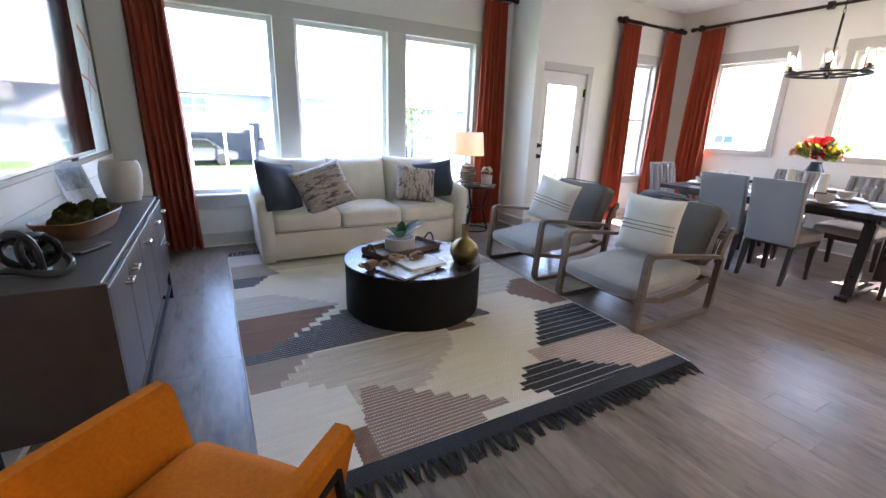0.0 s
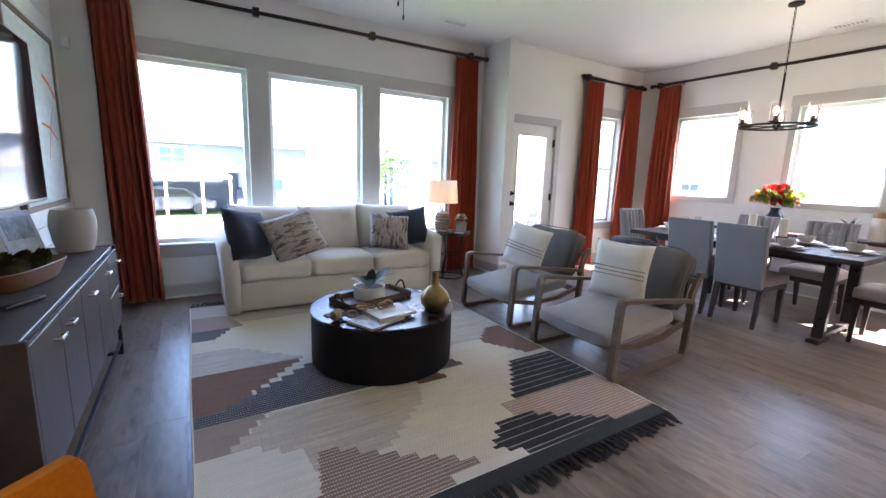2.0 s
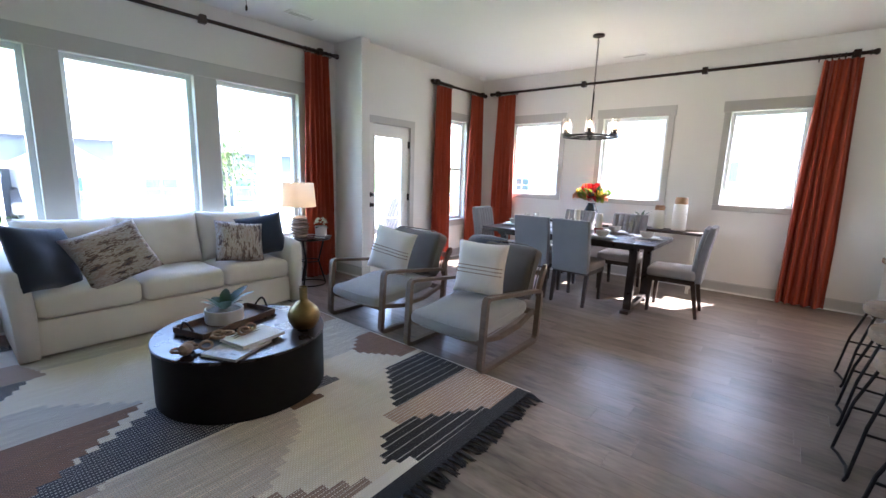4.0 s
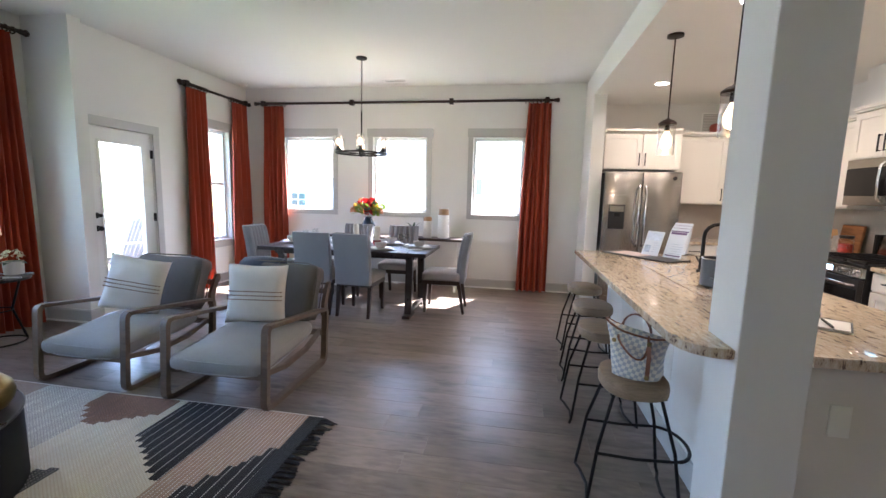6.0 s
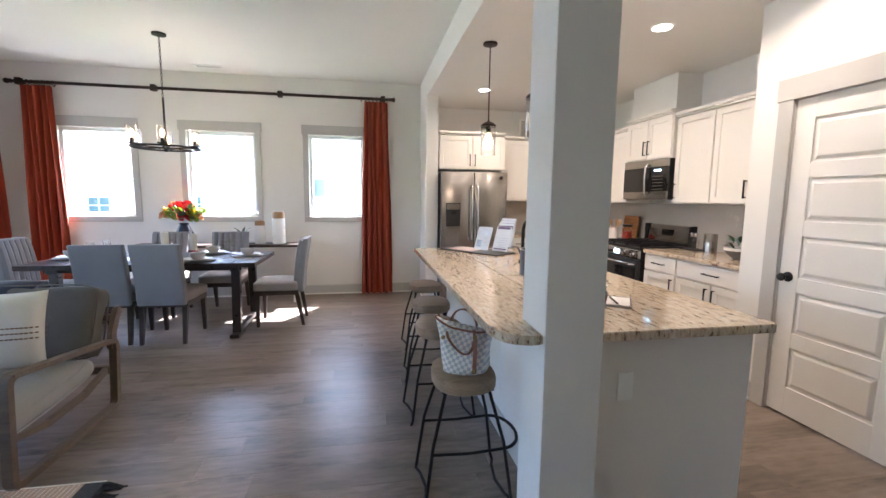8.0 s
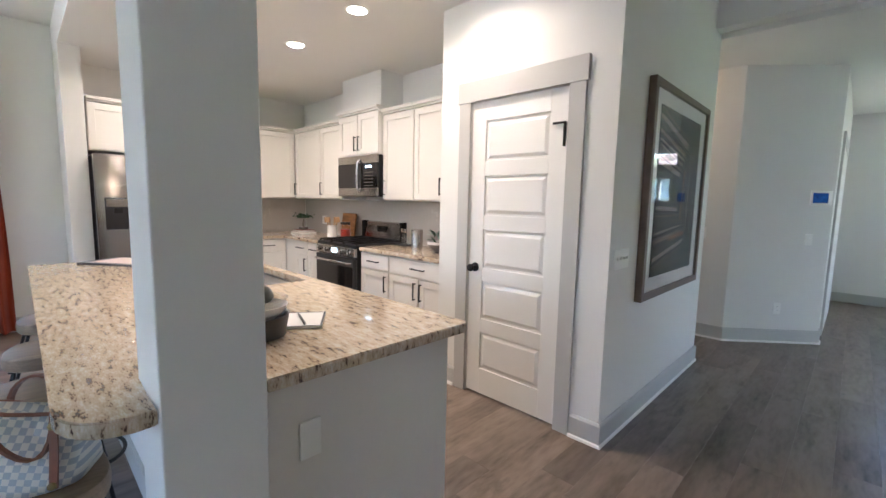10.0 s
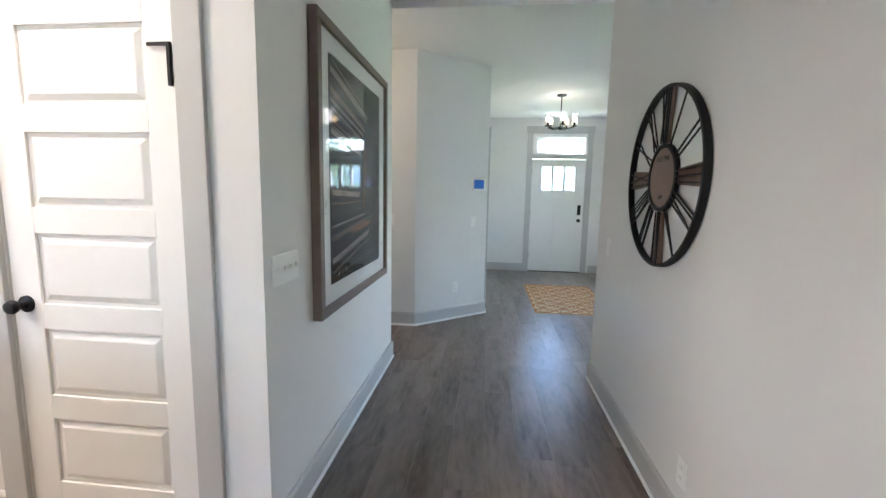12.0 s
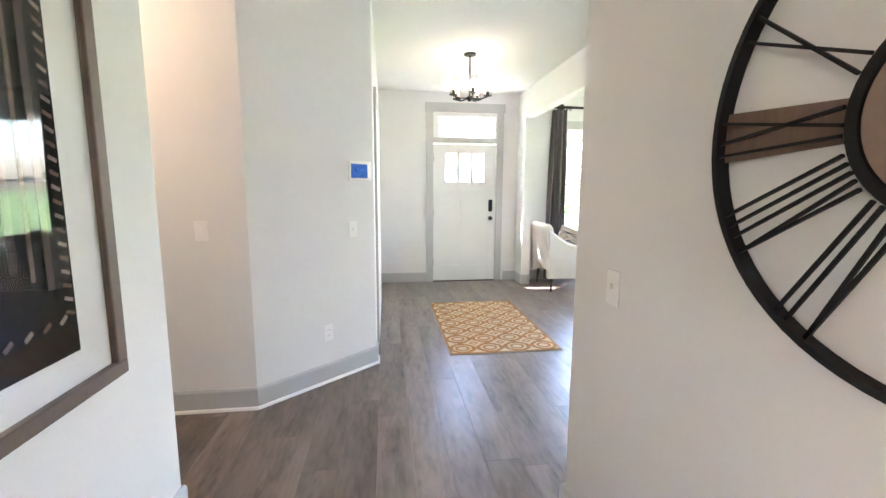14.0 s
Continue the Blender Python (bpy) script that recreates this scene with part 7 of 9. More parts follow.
# bag on the first stool, and the stools
def stool():
    g = thing("bar_stool", "bar stool with a rustic elm saddle seat on bent black rods", "stool", group="island bar stools")
    loops = []
    for z, k in ((0.545, 0.94), (0.552, 0.99), (0.58, 1.0), (0.598, 0.97), (0.604, 0.90)):
        lp = []
        for i in range(36):
            t = 2 * math.pi * i / 36
            x, y = 0.18 * k * math.copysign(abs(math.cos(t)) ** 0.8, math.cos(t)), 0.15 * k * math.copysign(abs(math.sin(t)) ** 0.8, math.sin(t))
            lp.append((x, y, z + (0.012 * (x / 0.2) ** 2 if z > 0.57 else 0)))
        loops.append(lp)
    part("seat", rings(loops), M_STOOLW, g, "carved rustic elm seat", True)
    for s in (-1, 1):
        pts = [(s * 0.10, 0.10, 0.545), (s * 0.145, 0.165, 0.30), (s * 0.165, 0.20, 0.04), (s * 0.155, 0.207, 0.012), (s * 0.11, 0.19, 0.010), (0, 0.175, 0.010)]
        part("rod", tube(pts, 0.008, 8), M_BLACK, g, smooth=True)
        pts = [(s * 0.10, -0.10, 0.545), (s * 0.145, -0.165, 0.30), (s * 0.165, -0.20, 0.04), (s * 0.155, -0.207, 0.012), (s * 0.11, -0.19, 0.010), (0, -0.175, 0.010)]
        part("rod", tube(pts, 0.008, 8), M_BLACK, g, smooth=True)
    pts = [(0.148 * math.cos(t), -0.168 - 0.10 * math.sin(t), 0.27) for t in [math.pi * i / 16 for i in range(17)]]
    part("foot_rest", tube(pts, 0.008, 8), M_BLACK, g, smooth=True)
    for s in (-1, 1):
        part("side_rod", tube([(s * 0.150, 0.172, 0.27), (s * 0.152, 0, 0.262), (s * 0.150, -0.172, 0.27)], 0.007, 8), M_BLACK, g, smooth=True)
    part("seat_plate", box(-0.12, 0.12, -0.12, 0.12, 0.538, 0.5445), M_BLACK, g)
    return g


st0 = stool()
st0.matrix_basis = pose(3.32, -0.74, 0, 0, 0, 0)
for x, y, rz in ((4.06, -0.75, 4), (4.66, -0.79, -3), (5.36, -0.84, 2)):
    copy_thing(st0, pose(x, y, 0, 0, 0, rz))

M_CHECK = mat("pale_check_canvas", (0.5, 0.48, 0.45, 1), rough=0.45, vary=0.05)
ntc = M_CHECK.node_tree
ck = ntc.nodes.new("ShaderNodeTexChecker")
ck.inputs["Scale"].default_value = 56
ck.inputs[1].default_value, ck.inputs[2].default_value = (0.70, 0.66, 0.60, 1), (0.40, 0.42, 0.46, 1)
tcc = ntc.nodes.new("ShaderNodeTexCoord")
ntc.links.new(tcc.outputs["UV"], ck.inputs[0])
ntc.links.new(ck.outputs[0], next(n for n in ntc.nodes if n.type == "BSDF_PRINCIPLED").inputs["Base Color"])
M_TAN = mat("tan_leather", (0.19, 0.07, 0.035, 1), rough=0.5, vary=0.2, scale=12)
g = thing("tote_bag", "pale checked canvas tote bag with tan leather straps on a stool", "bag", (3.31, -0.75, 0.606), 62)
g.matrix_basis = pose(3.315, -0.76, 0.606, 0, 9, 62) @ Matrix.Scale(0.88, 4)
b = bmesh.new()
loops = []
for k in range(9):
    f = k / 8
    z = 0.255 * f
    hw = 0.120 + 0.035 * f - 0.012 * math.sin(math.pi * f)
    hd = 0.075 * (1 - f) + 0.03 + 0.02 * math.sin(math.pi * f)
    lp = []
    for i in range(40):
        t = 2 * math.pi * i / 40
        e = 0.5
        x = hw * math.copysign(abs(math.cos(t)) ** e, math.cos(t))
        y = hd * math.copysign(abs(math.sin(t)) ** e, math.sin(t))
        p = Vector((x - 0.02 * f, y, z * (1 + 0.20 * x / hw * f) - 0.045 * f * (1 - (x / hw) ** 2)))
        p += noise.noise_vector(p * 9) * 0.012 * (0.3 + f)
        lp.append(p)
    loops.append(lp)
rings(loops, bm=b, cap=True)
uvl = b.loops.layers.uv.new("UVMap")
for f_ in b.faces:
    for lo in f_.loops:
        c = lo.vert.co
        lo[uvl].uv = (0.94 * c.x + 0.34 * c.z + 0.5, 0.94 * c.z - 0.34 * c.x + 0.5)
part("bag_body", b, M_CHECK, g, smooth="all")
pts = [(0.075 * math.cos(t) - 0.01, 0.055 + 0.055 * math.sin(t), 0.225 + 0.03 * math.sin(2 * t) - 0.10 * math.sin(t)) for t in [math.pi * i / 12 for i in range(13)]]
part("strap", bar(pts, 0.008, 0.022, side=(0.0, 1, 0.35)), M_TAN, g, "tan leather strap")
pts = [(0.075 * math.cos(t), -0.045 - 0.01 * math.sin(t), 0.215 + 0.10 * math.sin(t)) for t in [math.pi * i / 12 for i in range(13)]]
part("strap", bar(pts, 0.008, 0.024, side=(0.0, 1, 0.15)), M_TAN, g, "tan leather strap")
part("side_strap", bar([(-0.07, 0.118, 0.015), (-0.085, 0.098, 0.12), (-0.09, 0.075, 0.20)], 0.02, 0.008, side=(0, 1, 0)), M_TAN, g)
for x_, y_, z_ in ((-0.09, 0.085, 0.19), (-0.07, 0.122, 0.025), (0.085, 0.075, 0.20)):
    part("rivet", lathe([(0.012, 0), (0.010, 0.006), (0, 0.008)], 12, cap=False), M_GOLD, g, smooth=True).matrix_basis = pose(x_, y_, z_, -80, 0, 0)
part("rim_trim", tube(loops[-1], 0.006, 6, closed=True), M_TAN, g, smooth=True)


# pendants and recessed lights
def pendant(x, y):
    g = thing("pendant_light", "black pendant with a lit bulb in a clear glass cylinder", "pendant light", (x, y, 0), 0, "island pendants")
    part("canopy", lathe([(0.062, ZK - 0.001), (0.062, ZK - 0.018), (0.02, ZK - 0.028), (0, ZK - 0.028)], 26, cap=False), M_BRONZE, g, smooth=True)
    part("rod", tube([(0, 0, ZK - 0.02), (0, 0, 2.09)], 0.006, 8), M_BRONZE, g, smooth=True)
    part("cap", lathe([(0.008, 2.10), (0.02, 2.09), (0.045, 2.08), (0.068, 2.06), (0.069, 2.045), (0.0655, 2.044), (0, 2.05)], 28, cap=False), M_BRONZE, g, smooth=True)
    part("socket", lathe([(0.02, 2.055), (0.02, 2.00), (0.015, 1.995)], 14), M_BRONZE, g, smooth=True)
    part("bulb", lathe([(0.014, 2.0), (0.02, 1.98), (0.042, 1.93), (0.044, 1.895), (0.03, 1.86), (0.004, 1.845)], 18), M_FILAM, g, "glowing amber bulb", True)
    o = part("glass_shade", lathe([(0.066, 2.054), (0.066, 1.81), (0.060, 1.80), (0.057, 1.803), (0.063, 1.812), (0.063, 2.05)], 32, cap=False), M_JAR, g, "clear glass cylinder", True)
    o.visible_shadow = False
    lamp("lamp_pendant", "POINT", (x, y, 1.83), 0.3, WARM, 0.04)


pendant(5.10, -1.36)
pendant(4.03, -1.36)
M_LED = mat("led_disc", (1, 0.95, 0.88, 1), bump=0, emit=(1, 0.86, 0.70, 1), strength=2.5)
for x, y in ((4.50, -1.62), (4.50, -2.56), (5.49, -2.58), (6.60, -1.74), (6.52, -2.59), (3.55, -2.58)):
    g = thing("recessed_light", "lit round recessed ceiling light", "ceiling light", (x, y, ZK), 0, "recessed ceiling lights")
    part("trim_ring", lathe([(0.075, -0.001), (0.085, -0.002), (0.085, -0.006), (0.070, -0.008), (0.068, -0.003)], 36, cap=False), M_PLASTIC, g, smooth=True)
    part("lens", lathe([(0.068, -0.003), (0.0, -0.0035)], 32, cap=False), M_LED, g, "glowing lens")
    lamp("lamp_recessed", "AREA", (x, y, ZK - 0.012), 0.5, (1.0, 0.77, 0.54), 0.13, (x, y, 0)).data.spread = radians(150)

# things on the wall worktop
ZW = 0.915
g = thing("utensil_crock", "white crock full of wooden spoons beside the range", "crock", (6.46, -3.50, ZW))
part("crock_body", lathe([(0.055, 0), (0.06, 0.004), (0.06, 0.145), (0.055, 0.15), (0.05, 0.14), (0.05, 0.02), (0, 0.015)], 28, cap=False), M_WHITE, g, smooth=True)
for k in range(6):
    a = k * 1.05
    b = tube([(0.02 * math.cos(a), 0.02 * math.sin(a), 0.02), (0.06 * math.cos(a), 0.06 * math.sin(a), 0.19)], 0.006, 6)
    merge(b, softbox(0.045, 0.012, 0.07, 0.006, 0, 3), pose(0.072 * math.cos(a), 0.072 * math.sin(a), 0.22, 0, 20 * math.cos(a), math.degrees(a)))
    part("spoon", b, wood("spoon_wood", (0.42, 0.25, 0.12, 1), 0.15) if k == 0 else bpy.data.materials["spoon_wood"], g, smooth=True)
solid("cutting_board", box(-0.15, 0.15, -0.012, 0.012, 0, 0.30, 0.006, 2, m=pose(0, 0, 0, 7, 0, 0)), wood("striped_board", (0.30, 0.13, 0.045, 1), 0.6, 0.5, (1, 1, 12)), "striped wooden cutting board leaning on the wall",
      "cutting board", (6.42, -3.70, ZW + 0.003))
g = thing("fruit_jar", "glass jar of red sweets with a dark lid", "jar", (6.25, -3.56, ZW))
part("jar_glass", lathe([(0.06, 0), (0.065, 0.01), (0.065, 0.15), (0.05, 0.17)], 28), M_JAR, g, smooth=True).visible_shadow = False
part("contents", lathe([(0.055, 0.006), (0.06, 0.015), (0.06, 0.11), (0.03, 0.12)], 24), mat("red_sweets", (0.35, 0.03, 0.015, 1), rough=0.4, vary=0.8, scale=40, fine=90), g, "red and orange sweets", True)
part("lid", lathe([(0.058, 0.172), (0.06, 0.176), (0.06, 0.20), (0.0, 0.204)], 24), M_BLKPL, g, smooth=True)
for k, x in enumerate((5.24, 5.16)):
    g = thing("cruet", "clear glass oil bottle with a steel cap", "bottle", (x, -3.62 + 0.02 * k, ZW + 0.0125), 0, "oil and vinegar bottles")
    part("glass_body", lathe([(0.03, 0), (0.033, 0.004), (0.033, 0.08), (0.015, 0.11), (0.015, 0.125)], 20), M_JAR, g, smooth=True).visible_shadow = False
    part("cap", lathe([(0.016, 0.126), (0.018, 0.13), (0.018, 0.165), (0.0, 0.168)], 16), M_CHROME, g, smooth=True)
solid("cruet_tray", box(-0.10, 0.10, -0.07, 0.07, 0, 0.012, 0.004), M_BLKPL, "small black tray under the oil bottles", "tray", (5.20, -3.61, ZW))
solid("paper_canister", lathe([(0.055, 0), (0.058, 0.003), (0.058, 0.185), (0.055, 0.19), (0, 0.19)], 28, cap=False), M_STEEL, "plain brushed steel canister", "canister", (4.92, -3.55, ZW), smooth=True)
g = thing("bowl_plant", "leafy plant in a dark footed bowl", "plant", (4.55, -3.50, ZW))
part("bowl_body", lathe([(0.04, 0), (0.05, 0.01), (0.10, 0.05), (0.115, 0.085), (0.105, 0.085), (0, 0.06)], 28, cap=False), M_PADB, g, smooth=True)
part("rim_band", lathe([(0.1155, 0.075), (0.1165, 0.10), (0.108, 0.10), (0.107, 0.08)], 28, cap=False), M_WHITE, g, smooth=True)
rg = random.Random(21)
for k in range(26):
    o = part("leaf", leaf(rg.uniform(0.06, 0.11), 0.04, 0.3), (M_LEAF, M_LEAFL, M_LEAF)[k % 3], g, smooth="all")
    a = rg.random() * 360
    o.matrix_basis = pose(0.05 * math.cos(radians(a)), 0.05 * math.sin(radians(a)), rg.uniform(0.085, 0.15), 0, rg.uniform(-70, 0), a)
g = thing("bonsai", "small dark green bonsai on a stack of books", "plant", (7.25, -3.52, ZW + 0.05))
part("pot", box(-0.06, 0.06, -0.04, 0.04, 0.001, 0.035, 0.005), M_PADB, g)
part("trunk", tube([(0, 0, 0.03), (0.01, 0, 0.08), (-0.01, 0, 0.14)], [0.012, 0.009, 0.006], 8), M_BARK, g, smooth=True)
b = bmesh.new()
for k in range(150):
    p = Vector((rg.gauss(0, 0.06), rg.gauss(0, 0.05), 0.16 + abs(rg.gauss(0, 0.025))))
    merge(b, leaf(0.03, 0.02, 0.2, 2), Matrix.Translation(p) @ pose(0, 0, 0, rg.random() * 90, -40 * rg.random(), rg.random() * 360))
part("foliage", b, M_LEAF, g, "dense dark foliage", kind="stuff")
make_book((7.25, -3.52, ZW), 4, 0.30, 0.22, 0.024, M_COVER, "pale cookbook lying on the worktop")
make_book((7.25, -3.52, ZW + 0.0245), -3, 0.28, 0.20, 0.024, mat("red_cover", (0.25, 0.05, 0.03, 1), rough=0.4), "red-spined cookbook under the bonsai")
solid("red_jar", lathe([(0.03, 0), (0.055, 0.01), (0.072, 0.06), (0.06, 0.105), (0.035, 0.12), (0.03, 0.118), (0, 0.11)], 28, cap=False), mat("brick_red_glaze", (0.28, 0.05, 0.025, 1), rough=0.35, vary=0.3),
      "small round brick-red jar on top of the wall cabinets", "jar", (7.45, -2.70, 2.321), smooth=True)
solid("grey_urn", lathe([(0.04, 0), (0.06, 0.01), (0.088, 0.07), (0.07, 0.12), (0.03, 0.145), (0.038, 0.165), (0.03, 0.165), (0, 0.14)], 28, cap=False), M_PADB,
      "dark grey pottery urn on top of the wall cabinets", "urn", (7.45, -2.91, 2.321), smooth=True)
g = thing("wall_vent", "large white slatted air grille high on the kitchen wall", "vent", (XE - 0.001, -2.84, 2.50))
part("frame", box(-0.012, 0, -0.22, 0.22, -0.13, 0.13, 0.002), M_PLASTIC, g)
for k in range(11):
    part("slat", box(-0.017, -0.0122, -0.20, 0.20, -0.115 + 0.021 * k, -0.103 + 0.021 * k), M_PLATE, g)
g = thing("wire_sculpture", "black metal ornament on top of the wall cabinets", "ornament", (4.20, -3.62, 2.322))
part("loop", tube([(0.0, 0.07 * math.cos(t), 0.12 + 0.11 * math.sin(t)) for t in [2 * math.pi * i / 26 for i in range(26)]], 0.012, 8, closed=True), M_BLACK, g, smooth=True)
part("foot", box(-0.05, 0.05, -0.05, 0.05, 0.0, 0.012, 0.002), M_BLACK, g)
g = thing("black_lantern", "open black metal lantern frame on the wall cabinets", "lantern", (4.38, -3.60, 2.322))
for sx in (-1, 1):
    for sy in (-1, 1):
        part("post", box(sx * 0.05 - 0.004, sx * 0.05 + 0.004, sy * 0.05 - 0.004, sy * 0.05 + 0.004, 0.008, 0.15), M_BLACK, g)
part("base", box(-0.055, 0.055, -0.055, 0.055, 0, 0.008), M_BLACK, g)
part("top", box(-0.055, 0.055, -0.055, 0.055, 0.1505, 0.158), M_BLACK, g)


def plate(at, axis, s, gangs=1, kind="switch", w=None):
    """A wall plate; s: the side it faces along the axis."""
    w = w or 0.072 + 0.046 * (gangs - 1)
    g = thing("wall_" + ("switch" if kind == "switch" else "outlet"), "white plastic wall " + ("switch plate" if kind == "switch" else "outlet plate") + (" with %s rockers" % {1: "one", 2: "two", 3: "three", 4: "four"}[gangs] if kind == "switch" else " with two sockets"),
              "switch" if kind == "switch" else "outlet", at, {("y", 1): 180, ("y", -1): 0, ("x", 1): 90, ("x", -1): -90}[axis, s], "wall plates")
    part("plate", box(-w / 2, w / 2, -0.006, 0.0, -0.058, 0.058, 0.002), M_PLASTIC, g)
    for k in range(gangs):
        x = (k - (gangs - 1) / 2) * 0.046
        if kind == "switch":
            part("toggle", box(x - 0.005, x + 0.005, -0.016, -0.0062, -0.004, 0.012, 0.001), M_PLASTIC, g)
        else:
            for z in (-0.021, 0.021):
                part("socket", box(x - 0.015, x + 0.015, -0.008, -0.0062, z - 0.014, z + 0.014, 0.003), M_PLASTIC, g)
                for q in (-0.006, 0.006):
                    part("slot", box(x + q - 0.001, x + q + 0.001, -0.0084, -0.0081, z - 0.002, z + 0.007), M_BLKPL, g)
    return g


plate((7.15, YB + 0.007, 1.10), "y", 1, 1, "outlet", 0.11)

# ---- hall and foyer ----
plate((2.735, -3.16, 1.08), "x", -1, 4)
plate((1.145, -4.50, 1.05), "x", 1, 1)
plate((1.145, -3.28, 0.28), "x", 1, 1, "outlet")
plate((4.80, YN, 1.13), "y", -1, 1)
plate((2.95, -5.86, 1.12), "y", 1, 1)
AN = Vector((0.72, 0.62, 0)).normalized()
ARZ = math.degrees(math.atan2(0.62, 0.72))


def on_angled(ob, s, z):
    """Hangs a wall thing on the angled wall, s metres along it from the foyer corner."""
    p = Vector((1.97, -6.48, z)) + AN * s
    ob.matrix_basis = pose(p.x, p.y, z, 0, 0, ARZ + 180)
    return ob


on_angled(plate((0, 0, 0), "y", 1, 1), 0.20, 1.08)
on_angled(plate((0, 0, 0), "y", 1, 1, "outlet"), 0.43, 0.36)
g = thing("alarm_panel", "white wall panel with a lit blue screen", "control panel")
part("housing", box(-0.10, 0.10, -0.018, 0.0, -0.07, 0.07, 0.005, 2), M_PLASTIC, g, smooth=True)
part("screen", box(-0.085, 0.06, -0.0205, -0.0185, -0.05, 0.05), mat("blue_screen", (0.01, 0.05, 0.18, 1), rough=0.2, vary=0.6, scale=16, emit=(0.02, 0.12, 0.45, 1), strength=0.010), g, "glowing blue screen")
on_angled(g, 0.13, 1.50)

# wall clock
g = thing("wall_clock", "large round black metal wall clock with roman numerals and wooden centre", "clock", (1.147, -3.680, 1.470), 0)
# local: x out from the wall, y along the wall, z up
RC = 0.41
for r, w in ((RC, 0.013),):
    loops = []
    for i in range(72):
        t = 2 * math.pi * i / 72
        c, s = math.cos(t), math.sin(t)
        loops.append([(0.004, (r - w) * c, (r - w) * s), (0.034, (r - w) * c, (r - w) * s), (0.034, r * c, r * s), (0.004, r * c, r * s)])
    part("outer_ring", rings(loops, wrap=True, cap=False), M_BLACK, g, smooth=True)
loops = []
for i in range(56):
    t = 2 * math.pi * i / 56
    c, s = math.cos(t), math.sin(t)
    loops.append([(0.004, 0.137 * c, 0.137 * s), (0.024, 0.137 * c, 0.137 * s), (0.024, 0.155 * c, 0.155 * s), (0.004, 0.155 * c, 0.155 * s)])
part("inner_ring", rings(loops, wrap=True, cap=False), M_BLACK, g, smooth=True)
M_CLKW = wood("brown_clock_wood", (0.15, 0.092, 0.062, 1), 0.3, 0.6, (6, 6, 1))
b = lathe([(0.1345, 0.0), (0.1345, 0.016), (0, 0.016)], 48, cap=False)
bmesh.ops.transform(b, matrix=pose(0.004, 0, 0, 0, 90, 0), verts=b.verts[:])
part("centre_disc", b, mat("plain_clock_face", (0.22, 0.15, 0.11, 1), rough=0.6, vary=0.12, scale=4), g, "light brown wooden centre")
for h in range(1, 13):
    a = radians(30 * h)  # clockwise seen from the hall
    rad = Vector((0, math.sin(a), math.cos(a)))
    tan = Vector((0, rad.z, -rad.y))
    r0, r1 = 0.156, RC - 0.014
    if h % 3 == 0:
        w0, w1 = 0.034, 0.05
        loops = [[Vector((x, 0, 0)) + rad * r + tan * w for x, w in ((0.006, -ww), (0.014, -ww), (0.014, ww), (0.006, ww))] for r, ww in ((r0, w0), (r1, w1))]
        part("wooden_ray", rings(loops), M_CLKW, g)
    x = 0.025

    def stroke(o0, o1):
        k0, k1 = 0.011, 0.017
        return bar([Vector((x, 0, 0)) + rad * r0 + tan * o0 * k0, Vector((x, 0, 0)) + rad * r1 + tan * o1 * k1], 0.006, 0.006, side=(1, 0, 0))
    plan = {1: [(0, 0)], 2: [(-1, -1), (1, 1)], 3: [(-2, -2), (0, 0), (2, 2)], 4: [(-2.4, -2.4), (-1.2, -1.2), (0.4, 1.6), (2.6, 1.6)], 5: [(-1, 0), (1, 0)],
            6: [(-2.2, -1.3), (-0.4, -1.3), (1.8, 1.8)], 7: [(-2.6, -1.8), (-1.0, -1.8), (0.8, 0.8), (2.2, 2.2)], 8: [(-3, -2.3), (-1.6, -2.3), (-0.3, -0.3), (1.1, 1.1), (2.5, 2.5)],
            9: [(-2.2, -2.2), (-0.7, 1.8), (1.8, -0.7)], 10: [(-1.3, 1.3), (1.3, -1.3)], 11: [(-2, 0.4), (0.4, -2), (2, 2)], 12: [(-2.6, -0.2), (-0.2, -2.6), (1.1, 1.1), (2.5, 2.5)]}[h]
    for o0, o1 in plan:
        part("numeral_rod", stroke(o0, o1), M_BLACK, g)


def text(body_, size, mt, parent, m, name="lettering"):
    cu = bpy.data.curves.new(name, "FONT")
    cu.body, cu.size, cu.extrude, cu.align_x, cu.align_y = body_, size, 0.0004, "CENTER", "CENTER"
    tmp = bpy.data.objects.new("tmp_text", cu)
    scene.collection.objects.link(tmp)
    me = bpy.data.meshes.new_from_object(tmp.evaluated_get(bpy.context.evaluated_depsgraph_get()))
    bpy.data.objects.remove(tmp)
    me.materials.clear()
    me.materials.append(mt)
    me.name = name
    ob = new(name, me)
    ob.parent = parent
    ob.matrix_basis = m
    return ob


# text plane: x along +y of the wall reversed so that it reads from the room
TXT = Matrix(((0, 0, 1, 0.0212), (1, 0, 0, 0), (0, 1, 0, 0), (0, 0, 0, 1)))
text("OLD TIME", 0.032, M_BLACK, g, Matrix.Translation((0, 0, 0.085)) @ TXT)
text("1887", 0.026, M_BLACK, g, Matrix.Translation((0, 0, -0.088)) @ TXT)
part("mini_plate", box(0.0205, 0.022, -0.014, 0.014, -0.002, 0.002), M_GOLD, g)

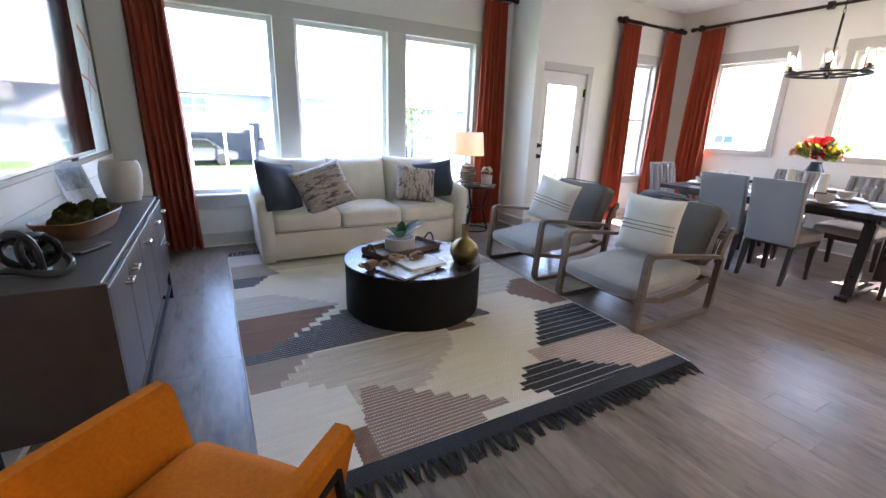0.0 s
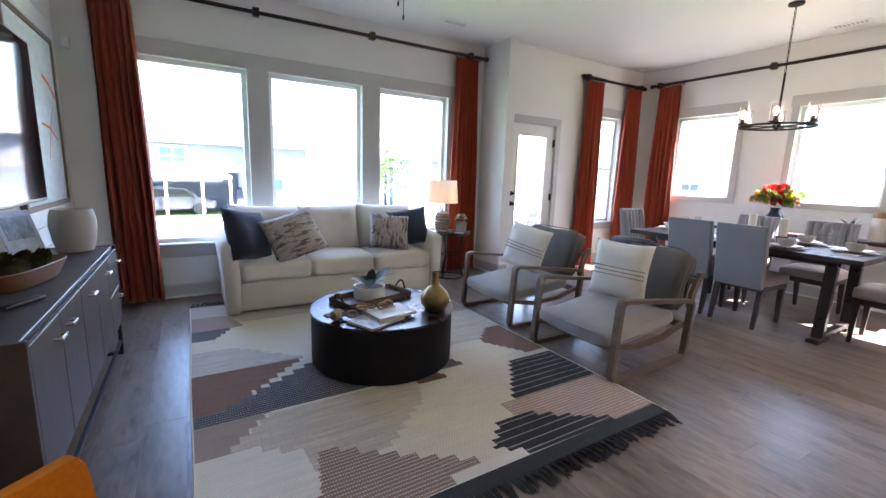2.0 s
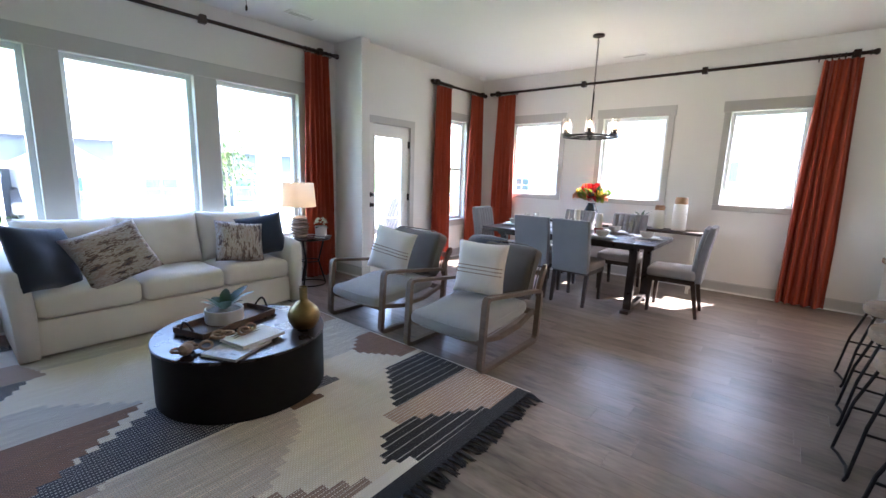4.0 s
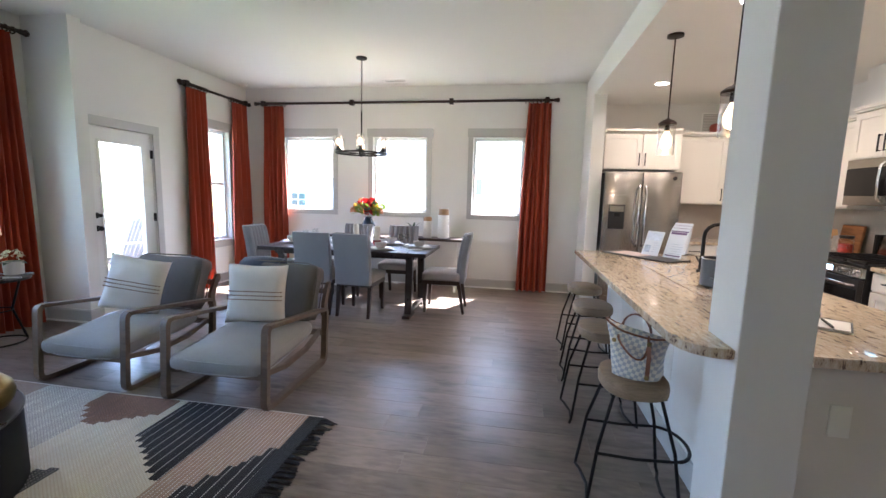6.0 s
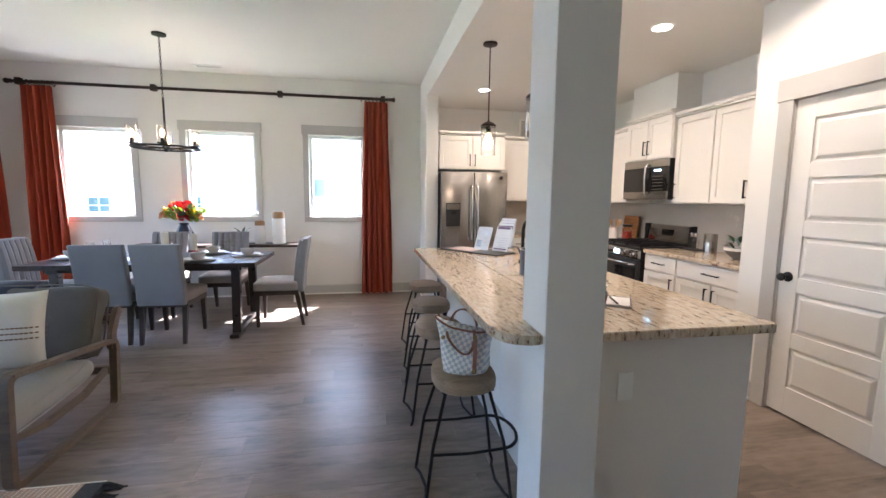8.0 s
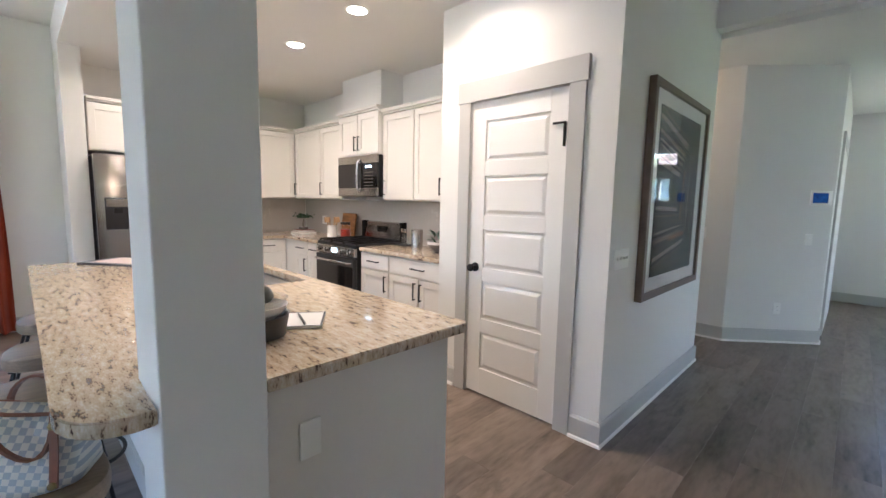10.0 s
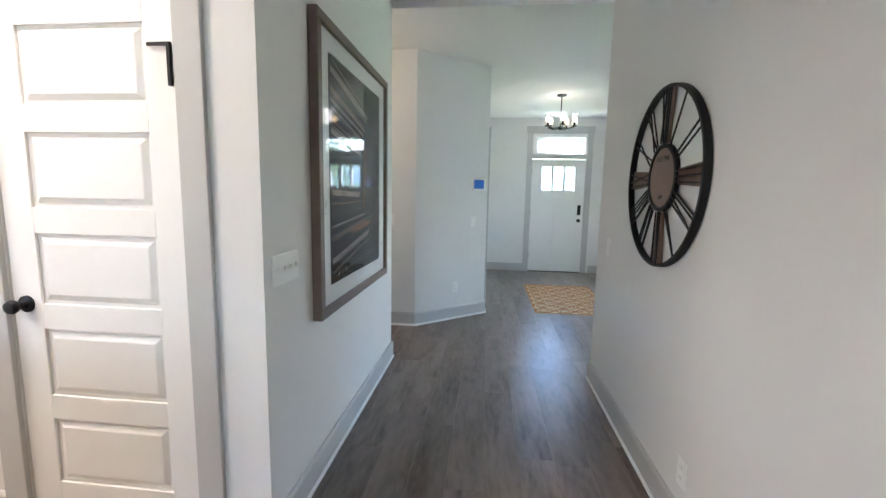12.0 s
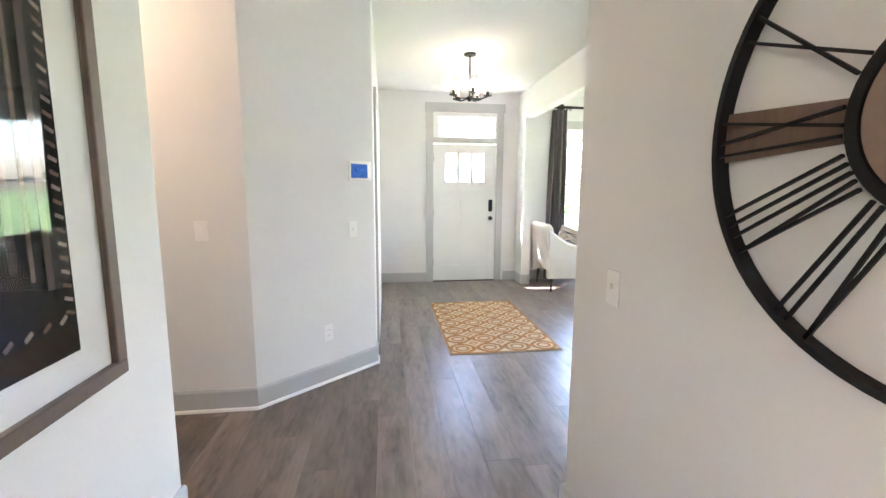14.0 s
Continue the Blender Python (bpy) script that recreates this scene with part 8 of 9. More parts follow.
# framed photograph of a stair of balconies
g = thing("framed_picture", "large framed sepia photograph of stacked timber balconies behind glass", "picture", (0, 0, 0))
PX, PY0, PY1, PZ0, PZ1 = 2.733, -4.635, -3.40, 0.79, 2.145
M_FRAME = wood("taupe_frame_wood", (0.135, 0.092, 0.066, 1), 0.2, 0.5, (3, 3, 3))
for a, c, z0, z1 in ((PY0, PY1, PZ1 - 0.045, PZ1), (PY0, PY1, PZ0, PZ0 + 0.045), (PY0, PY0 + 0.045, PZ0 + 0.045, PZ1 - 0.045), (PY1 - 0.045, PY1, PZ0 + 0.045, PZ1 - 0.045)):
    part("frame_bar", box(PX - 0.045, PX, a, c, z0, z1, 0.003), M_FRAME, g)
part("mat_board", box(PX - 0.024, PX - 0.004, PY0 + 0.045, PY1 - 0.045, PZ0 + 0.045, PZ1 - 0.045), M_PAPER, g, "white mat board")
iy0, iy1, iz0, iz1 = PY0 + 0.165, PY1 - 0.165, PZ0 + 0.135, PZ1 - 0.135
part("photo", box(PX - 0.0262, PX - 0.0244, iy0, iy1, iz0, iz1), mat("photo_ground", (0.012, 0.010, 0.009, 1), rough=0.8, vary=0.4, scale=5, spec=0.1), g, "dark photographic print")
MB = [mat("photo_tone", c, rough=0.8, vary=0.5, scale=12, fine=60, bump=0, spec=0.1) for c in ((0.15, 0.10, 0.075, 1), (0.06, 0.042, 0.035, 1), (0.27, 0.215, 0.18, 1), (0.008, 0.010, 0.014, 1), (0.20, 0.09, 0.04, 1))]
xq = PX - 0.0275
rg = random.Random(31)


def strip(p0, p1, w, mt, lift=0.0):
    a, c = Vector((xq - lift, iy0 + (iy1 - iy0) * p0[0], iz0 + (iz1 - iz0) * p0[1])), Vector((xq - lift, iy0 + (iy1 - iy0) * p1[0], iz0 + (iz1 - iz0) * p1[1]))
    part("photo_tone_strip", bar([a, c], w, 0.0008, side=(1, 0, 0)), mt, g)


# p = (0 at the far edge .. 1 at the near edge, height)
for k in range(9):   # gallery beams fall towards a far point
    strip((0.30 + 0.025 * k, 0.86 - 0.034 * k), (0.985, 0.985 - 0.043 * k), 0.030 if k % 2 else 0.013, MB[(0, 2, 1)[k % 3]], 0.0002 * k)
for k in range(4):   # bright handrails of the upper galleries
    strip((0.34 + 0.05 * k, 0.80 - 0.055 * k), (0.97, 0.93 - 0.075 * k), 0.007, MB[2], 0.0022 + 0.0002 * k)
for k in range(8):   # stair flights below
    z = 0.05 + 0.052 * k
    strip((0.26 + 0.035 * k, 0.16 + 0.035 * k), (0.985, z), 0.028 if k % 2 else 0.012, MB[(0, 2, 1)[k % 3]], 0.0002 * k + 0.003)
strip((0.28, 0.25), (0.66, 0.22), 0.030, MB[4], 0.0050)
for k in range(7):   # posts of the far wing
    strip((0.09 + 0.055 * k, 0.17 + 0.028 * k), (0.09 + 0.05 * k, 0.90 - 0.040 * k), 0.012 if k % 2 else 0.022, MB[(1, 0, 1, 2, 1, 0, 4)[k]], 0.0052 + 0.0001 * k)
for k in range(24):  # carved frieze and balusters
    strip((0.03 + 0.04 * k, 0.955 + 0.0012 * k), (0.045 + 0.04 * k, 0.975 + 0.0012 * k), 0.010, MB[2 if k % 2 else 0], 0.0062)
    strip((0.02, 0.10 + 0.033 * k), (0.05, 0.11 + 0.033 * k), 0.010, MB[2 if k % 2 else 0], 0.0062)
    if k < 15:
        strip((0.05 + 0.06 * k, 0.10 - 0.004 * k), (0.075 + 0.06 * k, 0.085 - 0.004 * k), 0.012, MB[0 if k % 2 else 2], 0.0062)
strip((0.50, 0.52), (0.66, 0.52), 0.20, MB[3], 0.0058)
o = part("glazing", box(PX - 0.039, PX - 0.037, PY0 + 0.045, PY1 - 0.045, PZ0 + 0.045, PZ1 - 0.045), glass("picture_glass", (1, 1, 1, 1), 0.06, 6.0), g, "reflective picture glass")
o.visible_shadow = False

# foyer light
FXL, FYL = 0.99, -7.77
g = thing("foyer_chandelier", "small black semi-flush light with lit bulbs in clear glasses", "chandelier", (FXL, FYL, 0))
part("canopy", lathe([(0.065, ZF - 0.001), (0.065, ZF - 0.015), (0.02, ZF - 0.022), (0, ZF - 0.022)], 26, cap=False), M_BLACK, g, smooth=True)
part("stem", tube([(0, 0, ZF - 0.01), (0, 0, 2.33)], 0.008, 10), M_BLACK, g, smooth=True)
part("hub", lathe([(0.004, 2.30), (0.02, 2.31), (0.03, 2.33), (0.03, 2.35), (0.01, 2.36)], 18), M_BLACK, g, smooth=True)
for k in range(5):
    a = radians(72 * k + 90)
    c, s = math.cos(a), math.sin(a)
    part("arm", tube([(0.02 * c, 0.02 * s, 2.335), (0.12 * c, 0.12 * s, 2.325), (0.19 * c, 0.19 * s, 2.345)], 0.007, 8), M_BLACK, g, smooth=True)
    part("drip_cup", lathe([(0.01, 2.345), (0.045, 2.35), (0.045, 2.356), (0.01, 2.357)], 20, c=(0.19 * c, 0.19 * s, 0)), M_BLACK, g, smooth=True)
    edison(g, (0.19 * c, 0.19 * s, 2.357), 0.17, 0.042)
lamp("lamp_foyer", "POINT", (FXL, FYL, 2.50), 0.12, (1.0, 0.86, 0.70), 0.12)
lamp("lamp_side_hall", "POINT", (3.7, -5.4, 2.5), 0.26, (1.0, 0.66, 0.40), 0.10)
g = thing("recessed_light", "lit round recessed ceiling light in the side hall", "ceiling light", (3.7, -5.4, ZF), 0, "recessed ceiling lights")
part("lens", lathe([(0.075, -0.003), (0.0, -0.0035)], 32, cap=False), M_LED, g, "glowing lens")

# door mat
M_MATB = weave(mat("ochre_mat_yarn", (0.34, 0.15, 0.035, 1), rough=0.95, vary=0.15, scale=12, fine=120, bump=0), 0.006, 0.8, dist=0.002)
M_MATL = weave(mat("cream_mat_yarn", (0.60, 0.46, 0.28, 1), rough=0.95, vary=0.1, scale=12, fine=120, bump=0), 0.006, 0.8, dist=0.002)
g = thing("entry_mat", "cream entry rug with an ochre linked octagon pattern", "rug", (0.87, -7.38, 0.001))
part("mat_body", box(-0.49, 0.49, -0.82, 0.82, 0, 0.008, 0.002), M_MATL, g)
b = bmesh.new()
for i in range(4):
    for j in range(7):
        cx, cy = -0.3675 + 0.245 * i, -0.702 + 0.234 * j
        for rx, ry, w in ((0.106, 0.096, 0.030), (0.056, 0.048, 0.020)):
            pts = [(cx + rx * math.cos(t), cy + ry * math.sin(t), 0.0088) for t in [math.pi * (k + 0.5) / 4 for k in range(8)]]
            bar(pts + [pts[0]], w, 0.0016, bm=b)
        if i < 3:
            bar([(cx + 0.104, cy, 0.0088), (cx + 0.141, cy, 0.0088)], 0.05, 0.0015, bm=b)
            if j < 6:
                q = [(cx + 0.1225 + 0.036 * math.cos(t), cy + 0.117 + 0.034 * math.sin(t), 0.0088) for t in [math.pi * k / 2 for k in range(4)]]
                bar(q + [q[0]], 0.014, 0.0014, bm=b)
        if j < 6:
            bar([(cx, cy + 0.095, 0.0088), (cx, cy + 0.139, 0.0088)], 0.05, 0.0013, bm=b)
for x0, x1, y0, y1 in ((-0.49, 0.49, -0.82, -0.803), (-0.49, 0.49, 0.803, 0.82), (-0.49, -0.473, -0.803, 0.803), (0.473, 0.49, -0.803, 0.803)):
    box(x0, x1, y0, y1, 0.0079, 0.0092, bm=b)
part("pattern", b, M_MATB, g, "ochre linked octagons", kind="stuff")

# front room: armchair, cushion, curtain
M_NAVYST = mat("navy_tan_stripes", (0.3, 0.3, 0.3, 1), rough=0.9, scale=2.2, fine=40, stretch=(0.3, 1, 3.0), bump=0.2,
               ramp=[(0.44, (0.015, 0.02, 0.04, 1)), (0.47, (0.40, 0.33, 0.25, 1)), (0.54, (0.55, 0.47, 0.38, 1)), (0.57, (0.03, 0.035, 0.05, 1))])
g = thing("cream_armchair", "cream upholstered wing armchair with rolled arms and dark legs", "armchair", (-0.68, -8.92, 0), 176)
part("seat", softbox(0.66, 0.60, 0.22, 0.05, 0.02, 7, 0.003, 1, pose(0.04, 0, 0.34)), M_CREAM, g, smooth="all")
part("backrest", softbox(0.16, 0.74, 0.62, 0.07, 0, 8, 0.004, 2, pose(-0.33, 0, 0.62, 0, -12, 0)), M_CREAM, g, smooth="all")
for s in (-1, 1):
    loops = []
    for x, zt in ((0.36, 0.50), (0.30, 0.57), (0.1, 0.62), (-0.15, 0.70), (-0.38, 0.86)):
        y0, y1 = s * 0.31, s * 0.40
        loops.append([(x, y0, 0.20), (x, y1, 0.20), (x, y1 + s * 0.01, zt - 0.03), (x, y1 - s * 0.02, zt), (x, y0, zt - 0.01)])
    part("arm", rings(loops), M_CREAM, g, smooth=True)
    for x in (0.30, -0.30):
        part("leg", tube([(x, s * 0.32, 0.21), (x * 1.05, s * 0.33, 0.0)], [0.022, 0.012], 10), M_DKWOOD, g, smooth=True)
cushion((-0.62, -8.72, 0.68), 0.42, 0.40, 0.15, (-18, 12, 120), 9, M_NAVYST, "navy and tan striped cushion on the cream armchair")
curtain((-0.68, -9.37), 0.27, 0.02, 2.56, "x", 4, 8, 1.15, label="grey-brown pleated curtain beside the front window", mt=mat("taupe_curtain", (0.10, 0.085, 0.08, 1), rough=0.8, vary=0.15, sheen=0.2), group="front room curtains")
rod((-2.3, -9.37, 2.60), (-0.45, -9.37, 2.60), [0.1, 1.6], (0, -1, 0), "dark bronze curtain rod of the front room", [1.45, 1.5, 1.55, 1.6, 1.65])
casing("trim_front_room_window", "x", -9.47, 1, -1.85, -0.86, 2.30, 0.08, 0.12, 0.6, lab="pale grey casing of the front room window")

# ---- outdoors ----
GZ = -1.2
b = bmesh.new()
bmesh.ops.create_grid(b, x_segments=2, y_segments=2, size=900)
bmesh.ops.translate(b, verts=b.verts[:], vec=(0, 0, GZ))
structure("ground", b, M_GRASS, "sunlit lawn reaching the horizon")
structure("road", box(-60, 70, 17.5, 24.5, GZ + 0.004, GZ + 0.02), M_CONC, "pale concrete street and drives")
structure("pavement", box(-60, 70, 15.6, 16.9, GZ + 0.004, GZ + 0.06), M_CONC, "pale concrete pavement")
structure("foundation", box(-4.34, XE + T, -9.61, YN + T, GZ - 0.1, -0.165), M_CONC, "concrete foundation")
structure("patio", box(4.87, 9.6, 4.86, 7.3, GZ, -0.03), M_CONC, "pale concrete patio slab")
g = tagged(new("roof"), "grey shingle roof over the house", kind="structure")
part("roof_slab", box(-4.5, XE + 0.3, -9.75, YN + 0.25, ZL + 0.14, ZL + 0.34), M_ROOF, g)
# white column; its bluish shade is put into the base colour
solid("porch_column", box(-0.15, 0.15, -0.15, 0.15, -0.03, 3.0, 0.008), mat("shaded_white_column", (0.36, 0.41, 0.46, 1), rough=0.6, vary=0.03), "square white porch column outside the tall window", "column", (5.0, 6.75, 0))


def house(at, rz, w, d, h, rise, wall_m, roof_m, label, wins, gable=False, garage=False):
    g = thing("neighbour_house", label, "house", at, rz, "houses across the street")
    part("wall", box(-w / 2, w / 2, 0, d, 0, h), wall_m, g)
    o = 0.5
    if gable:
        rf = prism([(-w / 2 - o, h), (w / 2 + o, h), (0, h + rise)], -o, d + o, m=Matrix(((1, 0, 0, 0), (0, 0, 1, 0), (0, 1, 0, 0), (0, 0, 0, 1))))
    else:
        rf = rings([[(-w / 2 - o, -o, h), (w / 2 + o, -o, h), (w / 2 + o, d + o, h), (-w / 2 - o, d + o, h)],
                    [(-w / 2 + d * 0.4, d / 2 - 0.1, h + rise), (w / 2 - d * 0.4, d / 2 - 0.1, h + rise), (w / 2 - d * 0.4, d / 2 + 0.1, h + rise), (-w / 2 + d * 0.4, d / 2 + 0.1, h + rise)]])
    part("roof", rf, roof_m, g)
    k = 0
    while k * 0.2 < h - 0.3 and wall_m is not M_SIDEW and k < 30:
        part("siding_board", box(-w / 2 - 0.02, w / 2 + 0.02, -0.025, -0.001, 0.1 + 0.2 * k, 0.27 + 0.2 * k), wall_m, g)
        k += 1
    for x, z, ww, hh in wins:
        win = part("window", box(x - ww / 2 - 0.1, x + ww / 2 + 0.1, -0.08, -0.03, z - hh / 2 - 0.1, z + hh / 2 + 0.1), M_SIDEW, g, "white-framed window")
        for s in (-1, 1):
            for t in (-1, 1):
                part("pane", box(x + s * ww / 4 - ww / 4 + 0.04, x + s * ww / 4 + ww / 4 - 0.04, -0.10, -0.081, z + t * hh / 4 - hh / 4 + 0.03, z + t * hh / 4 + hh / 4 - 0.03), M_WPANE, win)
    if garage:
        part("garage_door", box(garage - 2.3, garage + 2.3, -0.09, -0.03, 0.0, 2.2), M_SIDEW, g, "white panelled garage door")
    return g


house((2.0, 28.5, GZ), 0, 12.0, 9, 3.85, 3.0, M_SIDEB, M_ROOF, "grey-blue two-storey house with a white-framed window", [(-1.4, 3.1, 1.3, 1.0), (4.2, 1.3, 1.4, 1.5)])
house((11.2, 30, GZ), 0, 6.0, 8, 3.0, 2.6, M_SIDEW, M_ROOF, "white house with a pale roof across the street", [(-0.6, 1.2, 1.8, 1.3)], True)
house((19.0, 29, GZ), 0, 9.0, 9, 3.6, 3.4, M_SIDEB, M_ROOF, "pale blue house with a low hipped roof", [(-3.2, 1.3, 2.4, 1.4)])
house((5.4, 25.2, GZ), 0, 3.0, 3.2, 2.3, 1.2, M_SIDEW, M_ROOF, "small white gabled porch with two windows", [(-0.2, 1.3, 1.5, 1.4)], True)
house((31, 12, GZ), -90, 16.0, 9, 3.6, 3.0, M_SIDEW, M_ROOFB, "white house beyond the dining windows", [(2.0, 2.1, 1.6, 1.0), (-4.0, 2.0, 1.2, 1.0)])
house((33, -7, GZ), -90, 12.0, 9, 3.6, 3.2, M_SIDEW, M_ROOF, "white house next to the dining side", [(2.0, 2.2, 1.4, 1.2)])
house((-2, -34, GZ), 180, 14.0, 9, 5.0, 3.0, M_SIDEW, M_ROOFB, "white house across the front street", [(-3, 1.6, 1.8, 1.4), (3, 1.6, 1.8, 1.4)])
house((-26, -9, GZ), 90, 12.0, 9, 5.0, 3.0, M_SIDEW, M_ROOFB, "white house beside the front lawn", [(0, 1.6, 1.8, 1.4)])


def car(at, rz, col, label):
    g = thing("parked_car", label, "car", at, rz, "parked cars")
    prof = [(-2.2, 0.35), (2.2, 0.35), (2.25, 0.75), (1.4, 0.95), (0.8, 1.45), (-1.1, 1.5), (-1.9, 1.0), (-2.25, 0.9)]
    b = prism(prof, -0.88, 0.88, m=Matrix(((1, 0, 0, 0), (0, 0, 1, 0), (0, 1, 0, 0), (0, 0, 0, 1))))
    bmesh.ops.bevel(b, geom=b.edges[:], offset=0.06, segments=2, affect="EDGES")
    part("body", b, col, g, smooth=True)
    for s in (-1, 1):
        part("side_window", prism([(-1.5, 1.0), (1.1, 1.0), (0.7, 1.38), (-1.0, 1.42)], s * 0.881, s * 0.89, m=Matrix(((1, 0, 0, 0), (0, 0, 1, 0), (0, 1, 0, 0), (0, 0, 0, 1)))), M_BLKGL, g)
        for x in (-1.4, 1.4):
            w = lathe([(0.05, -0.1), (0.33, -0.1), (0.35, 0), (0.33, 0.1), (0.05, 0.1)], 20)
            bmesh.ops.transform(w, matrix=pose(x, s * 0.82, 0.35, 90, 0, 0), verts=w.verts[:])
            part("wheel", w, M_BLKPL, g, smooth=True)


M_CARD = mat("dark_car_paint", (0.03, 0.035, 0.045, 1), rough=0.2, vary=0.1, coat=0.6, bump=0)
car((0.2, 26.6, GZ - 0.05), 12, M_CARD, "dark parked car on a pale drive")
car((4.6, 27.6, GZ - 0.05), 85, mat("grey_car_paint", (0.10, 0.11, 0.13, 1), rough=0.25, vary=0.1, coat=0.5, bump=0), "grey parked car beside the porch")
g = thing("carport", "white flat carport on slim posts over the parked cars", "carport", (0.9, 26.4, GZ))
part("carport_roof", box(-2.3, 2.4, -1.6, 1.9, 1.95, 2.12, 0.02), M_SIDEW, g)
for x in (-2.2, -0.6, 1.0, 2.3):
    part("post", box(x - 0.06, x + 0.06, -1.55, -1.43, 0, 1.95), M_SIDEW, g)


def tree(at, h, r, seed, label, n=900):
    rg = random.Random(seed)
    g = thing("tree", label, "tree", at, 0, "young street trees")
    b = tube([(0, 0, 0), (0.04, 0.02, h * 0.4), (0.0, 0.05, h * 0.75), (0.02, 0, h * 0.92)], [0.07, 0.055, 0.03, 0.01], 8)
    tips = []
    for k in range(14):
        z = h * (0.4 + 0.5 * k / 14)
        a = rg.random() * 6.28
        l = r * rg.uniform(0.6, 1.0) * (1 - 0.5 * k / 14)
        tip = Vector((l * math.cos(a), l * math.sin(a), z + l * 0.5))
        tube([(0, 0, z), tip * 0.5 + Vector((0, 0, z * 0.5)), tip], [0.022, 0.014, 0.006], 5, bm=b)
        tips += [tip, tip * 0.6 + Vector((0, 0, z * 0.4))]
    part("trunk", b, M_BARK, g, smooth=True)
    b = bmesh.new()
    for k in range(n):
        c = tips[rg.randrange(len(tips))]
        p = c + Vector((rg.gauss(0, 1), rg.gauss(0, 1), rg.gauss(0, 0.8))) * r * 0.26
        s = rg.uniform(0.05, 0.10)
        m = Matrix.Translation(p) @ pose(0, 0, 0, rg.random() * 360, rg.random() * 360, rg.random() * 360)
        vs = [b.verts.new(m @ Vector(q)) for q in ((-s, 0, 0), (0, -s * 0.5, 0.01), (s, 0, 0), (0, s * 0.5, 0.01))]
        b.faces.new(vs)
    part("crown", b, M_FOL, g, kind="stuff")


tree((8.5, 16.3, GZ), 3.9, 1.0, 3, "young tree with thin yellow-green leaves")
tree((10.5, 42, GZ), 7.5, 2.0, 4, "distant leafy tree between the houses")
tree((22, 21, GZ), 6.5, 2.0, 5, "tree beyond the patio window")
tree((-1.5, -13.5, GZ), 4.2, 1.3, 6, "young tree in front of the house", 1400)
tree((-3.6, -16, GZ), 5.5, 1.8, 7, "leafy tree on the front lawn", 1400)
# shrubs in front of the front room window
for k, x in enumerate((-1.2, -2.2, -3.1)):
    rg = random.Random(40 + k)
    g = thing("shrub", "round green garden shrub below the front window", "shrub", (x, -11.2, GZ), 0, "front shrubs")
    b = tube([(0, 0, 0), (0, 0, 0.5)], [0.03, 0.02], 6)
    part("stem", b, M_BARK, g)
    b = bmesh.new()
    for q in range(900):
        d = Vector((rg.gauss(0, 1), rg.gauss(0, 1), rg.gauss(0, 1))).normalized() * (0.35 + 0.5 * rg.random() ** 0.5) * 0.9
        p = Vector((d.x, d.y, 0.9 + d.z))
        s = rg.uniform(0.04, 0.08)
        m = Matrix.Translation(p) @ pose(0, 0, 0, rg.random() * 360, rg.random() * 360, rg.random() * 360)
        b.faces.new([b.verts.new(m @ Vector(v)) for v in ((-s, 0, 0), (0, -s * 0.5, 0.01), (s, 0, 0), (0, s * 0.5, 0.01))])
    part("foliage", b, M_LEAF, g, kind="stuff")


def adirondack(at, rz, mt, lab):
    g = thing("patio_chair", lab, "chair", at, rz, "patio chairs")
    for k in range(6):
        x = 0.28 - 0.09 * k
        part("seat_slat", box(x - 0.04, x + 0.04, -0.26, 0.26, 0.36 - 0.022 * k, 0.378 - 0.022 * k, 0.002), mt, g)
    for k in range(5):
        y = -0.22 + 0.11 * k
        part("back_slat", bar([(-0.24, y, 0.26), (-0.50, y * 1.15, 0.95 - 0.03 * abs(k - 2))], 0.018, 0.095, side=(0, 1, 0)), mt, g)
    for s in (-1, 1):
        part("arm_board", box(-0.42, 0.36, s * 0.33 - 0.06, s * 0.33 + 0.06, 0.55, 0.57, 0.003), mt, g)
        part("front_leg", box(0.28, 0.31, s * 0.29 - 0.04, s * 0.29 + 0.04, 0, 0.55, 0.002), mt, g)
        part("side_rail", bar([(0.30, s * 0.27, 0.32), (-0.60, s * 0.27, 0.03)], 0.09, 0.022, side=(0, 1, 0)), mt, g)


M_GREYW = wood("weathered_board", (0.13, 0.11, 0.095, 1), 0.3, 0.7)
M_CEDAR = wood("cedar_board", (0.32, 0.13, 0.05, 1), 0.3, 0.6)
adirondack((7.0, 6.2, -0.03), 165, M_GREYW, "weathered grey-brown slatted patio chair outside the glass door")
adirondack((8.9, 5.9, -0.03), -120, M_CEDAR, "slatted cedar adirondack chair on the patio")
for k in range(2):
    g = thing("porch_rail", "white porch railing at the edge of the patio", "railing", (4.97 if k == 0 else 9.5, 7.25 if k == 0 else 4.9, 0), 0 if k == 0 else 90, "porch railings")
    L_ = 4.5 if k == 0 else 2.3
    part("top_rail", box(0.16, L_, -0.03, 0.03, 0.90, 0.95, 0.003), M_SIDEW, g)
    part("bottom_rail", box(0.16, L_, -0.02, 0.02, 0.06, 0.10, 0.003), M_SIDEW, g)
    for q in range(int((L_ - 0.2) / 0.12)):
        x = 0.24 + 0.12 * q
        part("baluster", box(x - 0.012, x + 0.012, -0.012, 0.012, 0.10, 0.90), M_SIDEW, g)
    part("post", box(L_, L_ + 0.1, -0.05, 0.05, -0.03, 1.0, 0.003), M_SIDEW, g)

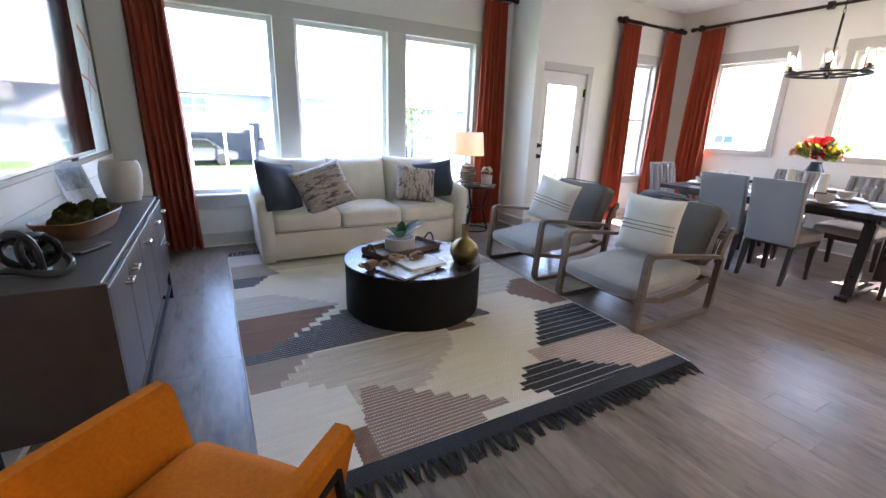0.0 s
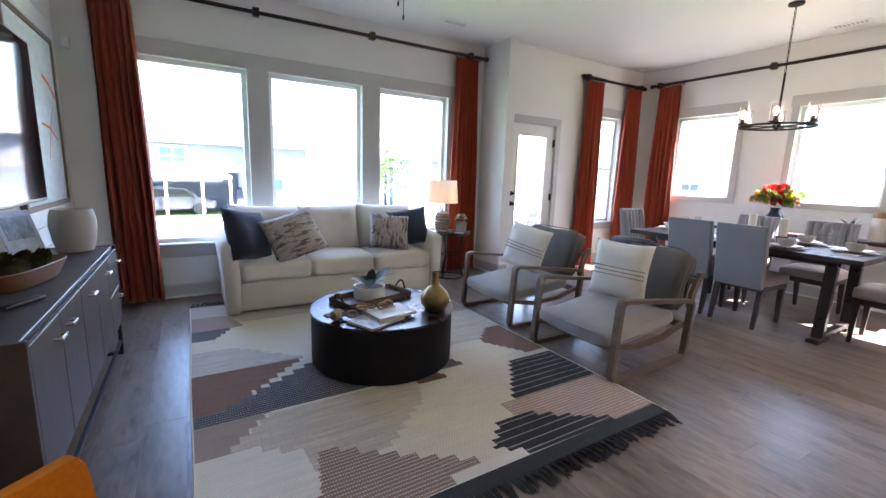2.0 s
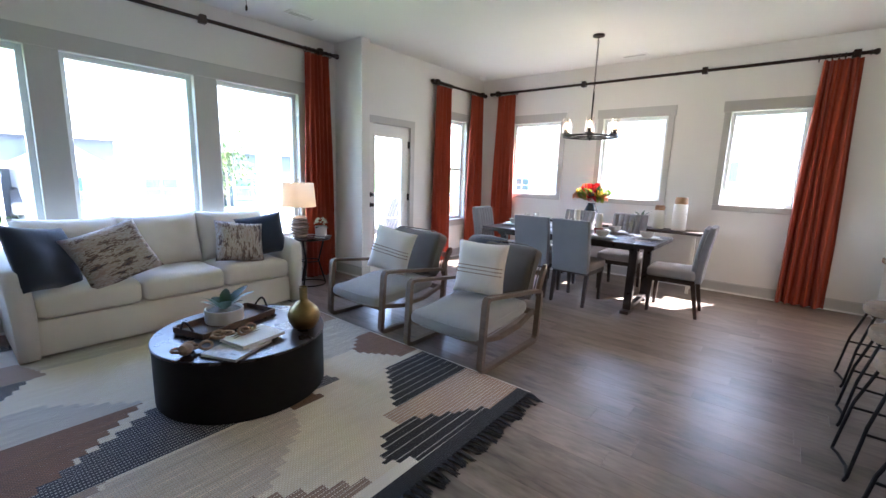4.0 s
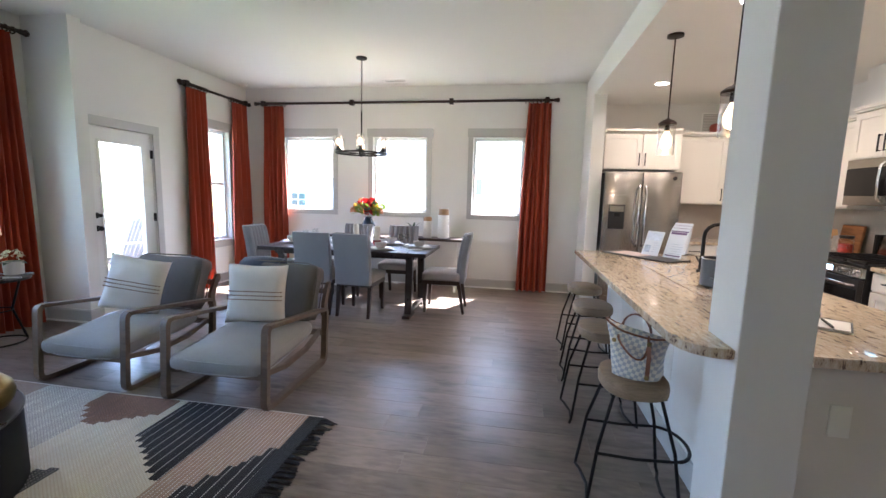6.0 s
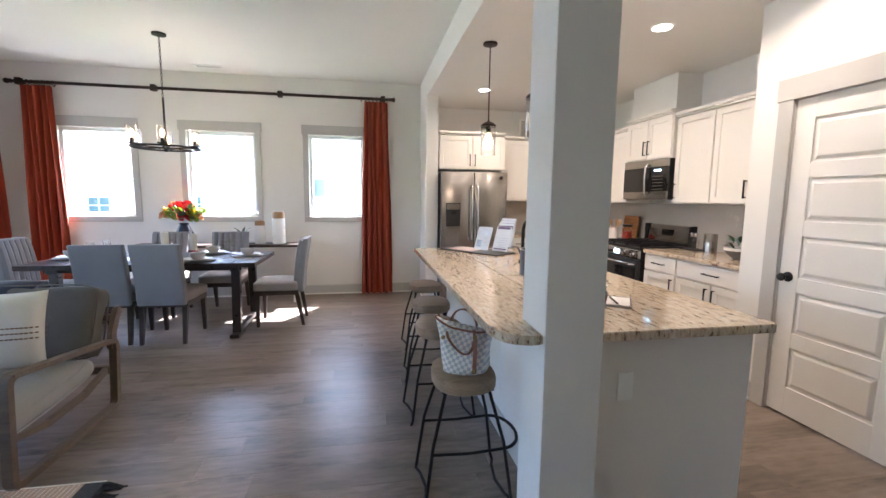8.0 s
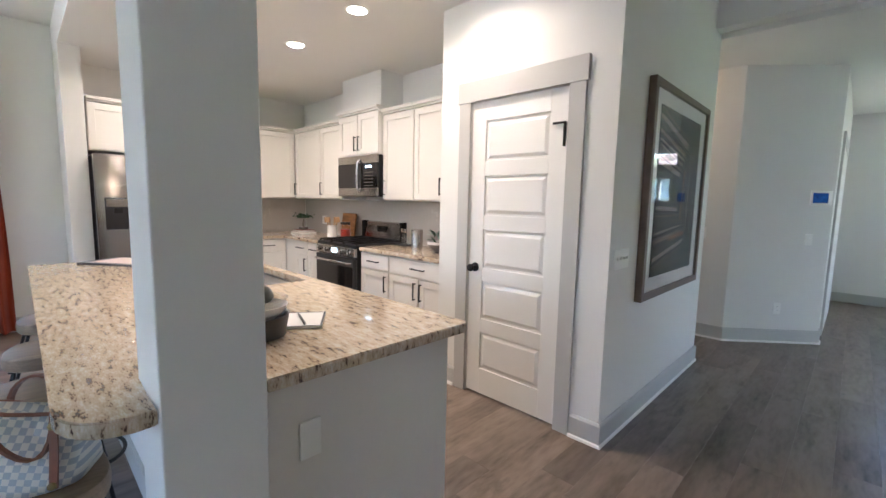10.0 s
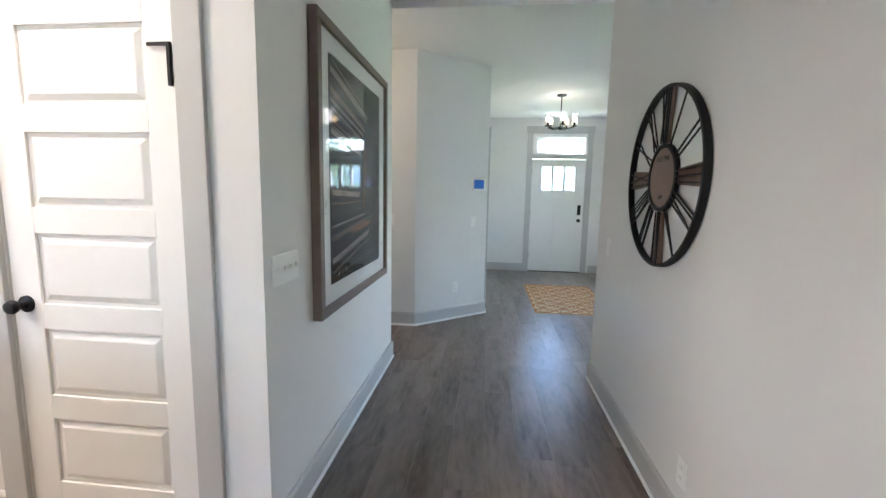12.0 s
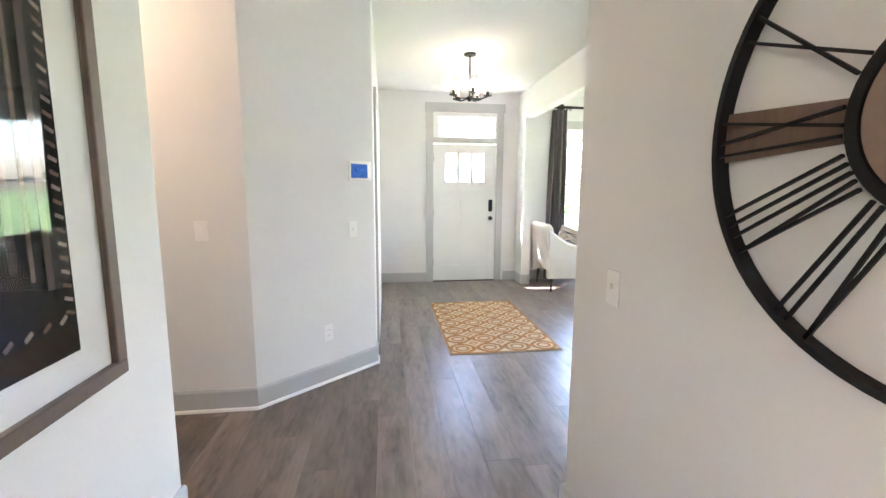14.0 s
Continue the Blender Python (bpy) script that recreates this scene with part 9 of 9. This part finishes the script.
g = thing("neighbour_house", "white house with one small dark blue window", "house", (12.0, -2.54, GZ), -90, "houses across the street")
part("wall", box(-6.0, 1.0, 0.0, 6.0, 0, 5.2), M_SIDEW, g)
w = part("window", box(-3.63, -3.17, -0.03, -0.001, 2.60, 3.08), M_SIDEW, g, "white-framed window")
part("pane", box(-3.58, -3.22, -0.045, -0.031, 2.64, 3.04), M_WPANE, w)

# ---- floor planks: pieces of the floor ----
def plank_mesh(w, l):
    b = box(-w / 2, w / 2, -l / 2, l / 2, -0.011, 0.0)
    top = [e for e in b.edges if all(v.co.z > -0.001 for v in e.verts)]
    bmesh.ops.bevel(b, geom=top, offset=0.0008, segments=1, affect="EDGES")
    me = bpy.data.meshes.new("floor_plank")
    bmesh.ops.recalc_face_normals(b, faces=b.faces[:])
    b.to_mesh(me)
    b.free()
    me.materials.append(M_FLOOR)
    return me


PWD, PLN = 0.182, 1.22
MESHES = [plank_mesh(PWD - 0.0003, PLN - 0.0004)]
rng = random.Random(5)
rest = bmesh.new()
count = 0
for i in range(-25, 42):
    x = 0.3 + (i + 0.5) * PWD
    off = rng.random() * PLN
    for j in range(-9, 6):
        y = j * PLN + off
        if y - PLN / 2 > 4.75 or y + PLN / 2 < -9.6 or x > 7.8:
            continue
        if x < 0.3 and y > -4.8:
            continue
        if x > 2.8 and y + PLN / 2 < -6.0:
            continue
        if x > 4.7 and y < -3.9:
            continue
        near = count < 300 and ((0.9 < x < 7.8 and -0.9 < y < 4.4) or (1.0 < x < 3.0 and y <= -0.9 and y > -9))
        if near:
            o = new("floor_plank", MESHES[0])
            o.parent = floor
            o.matrix_basis = pose(x, y, 0, 0, 0, 180 * rng.randrange(2))
            count += 1
        else:
            box(x - PWD / 2 + 0.0003, x + PWD / 2 - 0.0003, y - PLN / 2 + 0.0004, y + PLN / 2 - 0.0004, -0.011, 0.0, bm=rest)
m_rest = M_FLOOR.copy()
for n_ in [n for n in m_rest.node_tree.nodes if n.type == "OBJECT_INFO"]:
    geo = m_rest.node_tree.nodes.new("ShaderNodeNewGeometry")
    for lk in [l for l in m_rest.node_tree.links if l.from_node == n_]:
        m_rest.node_tree.links.new(geo.outputs["Random Per Island"], lk.to_socket)
part("floor_planks_rest", rest, m_rest, floor, kind="stuff")
